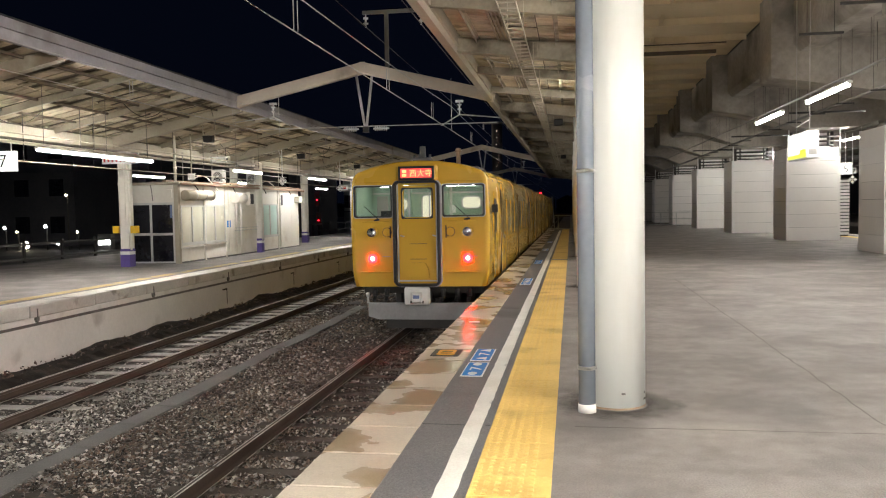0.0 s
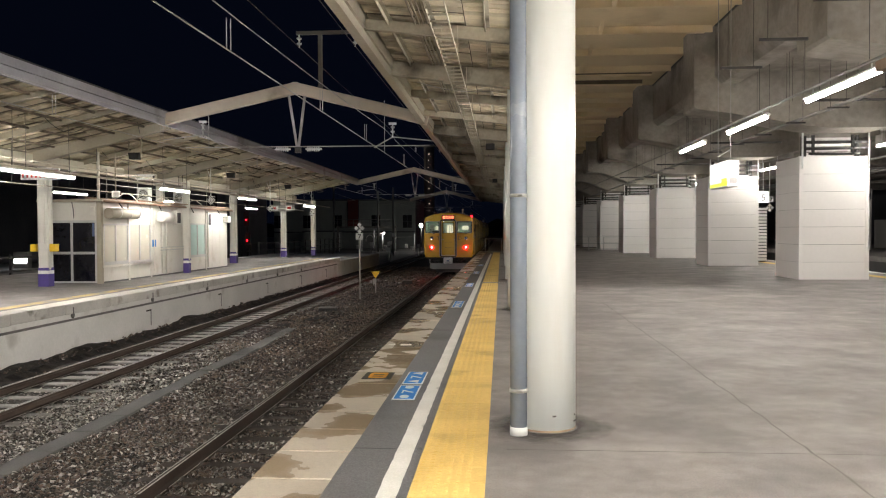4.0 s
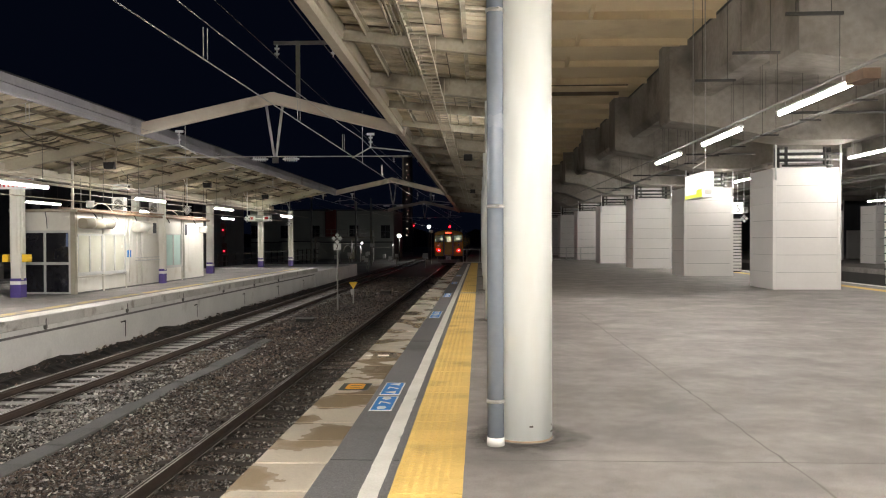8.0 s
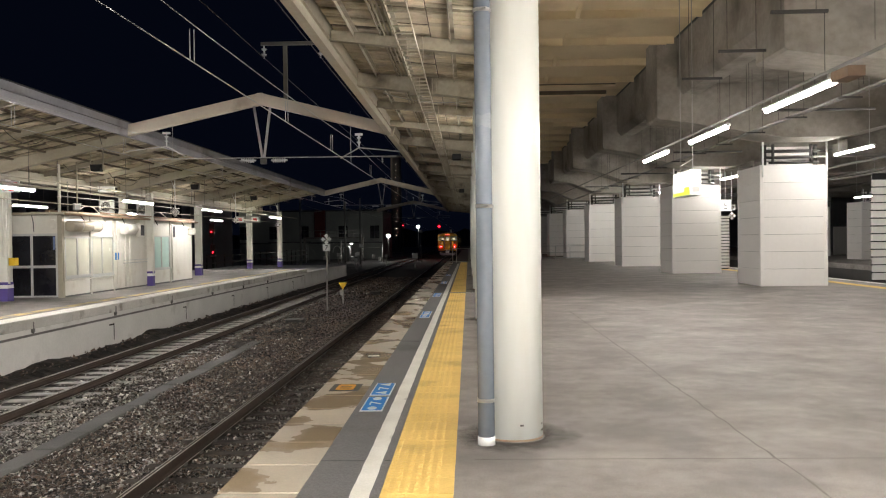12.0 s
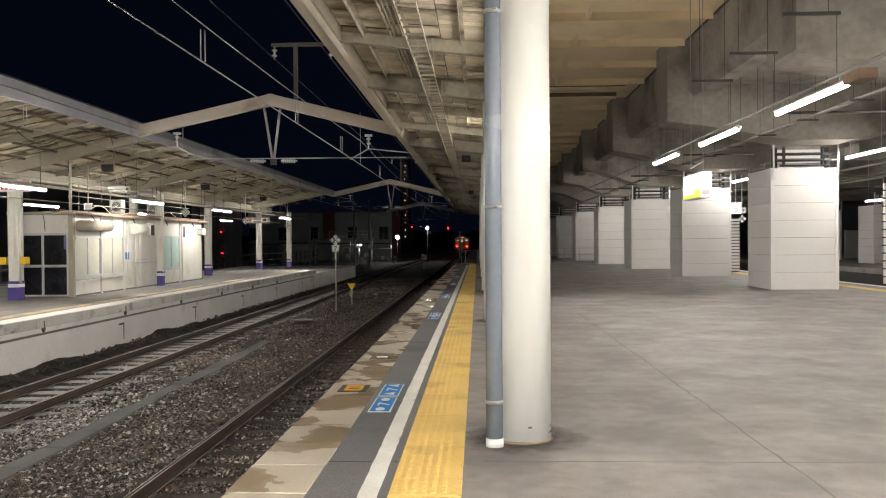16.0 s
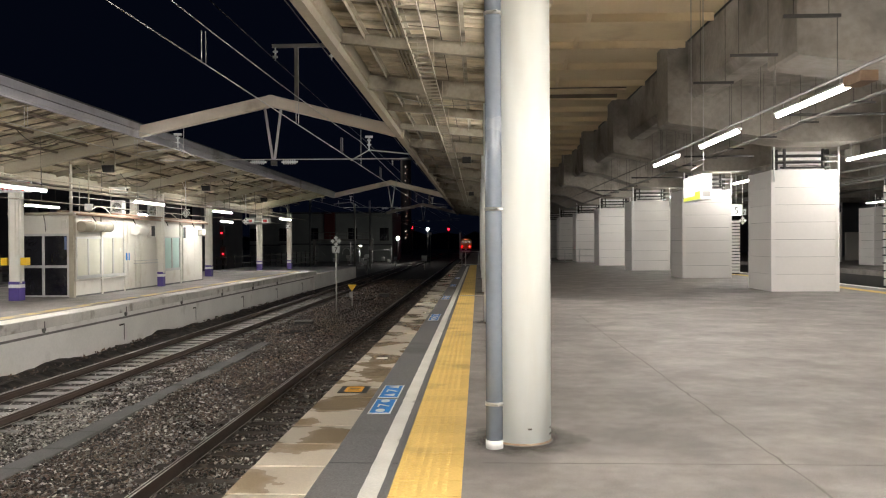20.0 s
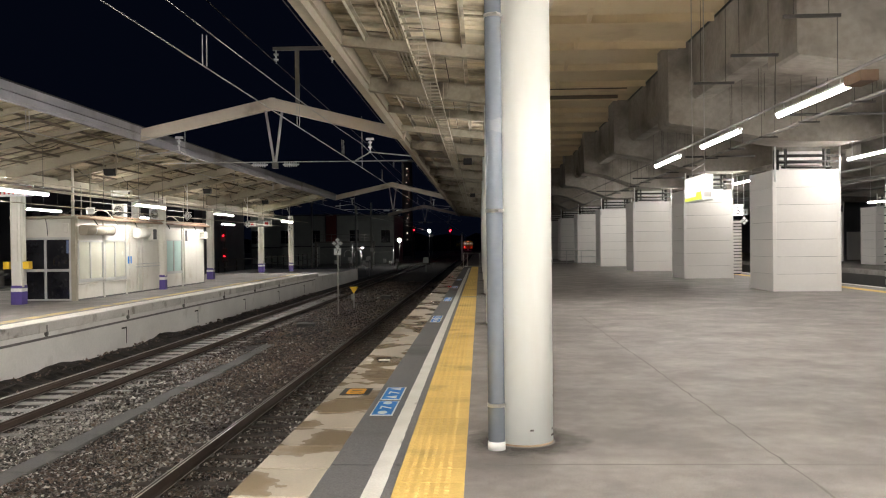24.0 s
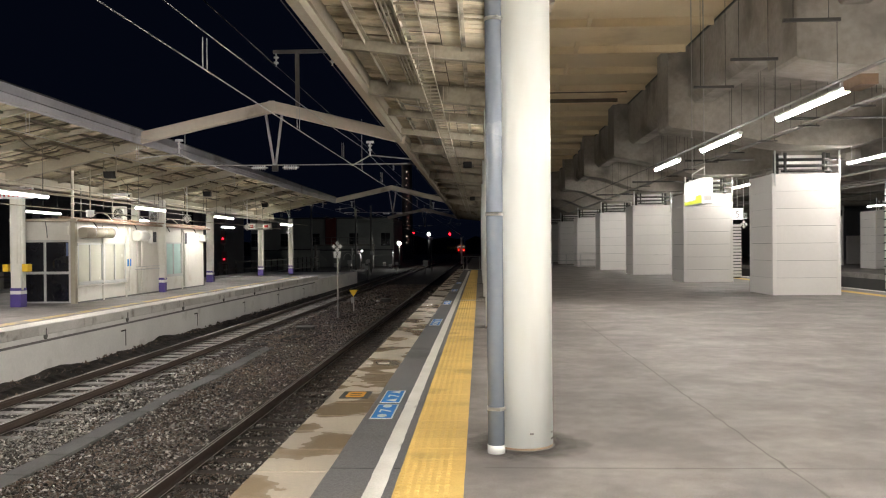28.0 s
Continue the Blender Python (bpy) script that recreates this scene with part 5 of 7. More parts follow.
def hung_board(x, y, z):
    b = thing("platform_number_board", x, y, z, 0, label="white platform number board hung from the far canopy", category="sign")
    part("board", boxes((-0.6, 0.35, -0.06, 0.06, -0.27, 0.27)), M_SIGNPANEL, b, "lit white board", 0.01)
    lettering("7", 0.5, b, (-0.02, -0.065, -0.17), (90, 0, 0), M_BLACK)
    part("rod", rods(((-0.4, 0, 0.27), (-0.4, 0, far_z(-15.5) - 2.96), 0.015), ((0.2, 0, 0.27), (0.2, 0, far_z(-14.9) - 2.96), 0.015)), M_WHITE, b)


hung_board(-15.1, 20.0, 2.96)


def direction_board(x, y, z, w):
    b = thing("direction_board", x, y, z, 0, label="dark framed direction board beside a pillar of the far platform", category="sign", group="direction boards")
    part("board", boxes((-w, w, -0.04, 0.04, -0.2, 0.2)), M_DUCT, b, bevel=0.01)
    for s in (-1, 1):
        part("panel", boxes((s * w * 0.6 - 0.22, s * w * 0.6 + 0.22, -0.05, -0.041, -0.14, 0.14)), M_WHITE, b)
        part("bar", boxes((s * w * 0.6 - 0.12, s * w * 0.6 + 0.1, -0.056, -0.051, -0.08, 0.08)), M_RED, b)
    part("hanger", rods(((-w * 0.7, 0, 0.2), (-w * 0.7, 0, 1.02), 0.015), ((w * 0.7, 0, 0.2), (w * 0.7, 0, 1.02), 0.015)), M_BEAM, b)


direction_board(-13.3, 48.6, 2.85, 0.75)
# ---- end of the far platform fittings ----


def canopy_wires():
    rnd = random.Random(31)
    for i in range(14):
        x0, y0 = rnd.uniform(-12.9, -9.8), 13.5 + 2.75 * i + rnd.uniform(-0.4, 0.4)
        x1, y1 = x0 + rnd.uniform(-0.9, 0.9), y0 + rnd.uniform(1.2, 2.6)
        x1 = max(-13.0, min(-9.6, x1))
        w = thing("hanging_wire", label="thin dark cable drooping below the far canopy", category="cable", group="far canopy cables")
        bm = bmesh.new()
        sag = rnd.uniform(0.12, 0.45)
        sweep(bm, [(x0 + (x1 - x0) * u, y0 + (y1 - y0) * u, far_z(x0 + (x1 - x0) * u) - 0.02 - sag * 4 * u * (1 - u)) for u in (j / 8 for j in range(9))], 0.009, 5)
        part("cable", bm, M_DKSTEEL, w)
    for i in range(9):
        x, y = rnd.uniform(-12.6, -10.4), 14.0 + 4.1 * i
        d = thing("drop_rod", x, y, far_z(x), label="thin steel rod hanging from the far canopy", category="rod", group="canopy drop rods")
        part("rod", rods(((0, 0, 0.03), (0, 0, -rnd.uniform(0.6, 1.1)), 0.010), n=5), M_DKSTEEL2, d)


canopy_wires()


# ---- platform fittings on the near side ----
def ground_sign(x0, x1, y0, y1, mark, z=0.0045):
    s = thing("platform_marking", 0, 0, z, label="blue and white boarding marking stuck on the platform", category="floor marking", group="boarding markings")
    part("border", boxes((x0, x1, y0, y1, -0.003, 0.003)), M_WHITE, s, "white border")
    part("field", boxes((x0 + 0.014, x1 - 0.014, y0 + 0.03, y1 - 0.03, 0.0, 0.006)), M_BLUE, s, "blue field")
    xm, ym = (x0 + x1) / 2, (y0 + y1) / 2
    lettering("7", 0.155, s, (xm + 0.06, ym, 0.008), (0, 0, 90), M_WHITE).scale = (1.9, 1.0, 1.0)
    for t in (-1, 1):
        bm = bmesh.new()
        cy = ym + t * (y1 - y0) * 0.33
        if mark == "dot":
            ring = [(xm + 0.042 * math.cos(k * math.pi / 8), cy + 0.062 * math.sin(k * math.pi / 8)) for k in range(16)]
        else:
            ring = [(xm + 0.052, cy - 0.07), (xm + 0.052, cy + 0.07), (xm - 0.052, cy)]
        prism(bm, ring, 0.006, 0.0085, "z")
        part("dot" if mark == "dot" else "triangle", bm, M_WHITE, s)


for y in (7.08, 15.5, 21.2, 27.4, 33.2):
    ground_sign(-0.965, -0.765, y, y + 0.64, "dot")
    ground_sign(-0.965, -0.765, y + 0.72, y + 1.38, "triangle")


def orange_mark(x0, x1, y0, y1):
    s = thing("door_marking", 0, 0, 0.004, label="black and orange door position marking on the edge slab", category="floor marking")
    part("field", boxes((x0, x1, y0, y1, -0.003, 0.003)), M_BLACK, s, "black field")
    xm = (x0 + x1) / 2
    for a, b, c, d in ((-0.075, 0.075, 0.04, 0.11), (-0.075, 0.075, 0.26, 0.33), (-0.09, -0.055, 0.06, 0.31), (0.055, 0.09, 0.06, 0.31), (-0.055, 0.055, 0.165, 0.205)):
        part("orange_stroke", boxes((xm + a, xm + b, y0 + c, y0 + d, 0.001, 0.006)), M_ORANGE, s)


orange_mark(-1.40, -1.11, 8.05, 8.42)


def dash(x0, x1, y):
    part("edge_dash", boxes((x0, x1, y, y + 0.07, 0.0, 0.006)), M_WHITELINE, PLAT, "small white paint dash")


dash(-1.47, -1.38, 10.46)
dash(-1.31, -1.17, 10.46)


def drain_grate():
    g = thing("drain_grate", -0.3, 22.75, 0.009, label="dark slotted drain grate across the yellow tiles", category="drain grate")
    part("frame", boxes((-0.26, 0.5, -0.09, 0.09, -0.01, 0.004)), M_DUCT, g)
    for i in range(9):
        part("slot", boxes((-0.22 + i * 0.078, -0.175 + i * 0.078, -0.07, 0.07, 0.0, 0.007)), M_BLACK, g)


drain_grate()


def end_fence(x0, x1, y, posts, rails=(0.9, 0.06)):
    f = thing("end_fence", 0, y, 0, label="grey steel pipe fence closing the platform end", category="fence", group="pipe fences")
    for x in posts:
        part("post", rods(((x, 0, 0), (x, 0, 0.92), 0.024)), M_STEEL, f)
    for z in rails:
        part("rail", rods(((x0, 0, z), (x1, 0, z), 0.022)), M_STEEL, f)


end_fence(-1.04, 0.5, 52.0, (-1.04, -0.80, 0.0, 0.5))
end_fence(4.2, 8.2, 57.3, (4.2, 5.1, 6.08, 7.1, 8.2), (0.95, 0.5, 0.12))


def lit_sign():
    """A box sign along the platform, lit from inside."""
    s = thing("lit_box_sign", 4.32, 16.0, 2.30, label="hanging lit box sign with a white and lime face", category="sign")
    part("case", boxes((0, 0.22, 0, 1.3, 0, 0.50)), M_WHITE, s, bevel=0.008)
    part("face", boxes((-0.006, -0.001, 0.02, 1.28, 0.10, 0.48)), M_SIGNPANEL, s, "glowing white face")
    part("lime_band", boxes((-0.0062, -0.001, 0.02, 0.42, 0.02, 0.17)), M_SIGNYEL, s, "glowing lime corner")
    part("lime_band", boxes((-0.0064, -0.001, 0.42, 1.28, 0.02, 0.08)), M_SIGNYEL, s, "glowing lime band")
    for y in (0.2, 1.1):
        part("hanger", rods(((0.11, y, 0.5), (0.11, y, 4.69), 0.009)), M_DUCT, s, "grey hanging rod")
    part("brace", rods(((0.11, 0.2, 0.72), (0.11, 1.1, 0.66), 0.012)), M_WHITE, s)
    part("small_print", boxes((0.04, 0.18, -0.004, 0.001, 0.06, 0.16)), M_DUCT, s)


lit_sign()


def number_sign():
    s = thing("platform_number_sign", 11.36, 36.0, 2.6, label="white platform number sign with a diamond board below", category="sign")
    part("board", boxes((-0.35, 0.12, -0.05, 0.05, 0.0, 0.48)), M_SIGNPANEL, s, "white lit board", 0.008)
    lettering("5", 0.42, s, (-0.1, -0.055, 0.08), (90, 0, 0), M_BLACK)
    part("side_board", boxes((0.13, 0.32, -0.03, 0.03, 0.02, 0.27)), M_WHITE, s)
    lettering("7", 0.2, s, (0.22, -0.035, 0.07), (90, 0, 0), M_BLACK)
    for cx, cz in ((0.18, -0.12), (0.18, -0.32), (0.08, -0.22), (0.28, -0.22)):
        bm = bmesh.new()
        q = 0.078
        prism(bm, [(cx - q, cz), (cx, cz - q), (cx + q, cz), (cx, cz + q)], -0.015, 0.015)
        part("diamond", bm, M_WHITE, s)
    part("rod", rods(((-0.1, 0, 0.48), (-0.1, 0, 1.7), 0.018), ((0.18, 0.03, -0.36), (0.18, 0.03, 1.7), 0.018)), M_WHITE, s)


number_sign()


def slatted_screen(x0, x1, y, h, pitch):
    s = thing("slatted_screen", x0, y, 0, label="pale horizontal slat screen at the platform edge", category="screen", group="slat screens")
    n = int(h / pitch)
    me = mesh_of("slat", boxes((0, x1 - x0, 0, 0.06, 0.0, pitch - 0.035)), M_CLAD, 0.006)
    for i in range(n):
        piece("slat", me, s, pose(0, 0, 0.06 + i * pitch))
    part("backing", boxes((0.04, x1 - x0 - 0.04, 0.065, 0.11, 0, h)), M_BLACK, s, "dark backing")
    me = mesh_of("bolt", boxes((-0.05, 0.02, -0.01, 0.03, -0.02, 0.02)), M_BLACK)
    for i in range(n):
        piece("bolt", me, s, pose(0, 0, 0.06 + i * pitch - 0.017))


slatted_screen(12.7, 16.0, 26.0, 3.42, 0.245)
slatted_screen(11.15, 11.75, 37.0, 2.45, 0.14)


def hanger_frames():
    me_bar = mesh_of("bar", boxes((-0.34, 0.34, -0.02, 0.02, -0.02, 0.02)), M_DKSTEEL)
    me_rod = mesh_of("rod", rods(((0, 0, 0), (0, 0, 2.74), 0.0045), n=5), M_DKSTEEL)
    me_low = mesh_of("drop", rods(((0.3, 0, 0), (0.3, 0, -0.72), 0.0045), n=5), M_DKSTEEL)
    for i in range(4):
        y = 8.0 + 2.05 * i
        f = thing("conduit_hanger", 4.04, y, 4.20, label="dark steel channel hanger with threaded rods", category="hanger", group="conduit hangers")
        piece("bar", me_bar, f, pose(0, 0, 0))
        piece("rod", me_rod, f, pose(-0.22, 0, 0.02))
        piece("rod", me_rod, f, pose(0.2, 0, 0.02))
        piece("drop", me_low, f, pose(0, 0, 0))


hanger_frames()


def service_runs():
    r = thing("conduit_run", label="grey conduits running under the viaduct between the lamps", category="conduit")
    part("conduit", rods(((4.47, -10, 3.47), (4.35, 20, 3.47), 0.022), ((4.35, 20, 3.47), (3.9, 58, 3.47), 0.014)), M_DKSTEEL2, r)
    part("tray", boxes((6.55, 6.66, -10, 60, 3.88, 3.92)), M_DKSTEEL2, r, "grey cable tray")
    rnd = random.Random(8)
    for i in range(16):
        y = 7.4 + 2.3 * i
        part("tray_hanger", rods(((6.46, y, 3.86), (6.46, y, 5.76), 0.0045), ((6.76, y, 3.86), (6.76, y, 5.76), 0.0045), ((6.4, y, 3.86), (6.82, y, 3.86), 0.018), n=5), M_DKSTEEL, r)
    for i in range(26):
        x, y = rnd.uniform(6.3, 8.3), rnd.uniform(10, 34)
        part("loose_rod", rods(((x, y, rnd.uniform(4.3, 5.0)), (x, y, 5.76), 0.005), n=5), M_DKSTEEL, r, "leftover threaded rod")
    for i in range(1, 5):
        y = 9.5 + 9.0 * i
        xo = 0.0375 * max(0, y - 34)
        part("cross_pipe", rods(((7.0 - xo, y + 0.4, 4.36), (9.3 - xo, y + 0.4, 4.36), 0.032)), M_DKSTEEL, r, "dark branch pipe")
    part("timber_block", boxes((4.36, 4.56, 9.5, 9.94, 3.31, 3.43)), M_WOOD, r, "brown timber block on the conduit")


service_runs()


# ---- beside the tracks ----
def stop_post():
    p = thing("car_stop_post", -5.80, 33.0, BED, label="slim white post with a four-diamond board and a number plate", category="sign post")
    part("pole", rods(((0, 0, 0), (0, 0, 2.95), 0.034)), M_DUCT, p)
    for cx, cz in ((0, 3.065), (0, 2.795), (0.135, 2.93), (-0.135, 2.93)):
        bm = bmesh.new()
        q = 0.088
        prism(bm, [(cx - q, cz), (cx, cz - q), (cx + q, cz), (cx, cz + q)], -0.06, -0.045)
        part("diamond", bm, M_WHITE, p)
    part("number_plate", boxes((-0.15, 0.15, -0.06, -0.045, 2.46, 2.72)), M_WHITE, p)
    lettering("7", 0.26, p, (0, -0.064, 2.50), (90, 0, 0), M_BLACK)


stop_post()


def marker_post():
    p = thing("track_marker", -5.62, 36.0, BED, label="short post with a yellow triangular plate", category="sign post")
    part("pole", rods(((0, 0, 0), (0, 0, 0.9), 0.03)), M_DUCT, p)
    bm = bmesh.new()
    prism(bm, [(0, 0.68), (0.20, 1.0), (-0.20, 1.0)], -0.05, -0.035)
    part("triangle", bm, M_YELLOW, p, "yellow triangle")
    part("relay_box", boxes((-0.12, 0.02, -0.03, 0.1, 0.42, 0.68)), M_DUCT, p)


marker_post()


def track_box(x, y, w, d, h):
    b = thing("track_junction_box", x, y, BED, label="low dark metal box beside the sleepers", category="junction box", group="track boxes")
    part("case", boxes((-w / 2, w / 2, 0, d, -0.02, h)), M_DKSTEEL, b, bevel=0.02)
    part("lid", boxes((-w / 2 - 0.02, w / 2 + 0.02, -0.02, d + 0.02, h, h + 0.03)), M_DKSTEEL2, b)


track_box(-6.1, 28.0, 0.6, 0.4, 0.12)
track_box(-4.9, 42.0, 0.5, 0.4, 0.2)


# ---- other side: tracks and platform beyond the viaduct columns ----
def opposite_side():
    p = thing("platform_opposite", label="dim concrete platform beyond the columns", category="platform", kind="structure")
    part("floor_slab", boxes((19.4, 34, -25, 115, -1.5, 0)), M_FLOOR, p)
    part("edge_line", boxes((12.35, 12.6, -25, 115, -0.02, 0.004)), M_WHITELINE, p, "pale platform edge")
    part("yellow_strip", boxes((11.3, 11.7, -25, 115, -0.02, 0.006)), M_TACTILE, p, "yellow tactile strip")
    # Thin dark sheet over the grey slab side paints the track pit's shade.
    part("pit_shade", boxes((19.36, 19.396, -25, 115, -1.45, -0.25)), M_UNDER, p, "black sheet on the platform edge, standing for the pit's shade")
    part("pit", boxes((12.6, 19.4, -25, 115, -1.6, -1.4)), M_BED, p)
    for x in (14.4, 15.6, 17.4):
        part("rail", boxes((x - 0.035, x + 0.035, -25, 115, -1.4, -1.22)), M_RUST, p)
    part("back_wall", boxes((34, 34.3, -25, 115, -1.5, 7)), M_FARWALL, p, "dark back wall")
    part("deck", boxes((14.6, 34, -25, 115, 5.6, 6.9)), M_CONC, p, "concrete deck")
    for i in range(9):
        y = 22.7 + 9.05 * i
        part("deck_beam", boxes((14.6, 33.9, y, y + 1.3, 4.6, 5.598)), M_CONC, p, "concrete cross beam")
    for x, z in ((15.6, 4.4), (17.2, 4.1), (18.6, 4.45), (21.0, 4.2)):
        part("pipe", rods(((x, -20, z), (x, 110, z), 0.06)), M_DKSTEEL2, p, "dim service pipe")
    part("hoarding", boxes((27.5, 33.9, 62.0, 62.2, 0.0, 2.1)), M_CLAD, p, "pale hoarding")


opposite_side()
for y in (40.0, 49.0, 58.0):
    clad_pillar(23.35, y, 2.1, 1.9, 3.45)


def end_wall():
    tagged(part("end_wall", boxes((8.0, 34, 115, 115.3, -1.5, 7.0)), M_FARWALL), "dark concrete wall closing the far end", "wall", kind="structure")
    tagged(part("end_wall", boxes((-1.0, 34, -25.3, -25, -1.5, 7.2)), M_FARWALL), "plain concrete wall behind the platform", "wall", kind="structure")


end_wall()


# ---- distance ----
def far_building(x0, x1, y0, y1, h, cols, rows, label, lit=(), mat=None):
    mat = mat or M_FARWALL
    b = thing("far_building", 0, 0, -1.45, label=label, category="building", group="far buildings")
    part("wall", boxes((x0, x1, y0, y1, 0, h)), mat, b)
    part("parapet", boxes((x0 - 0.2, x1 + 0.2, y0 - 0.2, y1 + 0.2, h, h + 0.4)), mat, b)
    for j in range(1, rows):
        part("ledge", boxes((x0, x1, y0 - 0.12, y0 - 0.005, j * h / rows - 0.1, j * h / rows + 0.1)), mat, b)
    w, hh = (x1 - x0) / cols, h / rows
    for i in range(cols):
        for j in range(rows):
            wx, wz = x0 + (i + 0.3) * w, j * hh + hh * 0.35
            on = (i, j) in lit
            win = part("window", boxes((wx, wx + w * 0.4, y0 - 0.06, y0 - 0.01, wz, wz + hh * 0.45)), M_LITWIN if on else M_DARKGLASS, b)


def workshop():
    """Low workshop across the yard, one row of tall windows."""
    b = thing("far_workshop", 0, 0, -1.45, label="dim grey workshop building beyond the platform end", category="building", group="far buildings")
    part("wall", boxes((-37, -13.8, 130, 145, 0, 7.7)), M_FARWALL2, b)
    part("parapet", boxes((-37.2, -13.6, 129.8, 145.2, 7.7, 7.95)), M_FARWALL, b)
    part("ledge", boxes((-37, -13.8, 129.85, 129.995, 2.55, 2.75)), M_FARWALL, b)
    for x in (-36.2, -31.4, -26.5, -20.2, -15.1):
        w = part("window", boxes((x - 0.72, x + 0.72, 129.93, 129.99, 3.3, 5.35)), M_DARKGLASS, b, "tall dark window")
        part("mullion", boxes((x - 0.03, x + 0.03, 129.89, 129.928, 3.3, 5.35), (x - 0.72, x + 0.72, 129.89, 129.928, 4.3, 4.36)), M_FARWALL, w)


workshop()


def skyline():
    """Unlit roofs closing the view along the tracks."""
    rnd = random.Random(17)
    x = -150.0
    while x < 40:
        w, h = rnd.uniform(9, 18), rnd.uniform(2.5, 6.5)
        b = thing("far_house", x, 352 + rnd.uniform(0, 8), -1.45, label="unlit distant building beyond the tracks", category="building", group="skyline buildings")
        part("wall", boxes((0, w - 0.6, 0, 8, 0, h)), M_FARWALL, b)
        bm = bmesh.new()
        prism(bm, [(-0.4, h), (w - 0.2, h), (w * 0.5, h + rnd.uniform(0.4, 2.5))], -0.4, 8.4)
        part("roof", bm, M_UNDER, b)
        x += w


skyline()


def yard_pipework():
    """White pipes, valves and posts of the carriage-watering stands in front of the workshop."""
    yard = thing("watering_stand", -17.0, 112, -1.45, label="white pipe frames and hose stands at the yard workshop", category="pipework")
    for x, h in ((-5.6, 2.6), (-2.4, 2.5), (-0.7, 3.0), (0.5, 2.2), (2.3, 1.9), (5.0, 2.4)):
        part("post", rods(((x, 0, 0), (x, 0, h), 0.05)), M_WHITE, yard)
    part("top_rail", rods(((-5.6, 0, 2.6), (0.5, 0, 2.5), 0.035), ((-5.6, 0, 2.55), (-4.2, 0, 1.2), 0.03), ((2.3, 0, 1.9), (5.0, 0, 2.0), 0.03)), M_DUCT, yard)
    for x in (-1.3, 0.1):
        bm = bmesh.new()
        sweep(bm, [(x + 0.55 * math.cos(a), 0.05, 1.5 + 0.75 * math.sin(a)) for a in (k * math.pi / 8 - 0.6 for k in range(11))], 0.05)
        part("hose_loop", bm, M_WHITE, yard, "pale hanging hose loop")
    for x, z in ((-1.0, 0.7), (0.9, 0.5), (1.4, 1.0), (-3.0, 0.6), (3.8, 0.7), (4.6, 0.4)):
        part("valve_box", boxes((x - 0.2, x + 0.2, -0.1, 0.2, z - 0.28, z + 0.28)), M_WHITE, yard, "white valve box", 0.03)
    bm = bmesh.new()
    bmesh.ops.create_icosphere(bm, subdivisions=1, radius=0.10, matrix=Matrix.Translation((0.75, -0.2, 2.55)))
    part("lamp", bm, M_FLOOD, yard, "small glowing yard lamp")


yard_pipework()
PALE_POSTS = ((-3.1, 140.0, 4.6),)


def pale_post(x, y, h):
    p = thing("pale_post", x, y, -1.45, label="pale concrete post beside the far track", category="post", group="pale posts")
    part("post", rods(((0, 0, 0), (0, 0, h), 0.16)), M_WHITE, p, bevel=0.0)
    part("cap", rods(((0, 0, h), (0, 0, h + 0.12), 0.22)), M_DUCT, p)


for x, y, h in PALE_POSTS:
    pale_post(x, y, h)


def far_sign():
    g = thing("wall_sign", -23.9, 129.8, 4.2, label="dim red upright sign on the workshop wall", category="sign")
    part("panel", boxes((-0.85, 0.85, -0.25, 0.0, -2.2, 2.2)), M_REDSIGN, g, bevel=0.05)
    part("frame", boxes((-0.95, 0.95, -0.05, 0.15, -2.3, 2.3)), M_FARWALL, g)


def yard_shed():
    h = thing("yard_shed", -27.4, 122, -1.45, label="low grey shed wall in front of the workshop", category="shed")
    part("wall", boxes((-2.6, 2.6, 0, 3, 0, 2.7)), M_FARWALL2, h)
    part("roof", boxes((-2.9, 2.9, -0.3, 3.3, 2.7, 2.9)), M_FARWALL, h)


far_sign()
yard_shed()
far_building(-44, -27, 78, 92, 11, 6, 3, "dark building behind the far platform")
far_building(-75, -46, 70, 90, 14, 8, 4, "unlit building behind the fence", ((1, 1), (4, 2)))


def tower():
    t = thing("stair_tower", -17.9, 200, -1.45, label="distant apartment stair tower with a column of lamps", category="building")
    part("shaft", boxes((-1.2, 1.2, 0, 3, 0, 24)), M_FARWALL, t)
    rnd = random.Random(3)
    for i in range(11):
        q, dx, z = rnd.uniform(0.05, 0.13), rnd.uniform(-0.1, 0.1), 4.2 + i * 1.75 + rnd.uniform(-0.2, 0.2)
        part("landing_lamp", boxes((dx - q, dx + q, -0.2, -0.02, z - q, z + q)), M_LANDING, t)
        if i % 3 != 1:
            part("landing_lamp", boxes((0.34, 0.42, -0.2, -0.02, z + 0.8, z + 0.9)), M_LANDING2, t)


tower()


def yard_lamp(x, y, z, r, mat=None, label="bright flood lamp on a slim mast in the yard"):
    t = thing("yard_lamp", x, y, -1.45, label=label, category="lamp", group="yard lamps")
    part("mast", rods(((0, r + 0.1, 0), (0, r + 0.1, z + 1.45), 0.05)), M_BLACK, t)
    bm = bmesh.new()
    bmesh.ops.create_icosphere(bm, subdivisions=2, radius=r, matrix=Matrix.Translation((0, 0, z + 1.45)))
    part("lantern", bm, mat or M_FLOOD, t, "glowing lantern")


yard_lamp(-11.12, 112, 2.11, 0.25)
yard_lamp(-6.97, 112, 3.34, 0.21)
yard_lamp(-21.1, 150, 4.67, 0.10)
yard_lamp(-22.6, 150, 1.3, 0.09)
yard_lamp(-36.0, 62, 1.3, 0.10)


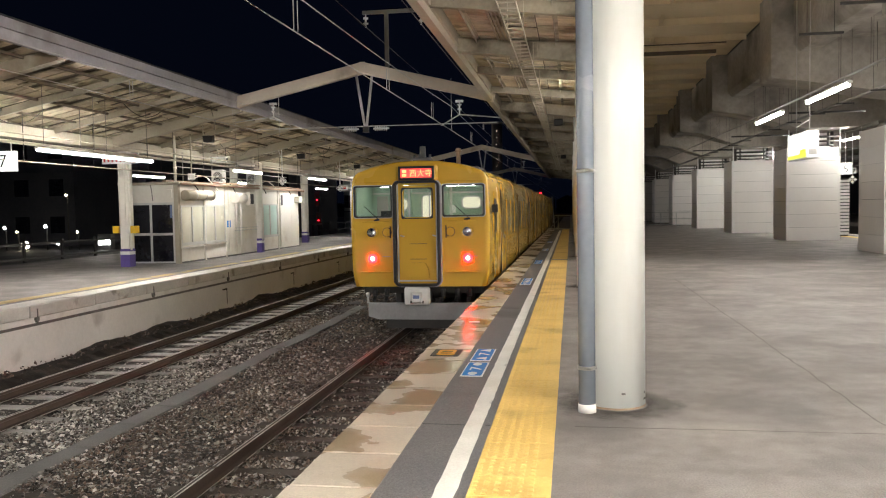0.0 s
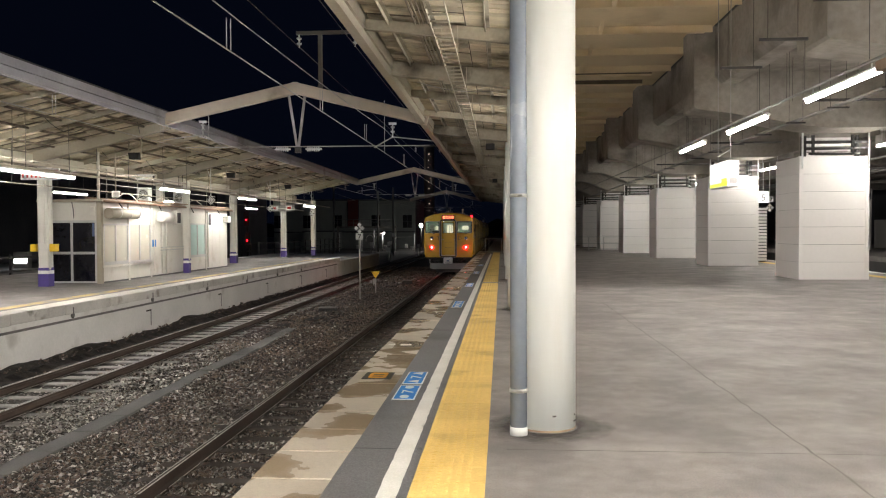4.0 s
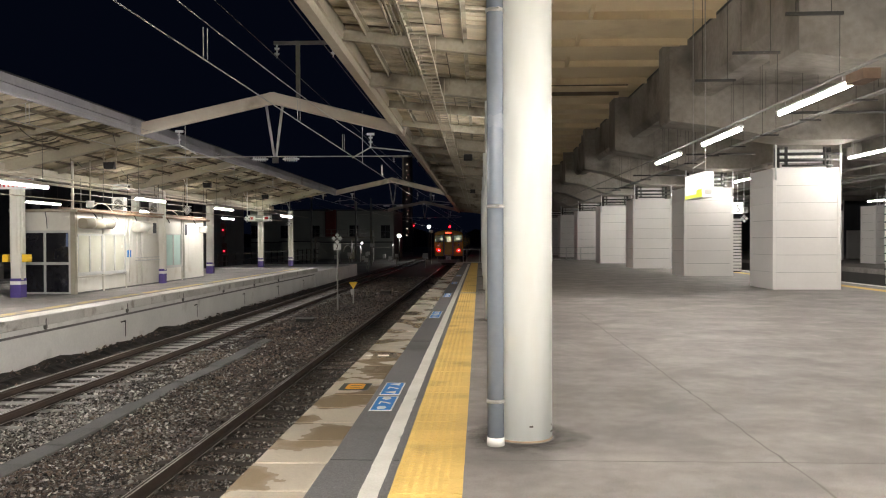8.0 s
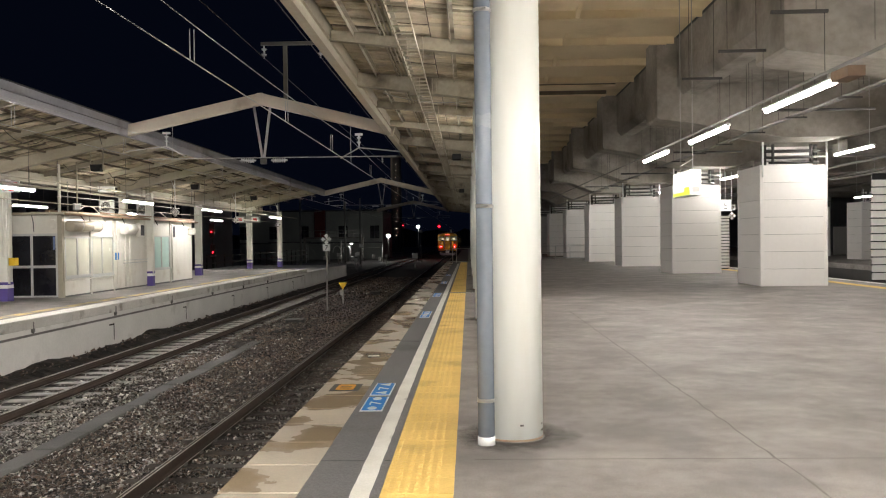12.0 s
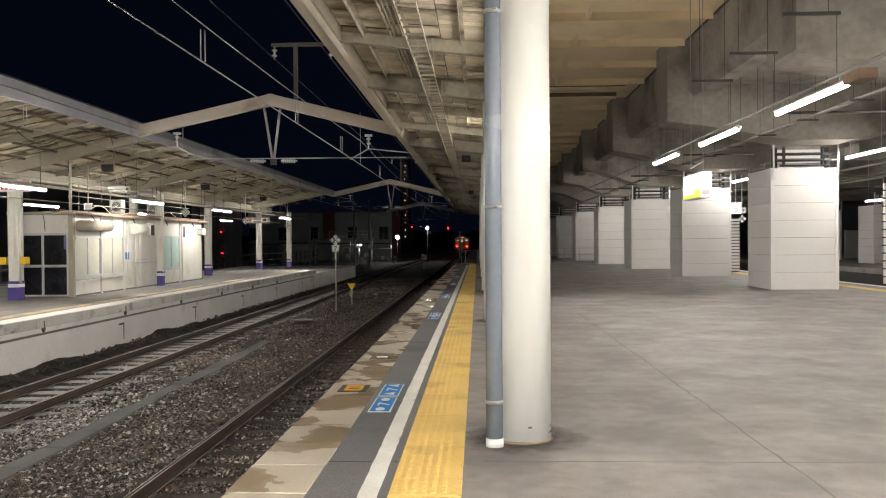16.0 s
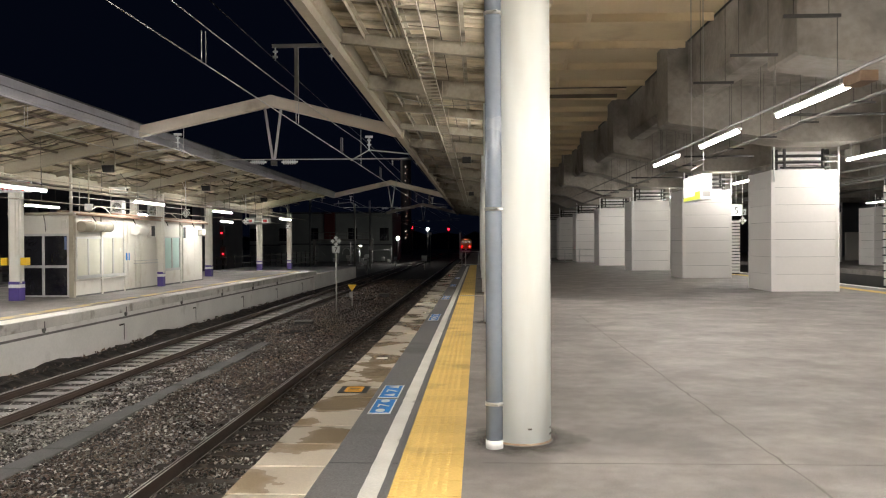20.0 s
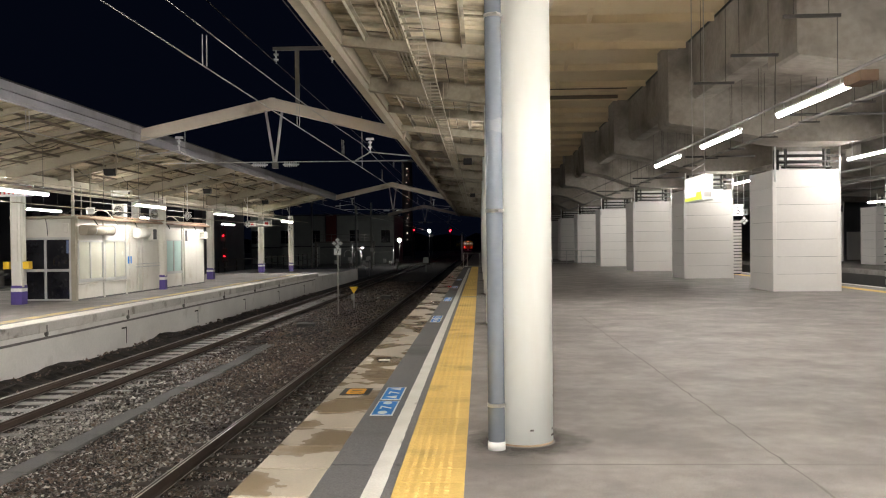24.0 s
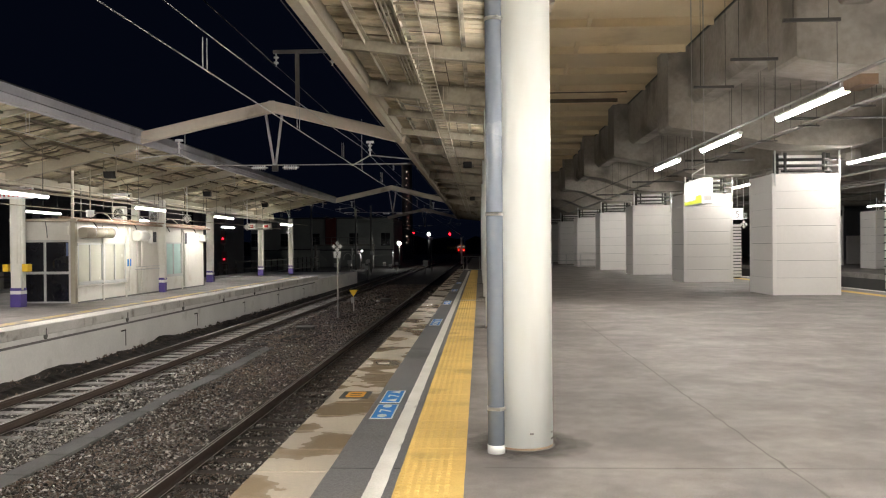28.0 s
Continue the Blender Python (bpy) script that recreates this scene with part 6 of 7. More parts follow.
def signal(x, y, z, r):
    t = thing("railway_signal", x, y, -1.45, label="railway signal showing red on a dark mast", category="signal", group="railway signals")
    part("mast", rods(((0, 0.3, 0), (0, 0.3, z + 2.2), 0.07)), M_DKSTEEL, t)
    part("head", boxes((-0.25, 0.25, 0.05, 0.25, z + 0.9, z + 2.2)), M_BLACK, t, bevel=0.05)
    bm = bmesh.new()
    bmesh.ops.create_icosphere(bm, subdivisions=2, radius=r, matrix=Matrix.Translation((0, 0, z + 1.45)))
    part("lens", bm, M_SIGRED, t, "glowing red lens")


signal(-5.46, 150, 3.94, 0.20)
signal(-12.16, 150, 4.19, 0.12)
for x, y, z in ((-24.0, 75, 4.6), (-24.0, 75, 2.5), (-23.9, 75, 0.55)):
    signal(x, y, z, 0.065)


def city_light(x, y, z, r, mat):
    t = thing("distant_light", x, y, -1.45, label="distant town lamp on a thin post", category="lamp", group="town lights")
    part("post", rods(((0, 0.2, 0), (0, 0.2, z + 1.45), 0.05)), M_DKSTEEL, t)
    bm = bmesh.new()
    bmesh.ops.create_icosphere(bm, subdivisions=1, radius=r, matrix=Matrix.Translation((0, 0, z + 1.45)))
    part("globe", bm, mat, t)


for x, y, z, r, m in ((-45.4, 62, -1.0, 0.36, M_TOWN), (-43.5, 62, 0.56, 0.15, M_TOWNW), (-41.5, 62, 3.12, 0.12, M_TOWN), (-40.6, 62, 0.05, 0.10, M_TOWN), (-46.15, 62, 0.12, 0.11, M_TOWN), (-47.3, 62, 0.47, 0.14, M_TOWNW), (-42.4, 62, -0.9, 0.12, M_TOWNW), (-33.5, 62, 1.9, 0.10, M_TOWNW)):
    city_light(x, y, z, r, m)


def vending_machine(x, y):
    v = thing("vending_machine", x, y, -1.45, label="glowing white drinks machine beyond the fence", category="vending machine")
    part("cabinet", boxes((-0.6, 0.6, 0, 0.6, 0, 1.3)), M_DKSTEEL2, v, bevel=0.03)
    part("front", boxes((-0.52, 0.52, -0.03, -0.002, 0.42, 0.86)), M_TOWNW, v, "glowing white front")


vending_machine(-38.2, 62)


def yard_marker(x, y, h, plate):
    p = thing("yard_marker", x, y, -1.45, label="small white marker plate on a post between far tracks", category="sign post", group="yard markers")
    part("post", rods(((0, 0, 0), (0, 0, h), 0.04)), M_DUCT, p)
    part("plate", boxes((-plate, plate, -0.06, -0.045, h - 2 * plate, h)), M_WHITE, p)


for x, y, h, q in ((-10.3, 75, 1.9, 0.16), (-5.6, 84, 1.6, 0.28), (-12.0, 90, 2.6, 0.2), (-15.5, 96, 1.5, 0.2), (-9.0, 88, 1.4, 0.15), (-17.5, 100, 3.4, 0.2), (-5.9, 100, 4.2, 0.18), (-11.2, 80, 1.2, 0.2)):
    yard_marker(x, y, h, q)


def catenary_mast(x, y):
    m = thing("catenary_mast", x, y, -1.45, label="slim steel catenary mast with a bracket arm", category="mast", group="catenary masts")
    part("mast", rods(((0, 0, 0), (0, 0, 8.2), 0.12)), M_DUCT, m)
    part("bracket", rods(((0, 0, 6.3), (2.6, 0, 6.5), 0.035), ((0, 0, 7.4), (2.6, 0, 6.5), 0.03)), M_DUCT, m)


for x, y in ((-13.4, 100), (-16.5, 108), (0.35, 96), (0.9, 126), (-20.0, 96)):
    catenary_mast(x, y)


def signal_bridge():
    g = thing("signal_bridge", 0, 118, -1.45, label="dim steel walkway bridge of the yard", category="gantry")
    for x in (-24, -15.5):
        part("leg", boxes((x - 0.15, x + 0.15, -0.15, 0.15, 0, 3.4)), M_DKSTEEL2, g)
    part("deck", boxes((-24.2, -15.3, -0.4, 0.4, 3.3, 3.5)), M_DKSTEEL2, g)
    for i in range(8):
        part("rail_post", rods(((-24 + i * 1.2, -0.4, 3.5), (-24 + i * 1.2, -0.4, 4.5), 0.03)), M_DKSTEEL2, g)
    part("rail", rods(((-24.2, -0.4, 4.5), (-15.3, -0.4, 4.5), 0.03), ((-24.2, -0.4, 4.0), (-15.3, -0.4, 4.0), 0.03)), M_DKSTEEL2, g)


signal_bridge()


def boundary_fence():
    f = thing("boundary_fence", -22.0, 0, -1.45, label="dark steel boundary fence behind the far platform", category="fence")
    for z in (0.5, 1.1, 1.7):
        part("rail", boxes((-0.04, 0.04, 10, 110, z, z + 0.1)), M_DKSTEEL, f)
    me = mesh_of("post", boxes((-0.05, 0.05, -0.05, 0.05, 0, 1.9)), M_DKSTEEL)
    for i in range(40):
        piece("post", me, f, pose(0, 10 + 2.5 * i, 0))


boundary_fence()


# ---- single pieces of the platform: edge slabs and tactile tiles ----
def paving():
    rnd = random.Random(11)
    bm = boxes((-1.51, -1.018, 0.008, 0.594, -0.12, 0.0))
    slab = mesh_of("edge_slab", bm, M_SLAB, 0.003)
    for i in range(-30, 84):
        y = 4.83 + 0.603 * i
        piece("edge_slab", slab, PLAT, pose(rnd.uniform(-0.003, 0.003), y, rnd.uniform(-0.002, 0.003)))
    bm = bmesh.new()
    box(bm, -0.53, -0.10, 0.004, 0.311, -0.03, 0.006)
    for i in range(6):
        for j in range(5):
            x, y = -0.505 + i * 0.06, 0.035 + j * 0.061
            a = [bm.verts.new((x + dx * 0.017, y + dy * 0.017, 0.006)) for dx, dy in ((-1, -1), (1, -1), (1, 1), (-1, 1))]
            b = [bm.verts.new((x + dx * 0.009, y + dy * 0.011, 0.0105)) for dx, dy in ((-1, -1), (1, -1), (1, 1), (-1, 1))]
            bm.faces.new(b)
            for k in range(4):
                bm.faces.new((a[k], a[(k + 1) % 4], b[(k + 1) % 4], b[k]))
    box(bm, -0.150, -0.125, 0.004, 0.311, 0.006, 0.0085)
    tile = mesh_of("tactile_tile", bm, M_TACTILE)
    for i in range(-58, 152):
        piece("tactile_tile", tile, PLAT, pose(rnd.uniform(-0.001, 0.001), 5.10 + 0.315 * i, rnd.uniform(-0.001, 0.001)))
    x0, y, j = 2.045, 3.0, 0.0
    bm = bmesh.new()
    while y < 16.5:
        j2 = rnd.uniform(-0.012, 0.012)
        w = rnd.uniform(0.004, 0.011)
        v = [bm.verts.new(q) for q in ((x0 + j - w, y, 0.0012), (x0 + j + w, y, 0.0012), (x0 + j2 + w, y + 0.16, 0.0012), (x0 + j2 - w, y + 0.16, 0.0012))]
        bm.faces.new(v)
        j = j2
        y += 0.16
    part("floor_crack", bm, M_JOINT, PLAT, "ragged floor joint")
    for y in (-3.5, 1.0, 5.54):
        part("floor_joint", boxes((0.03, 12.3, y, y + 0.008, -0.01, 0.0015)), M_JOINT, PLAT, "dark floor joint")


paving()


# ---- train ----
def body_profile():
    return [(-1.40, 1.03), (1.40, 1.03), (1.445, 1.25), (1.466, 1.5), (1.475, 1.9), (1.475, 2.4), (1.462, 2.8)] + roof_arc() + [(-1.462, 2.8), (-1.475, 2.4), (-1.475, 1.9), (-1.466, 1.5), (-1.445, 1.25)]


def roof_arc():
    """The rounded shoulders and the crowned roof, from one side to the other."""
    right = [(1.445 - 0.30 * (1 - math.cos(a)), 3.16 + 0.33 * math.sin(a)) for a in (k * math.pi / 16 for k in range(6))] + [(1.02, 3.535), (0.75, 3.595), (0.4, 3.645), (0, 3.66)]
    return right + [(-x, z) for x, z in right[-2::-1]]


def bogie(parent, y):
    b = part("bogie", boxes((-0.95, -0.80, y - 1.4, y + 1.4, 0.42, 0.70), (0.80, 0.95, y - 1.4, y + 1.4, 0.42, 0.70), (-0.8, 0.8, y - 0.2, y + 0.2, 0.45, 0.75)), M_UNDER, parent, "dark bogie frame", 0.02)
    for dy in (-1.05, 1.05):
        for x in (-0.565, 0.565):
            bm = bmesh.new()
            rod(bm, (x - 0.06, y + dy, 0.43), (x + 0.06, y + dy, 0.43), 0.43, n=24)
            part("wheel", bm, M_UNDER, b)


def car_shell(c, y0, y1):
    # the hollow shell: sides with window openings, roof, floor
    prof = body_profile()
    n = len(prof)
    bm = bmesh.new()
    inner = [(x * 0.955, 1.10 if z < 1.1 else z - 0.05 * (z - 1.0) / 2.6) for x, z in prof]
    for ring, flip in ((prof, False), (inner, True)):
        va = [bm.verts.new((x, y0, z)) for x, z in ring]
        vb = [bm.verts.new((x, y1, z)) for x, z in ring]
        for i in range(n):
            j = (i + 1) % n
            bm.faces.new((va[i], va[j], vb[j], vb[i]))
    part("body", bm, M_TRAIN, c, "glossy yellow steel body")
    bm = bmesh.new()
    prism(bm, [(-1.1, 3.50), (-0.75, 3.60), (0, 3.665), (0.75, 3.60), (1.1, 3.50), (1.06, 3.545), (0.75, 3.62), (0, 3.69), (-0.75, 3.62), (-1.06, 3.545)], y0 + 0.6, y1)
    part("roof_skin", bm, M_ROOFGREY, c, "grey roof covering")
    part("underframe", boxes((-1.3, 1.3, y0 + 0.3, y1 - 0.3, 0.85, 1.03), (-1.0, 1.0, y0 + 6.2, y0 + 9.0, 0.45, 0.86), (-1.1, 1.1, y0 + 10.0, y0 + 13.2, 0.4, 0.86)), M_UNDER, c, "dark equipment under the floor")
    for s in (-1, 1):
        for y in (y0 + 3.3, y0 + 9.6, y0 + 15.9):
            d = part("side_door", boxes((s * 1.478 - 0.008, s * 1.478 + 0.008, y - 0.66, y + 0.66, 1.12, 3.05)), M_TRAIN, c, "yellow sliding door")
            part("door_seam", boxes((s * 1.478 - 0.012, s * 1.478 + 0.012, y - 0.012, y + 0.012, 1.12, 3.05), (s * 1.478 - 0.012, s * 1.478 + 0.012, y - 0.69, y - 0.66, 1.1, 3.08), (s * 1.478 - 0.012, s * 1.478 + 0.012, y + 0.66, y + 0.69, 1.1, 3.08)), M_RUST, d)
            for dy in (-0.33, 0.33):
                part("door_window", boxes((s * 1.478 - 0.014, s * 1.478 + 0.014, y + dy - 0.2, y + dy + 0.2, 2.05, 2.85)), M_CARWIN, d, "lit door window")
        for y in (y0 + 5.0, y0 + 6.45, y0 + 7.9, y0 + 11.3, y0 + 12.75, y0 + 14.2, y0 + 17.8):
            w = part("side_window", boxes((s * 1.472 - 0.012, s * 1.472 + 0.012, y - 0.52, y + 0.52, 1.95, 2.85)), M_TRAIN, c, "side window in a yellow frame")
            part("pane", boxes((s * 1.472 - 0.016, s * 1.472 + 0.016, y - 0.46, y + 0.46, 2.0, 2.38), (s * 1.472 - 0.016, s * 1.472 + 0.016, y - 0.46, y + 0.46, 2.42, 2.80)), M_CARWIN, w, "dim lit pane")
        part("rain_gutter", boxes((s * 1.40 - 0.03, s * 1.40 + 0.03, y0 + 0.4, y1, 3.26, 3.30)), M_TRAIN, c)
    for y in (y0 + 6.0, y0 + 11.0, y0 + 16.0):
        part("roof_unit", boxes((-0.70, 0.70, y - 1.0, y + 1.0, 3.6, 3.78)), M_ROOFGREY, c, "grey roof unit", 0.06)
    bogie(c, y0 + 3.2)
    bogie(c, y1 - 3.2)


def rounded(x0, x1, z0, z1, rad, steps=5):
    """The outline of a rounded rectangle."""
    out = []
    for cx, cz, a0 in ((x1 - rad, z1 - rad, 0), (x0 + rad, z1 - rad, 90), (x0 + rad, z0 + rad, 180), (x1 - rad, z0 + rad, 270)):
        for k in range(steps + 1):
            a = math.radians(a0 + 90 * k / steps)
            out.append((cx + rad * math.cos(a), cz + rad * math.sin(a)))
    return out


def round_frame(x0, x1, z0, z1, t, rad, ya, yb, outer=None):
    """A rounded frame of width t around an opening, from ya to yb."""
    bm = bmesh.new()
    o, q = rounded(x0, x1, z0, z1, outer or rad + t), rounded(x0 + t, x1 - t, z0 + t, z1 - t, rad)
    rings = [[bm.verts.new((x, y, z)) for x, z in ring] for ring, y in ((o, yb), (o, ya), (q, ya), (q, yb))]
    n = len(o)
    for k in range(4):
        a, b = rings[k], rings[(k + 1) % 4]
        for i in range(n):
            bm.faces.new((a[i], a[(i + 1) % n], b[(i + 1) % n], b[i]))
    return bm


def inset(prof, d):
    """The body outline drawn in by d at the sides and the roof, not at the sill."""
    out = []
    n = len(prof)
    for i, (x, z) in enumerate(prof):
        ax, az = prof[i - 1]
        bx, bz = prof[(i + 1) % n]
        if z < 1.1:
            out.append((x - math.copysign(d, x), z))
            continue
        tx, tz = bx - ax, bz - az
        L = math.hypot(tx, tz)
        out.append((x - d * tz / L, z + d * tx / L))
    return out


def step_plate():
    bm = bmesh.new()
    prism(bm, [(-0.27, 1.215), (0.21, 1.215), (0.20, 1.38), (0.15, 1.50), (0.10, 1.53), (-0.16, 1.53), (-0.21, 1.50), (-0.26, 1.38)], -0.075, -0.008)
    return bm


def rear_car():
    c = thing("rear_train_car", label="yellow electric train car showing its gangway-door end and red tail lamps", category="train car", group="train cars")
    car_shell(c, 0.14, 19.6)
    # the end face, with openings for the two cab windows and the gangway door window
    def face(x0, x1, z0, z1, yy=0.0):
        return (x0, x1, yy, yy + 0.14, z0, z1)
    R = 0.10
    pr = body_profile()
    flat = inset(pr, R)
    low = [p for p in flat if p[1] < 2.45]
    high = [p for p in flat if p[1] > 3.0]
    bm = bmesh.new()
    left, right = sorted([p for p in low if p[0] < 0], key=lambda p: p[1]), sorted([p for p in low if p[0] > 0], key=lambda p: p[1])
    prism(bm, right + [(1.372, 2.48), (-1.372, 2.48)] + left[::-1], 0, 0.14)
    prism(bm, [(-1.345, 3.15), (1.345, 3.15)] + [p for p in high if p[1] > 3.16], 0, 0.14)
    for x0, x1 in ((-0.56, -0.33), (0.27, 0.50)):
        box(bm, x0, x1, 0, 0.14, 2.48, 3.15)
    part("end_wall", bm, M_TRAIN, c, "yellow flat end", 0.0)
    bm = bmesh.new()
    prev = None
    for k in range(-1, 7):
        a = max(0, k) * math.pi / 12
        ring = [bm.verts.new((x, 0.145 if k < 0 else R * (1 - math.sin(a)), z)) for x, z in inset(pr, R * (1 - math.cos(a)))]
        if prev:
            for i in range(len(ring)):
                j = (i + 1) % len(ring)
                bm.faces.new((prev[i], prev[j], ring[j], ring[i]))
        prev = ring
    edge = part("rounded_edge", bm, M_TRAIN, c, "smoothly rounded body edge")
    edge.data.polygons.foreach_set("use_smooth", [True] * len(edge.data.polygons))
    for x0, x1, lab in ((-1.385, -0.56, "driver's"), (0.50, 1.385, "guard's")):
        w = part("cab_window", round_frame(x0, x1, 2.48, 3.15, 0.030, 0.06, -0.02, 0.05, 0.05), M_BLACK, c, "cab window in black rubber")
        part("metal_edge", round_frame(x0 - 0.014, x1 + 0.014, 2.466, 3.164, 0.014, 0.06, -0.012, 0.02, 0.06), M_ALU, w, "thin bright metal edge")
        part("glass", boxes((x0 + 0.03, x1 - 0.03, 0.01, 0.02, 2.51, 3.12)), M_GLASS, w, "clear glass").visible_shadow = False
        xm = (x0 + x1) / 2
        part("wiper", rods(((xm + 0.12, -0.03, 2.44), (xm - 0.18, -0.03, 2.72), 0.010), ((xm + 0.02, -0.03, 2.42), (xm + 0.14, -0.03, 2.44), 0.02), n=6), M_BLACK, w)
    # gangway door
    g = part("gangway_door", boxes((-0.42, 0.36, -0.01, 0.04, 1.20, 2.46), (-0.42, -0.35, -0.01, 0.04, 2.46, 3.14), (0.29, 0.36, -0.01, 0.04, 2.46, 3.14), (-0.35, 0.29, -0.01, 0.04, 3.08, 3.14)), M_TRAIN, c, "yellow gangway door")
    part("glass", boxes((-0.35, 0.29, 0.01, 0.02, 2.46, 3.08)), M_GLASS, g, "clear glass").visible_shadow = False
    part("window_rubber", round_frame(-0.365, 0.305, 2.445, 3.095, 0.024, 0.085, -0.022, 0.0, 0.04), M_BLACK, g)
    part("kick_plate", step_plate(), M_TRAIN, g, "yellow hinged step plate")
    for x in (-0.385, 0.30):
        part("handle", rods(((x, -0.05, 2.10), (x + 0.08, -0.06, 2.08), 0.012), ((x, -0.01, 2.10), (x, -0.05, 2.10), 0.010)), M_STEEL, g)
    part("bead", boxes((-0.20, 0.16, -0.018, -0.01, 1.92, 1.93), (-0.20, 0.16, -0.018, -0.01, 1.60, 1.61)), M_RUST, g)
    part("hinge_teeth", boxes(*[(-0.30 + 0.055 * i, -0.275 + 0.055 * i, -0.045, -0.03, 1.20, 1.25) for i in range(10)]), M_TRAIN, g)
    # gangway surround: dark rubber inside, a thin pale metal edge
    part("gangway_seal", round_frame(-0.520, 0.460, 1.043, 3.240, 0.050, 0.08, -0.16, 0.0, 0.13), M_BLACK, c, "black rubber gangway surround")
    part("gangway_frame", round_frame(-0.548, 0.488, 1.02, 3.262, 0.028, 0.135, -0.055, 0.0, 0.16), M_FASCIA, c, "mauve-grey gangway frame")
    part("inner_frame", boxes((-0.452, -0.428, -0.06, 0.0, 1.12, 3.16), (0.368, 0.392, -0.06, 0.0, 1.12, 3.16), (-0.428, 0.368, -0.06, 0.0, 1.14, 1.165)), M_ALU, c, "scuffed bright door jamb")
    # destination box
    d = part("destination_box", boxes((-0.46, 0.42, -0.10, 0.02, 3.21, 3.57)), M_TRAIN, c, "yellow destination housing", 0.05)
    part("frame", boxes((-0.40, 0.36, -0.125, -0.09, 3.245, 3.535)), M_BLACK, d, bevel=0.015)
    part("display", boxes((-0.345, 0.305, -0.13, -0.12, 3.295, 3.485)), M_DEST, d, "glowing red display")
    lettering("西大寺", 0.16, d, (0.08, -0.133, 3.33), (90, 0, 0), M_LED)
    for i in range(2):
        part("small_text", boxes((-0.31, -0.22, -0.135, -0.131, 3.32 + i * 0.08, 3.375 + i * 0.08)), M_LED, d)
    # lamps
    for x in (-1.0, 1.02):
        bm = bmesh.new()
        # The wide red lens also stands in for the halo round the bulb.
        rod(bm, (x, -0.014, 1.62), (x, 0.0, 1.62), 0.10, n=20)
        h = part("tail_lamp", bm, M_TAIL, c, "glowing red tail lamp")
        bm = bmesh.new()
        rod(bm, (x, -0.022, 1.62), (x, -0.01, 1.62), 0.046, n=16)
        part("bulb", bm, M_TAILCORE, h)
        bm = bmesh.new()
        rod(bm, (x, -0.07, 2.17), (x, 0.0, 2.17), 0.115, 0.12, n=24)
        h = part("headlamp", bm, M_TRAIN, c, "unlit round headlamp in a yellow bezel")
        bm = bmesh.new()
        rod(bm, (x, -0.074, 2.17), (x, -0.06, 2.17), 0.096, n=24)
        part("bezel_ring", bm, M_CHROME, h, "bright metal ring")
        bm = bmesh.new()
        bmesh.ops.create_uvsphere(bm, u_segments=14, v_segments=9, radius=0.085, matrix=Matrix.Translation((x, -0.07, 2.17)) @ Matrix.Diagonal((1, 0.35, 1, 1)))
        part("lens", bm, M_CHROME, h, "faceted clear lens")
    for x in (-0.68, 0.66):
        # Dark ring and bar draw the cover's shadow line in colour.
        bm = bmesh.new()
        for k in range(20):
            a0, a1 = k * math.pi / 10, (k + 1) * math.pi / 10
            rod(bm, (x + 0.095 * math.cos(a0), -0.01, 2.17 + 0.095 * math.sin(a0)), (x + 0.095 * math.cos(a1), -0.01, 2.17 + 0.095 * math.sin(a1)), 0.007, n=5)
        box(bm, x - 0.009, x + 0.009, -0.02, 0.0, 2.08, 2.26)
        v = part("round_cover", bm, M_RUST, c, "round vent cover, its shadow edge drawn as a dark rim")
        bm = bmesh.new()
        rod(bm, (x, -0.018, 2.17), (x, 0.0, 2.17), 0.088, n=20)
        part("disc", bm, M_TRAIN, v)
        part("latch", boxes((x - 0.012, x + 0.012, -0.03, 0.0, 2.06, 2.28)), M_TRAIN, v)
    for x0, x1 in ((-1.25, -0.58), (0.58, 1.25)):
        part("step_rail", boxes((x0, x1, -0.09, 0.0, 1.33, 1.36)), M_TRAIN, c, "yellow step ledge", 0.006)
        part("number_bar", boxes(((x0 + x1) / 2 + 0.12, (x0 + x1) / 2 + 0.30, -0.006, 0.0, 1.655, 1.668)), M_BEAM, c, "small faded lettering bar")
        part("hand_rail", rods(((x0 + 0.05, -0.05, 2.40), (x1 - 0.05, -0.05, 2.40), 0.012)), M_TRAIN, c)
        part("lamp_strip", boxes((x0 - 0.1 if x0 < 0 else x0, x1 if x0 < 0 else x1 + 0.1, -0.045, 0.0, 3.215, 3.24)), M_TRAIN, c, "bright rain strip over the window", 0.006)
    for x in (-0.60, 0.58):
        part("grab_bar", rods(((x, -0.06, 2.05), (x, -0.06, 2.30), 0.012)), M_BLACK, c)
    # cab interior seen through the windows
    cab = part("cab_lining", boxes((-1.38, 1.38, 1.6, 1.64, 1.2, 3.35), (-1.38, -1.36, 0.14, 1.6, 1.2, 3.3), (1.36, 1.38, 0.14, 1.6, 1.2, 3.3)), M_CABGREEN, c, "pale green cab wall")
    part("ceiling_panel", boxes((-1.2, 1.2, 0.3, 1.5, 3.30, 3.32)), M_WHITE, cab)
    part("cab_lamp", boxes((-0.95, -0.35, 0.6, 0.72, 3.13, 3.16), (0.5, 1.1, 0.6, 0.72, 3.13, 3.16)), M_CABLAMP, cab, "small cab lamp")
    part("lamp_bracket", boxes((-0.95, -0.35, 0.6, 0.72, 3.165, 3.3), (0.5, 1.1, 0.6, 0.72, 3.165, 3.3)), M_WHITE, cab)
    part("partition_frame", boxes((-0.52, -0.48, 1.5, 1.6, 1.9, 3.3), (0.44, 0.48, 1.5, 1.6, 1.9, 3.3), (-1.36, 1.36, 1.55, 1.6, 2.99, 3.03)), M_ALU, cab, "pale partition posts")
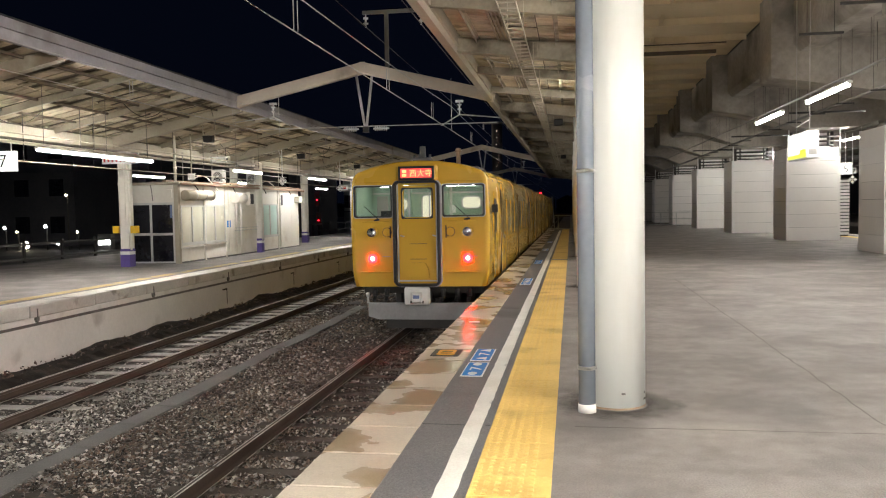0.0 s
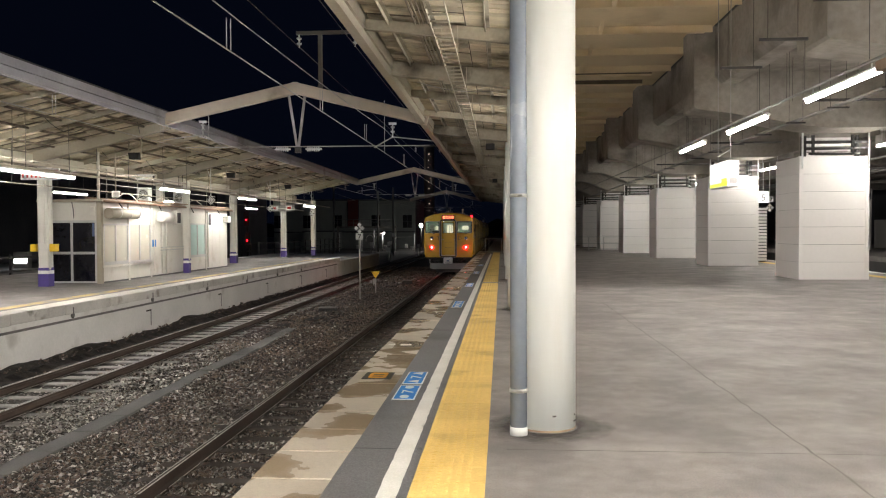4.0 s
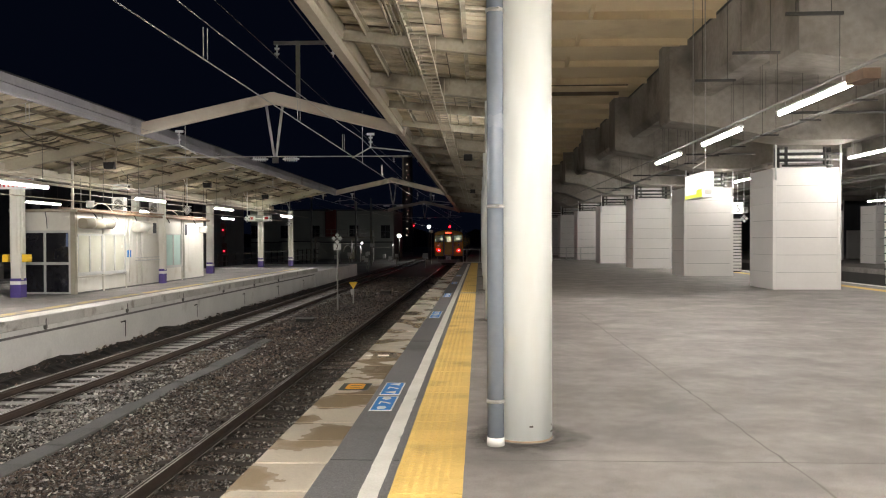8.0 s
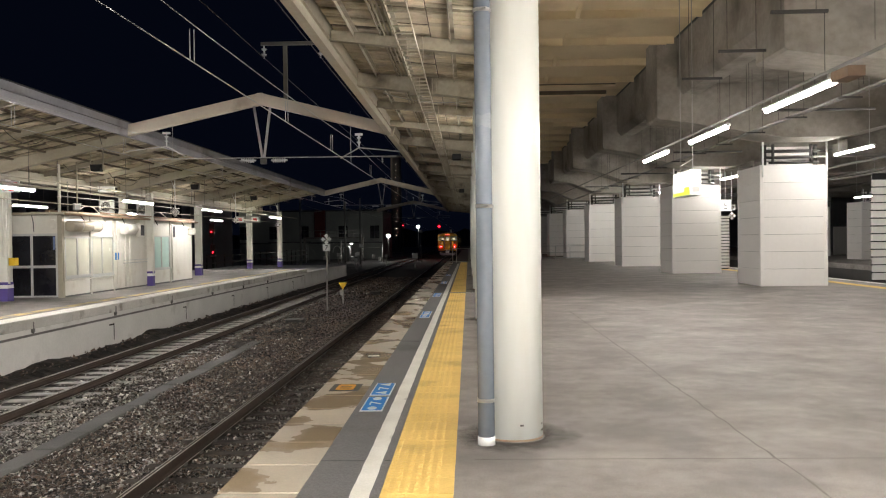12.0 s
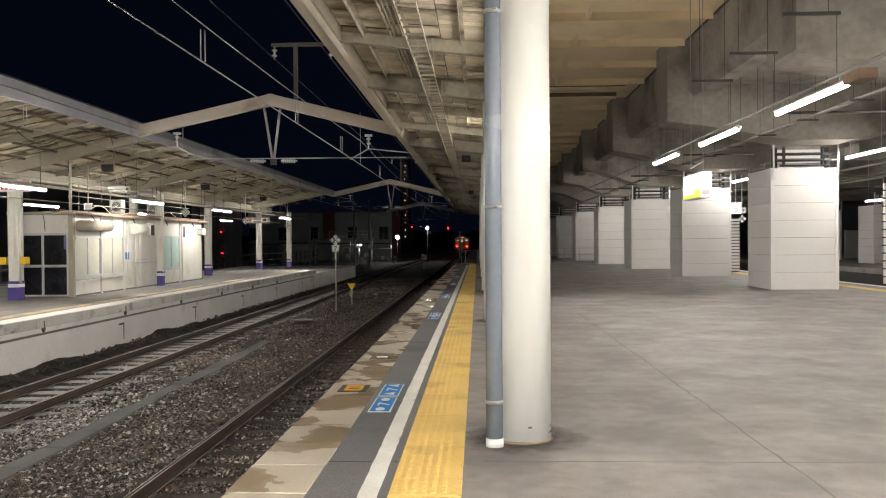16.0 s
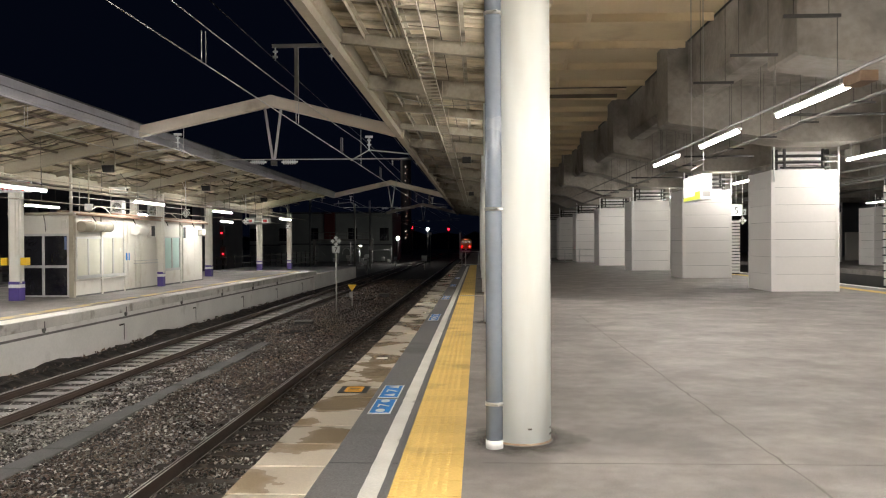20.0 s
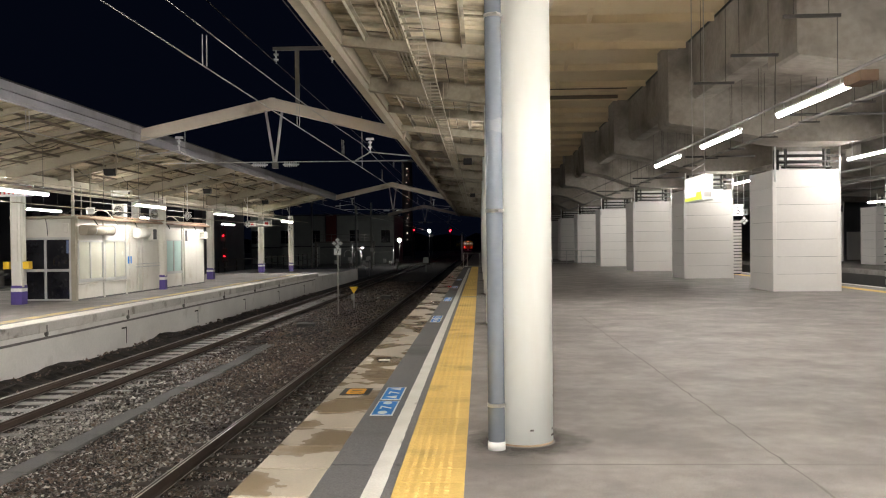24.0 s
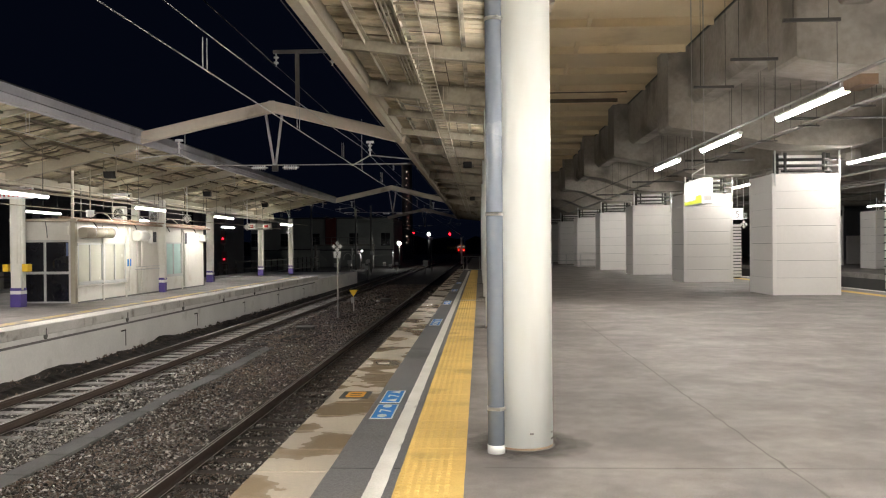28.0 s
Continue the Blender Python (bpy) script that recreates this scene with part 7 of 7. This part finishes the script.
    part("seat_back", boxes((-1.05, -0.62, 1.0, 1.08, 2.0, 2.62)), M_BLACK, cab, "dark seat back", 0.02)
    part("switch_panel", boxes((-1.25, -1.0, 1.52, 1.58, 2.35, 2.95), (1.16, 1.3, 1.5, 1.58, 2.3, 2.8)), M_DUCT, cab, "grey switch cabinet")
    for x0, x1, z0, z1 in ((-0.20, 0.17, 2.05, 2.95), (0.72, 1.12, 2.66, 2.90), (-0.95, -0.55, 2.64, 2.88)):
        bm = bmesh.new()
        prism(bm, rounded(x0, x1, z0, z1, 0.09), 1.585, 1.598)
        part("passage_window", bm, M_CABLIGHT, cab, "lit saloon window")
        part("window_surround", round_frame(x0 - 0.03, x1 + 0.03, z0 - 0.03, z1 + 0.03, 0.03, 0.09, 1.57, 1.6), M_ALU, cab)
    part("notice", boxes((0.42, 0.56, 1.585, 1.597, 2.55, 2.72)), M_WHITE, cab)
    part("pipe", rods(((-0.45, 1.5, 1.9), (-0.45, 1.5, 3.2), 0.025), ((-0.9, 1.52, 2.3), (-0.9, 1.52, 3.2), 0.012), ((0.4, 1.52, 2.2), (0.4, 1.52, 3.2), 0.014)), M_CABGREEN, cab)
    part("desk", boxes((-1.3, -0.45, 0.2, 0.7, 1.8, 2.5), (0.7, 1.3, 0.3, 0.7, 1.8, 2.45)), M_UNDER, cab)
    part("saloon_bar", boxes((-0.06, -0.03, 1.575, 1.584, 2.05, 3.0), (0.07, 0.09, 1.575, 1.584, 2.05, 3.0)), M_ALU, cab)
    # coupler and skirt
    k = part("coupler_cover", boxes((-0.30, 0.24, -0.20, -0.1, 0.66, 1.03)), M_WHITE, c, "white coupler cover", 0.03)
    part("cover_mark", boxes((-0.10, 0.03, -0.268, -0.261, 0.80, 0.87)), M_BLUEGREY, k, "small grey-blue mark")
    part("cover_slot", boxes((-0.17, 0.11, -0.206, -0.2, 0.70, 0.75)), M_BLACK, k, "dark slot")
    bm = bmesh.new()
    rod(bm, (-0.03, -0.26, 0.82), (-0.03, -0.19, 0.82), 0.12, 0.17, n=4)
    part("raised_boss", bm, M_WHITE, k)
    part("coupler_head", boxes((-0.25, 0.2, -0.1, 0.4, 0.65, 0.95)), M_UNDER, c)
    bm = bmesh.new()
    prism(bm, [(-1.12, 0.40), (-1.12, 0.68), (1.12, 0.68), (1.12, 0.40), (0.9, 0.33), (-0.9, 0.33)], 0.02, 0.12)
    part("skirt", bm, M_SKIRT, c, "grey snow-plough skirt", 0.0)
    part("plough", boxes((-0.75, 0.75, 0.1, 0.25, 0.14, 0.335)), M_UNDER, c)
    for x in (-0.95, -0.7, 0.5, 0.8, 1.05):
        bm = bmesh.new()
        rod(bm, (x, -0.02, 0.98), (x, -0.05, 0.84), 0.05, n=10)
        rod(bm, (x, -0.05, 0.84), (x - 0.05, 0.05, 0.72), 0.035, n=8)
        part("brake_hose", bm, M_BLACK, c)
    part("lamp_iron", rods(((-1.12, 0.0, 0.68), (-1.12, 0.0, 0.85), 0.025), ((-1.15, 0.0, 0.86), (-1.09, 0.0, 0.86), 0.05)), M_ALU, c)
    # roof fittings
    bm = bmesh.new()
    rod(bm, (0.02, 0.5, 3.66), (0.02, 0.5, 3.74), 0.24, 0.18, n=16)
    for q in (-0.17, -0.06, 0.06, 0.17):
        rod(bm, (0.02 + q, 0.42, 3.64), (0.02 + q, 0.42, 3.80), 0.025, n=8)
    rod(bm, (0.02, 0.5, 3.72), (0.02, 0.5, 3.98), 0.075, 0.06, n=14)
    part("roof_antenna", bm, M_ROOFGREY, c, "grey radio antenna")
    bm = bmesh.new()
    rod(bm, (0.82, 0.25, 3.58), (0.82, 0.25, 3.82), 0.045, n=12)
    rod(bm, (0.82, 0.25, 3.82), (0.82, 0.25, 3.90), 0.075, 0.05, n=12)
    part("horn", bm, M_RUSTPIPE, c, "dull brown roof pipe")
    part("mirror_arm", boxes((1.48, 1.60, 0.55, 0.60, 2.55, 2.72)), M_BLACK, c)
    part("cab_door", boxes((1.476, 1.486, 0.9, 1.6, 1.15, 3.0)), M_TRAIN, c)
    part("cab_door_window", boxes((1.478, 1.49, 1.0, 1.5, 2.1, 2.85)), M_DARKGLASS, c)
    return c




def other_car():
    c = thing("train_car", label="yellow electric train car coupled ahead of the rear car", category="train car", group="train cars")
    car_shell(c, 0.2, 19.6)
    part("end_wall", boxes((-1.39, 1.39, 0.2, 0.3, 1.05, 3.4), (-1.39, 1.39, 19.5, 19.6, 1.05, 3.4)), M_TRAIN, c)
    part("gangway_bellows", boxes((-0.5, 0.5, -0.4, 0.2, 1.1, 3.2)), M_BLACK, c, "black gangway bellows", 0.03)
    return c


TRAIN = [rear_car(), other_car()]
TRAIN.append(copy_thing(TRAIN[1], pose(0, 0, 0)))


def track_x(y):
    """The way of the train: straight, then easing to the left far off."""
    u = max(0.0, y - 225.0)
    return TRACK_A - 0.05 * min(1, max(0, (y - 60) / 100)) - 0.00058 * u * u


def motions():
    times = (0, 1, 2, 3, 4, 5.5, 7, 9, 11, 13, 15, 17, 19, 21, 23, 25, 26, 27, 28)
    for k, car in enumerate(TRAIN):
        rows = []
        for t in times:
            y = 16.7 + 7.4 * t + 0.105 * t * t + 20.0 * k
            turn = math.degrees(math.atan2(track_x(y) - track_x(y + 19.0), 19.0))
            rows.append((t, pose(track_x(y), y, RAIL, 0, 0, turn)))
        walk(car, rows)


motions()
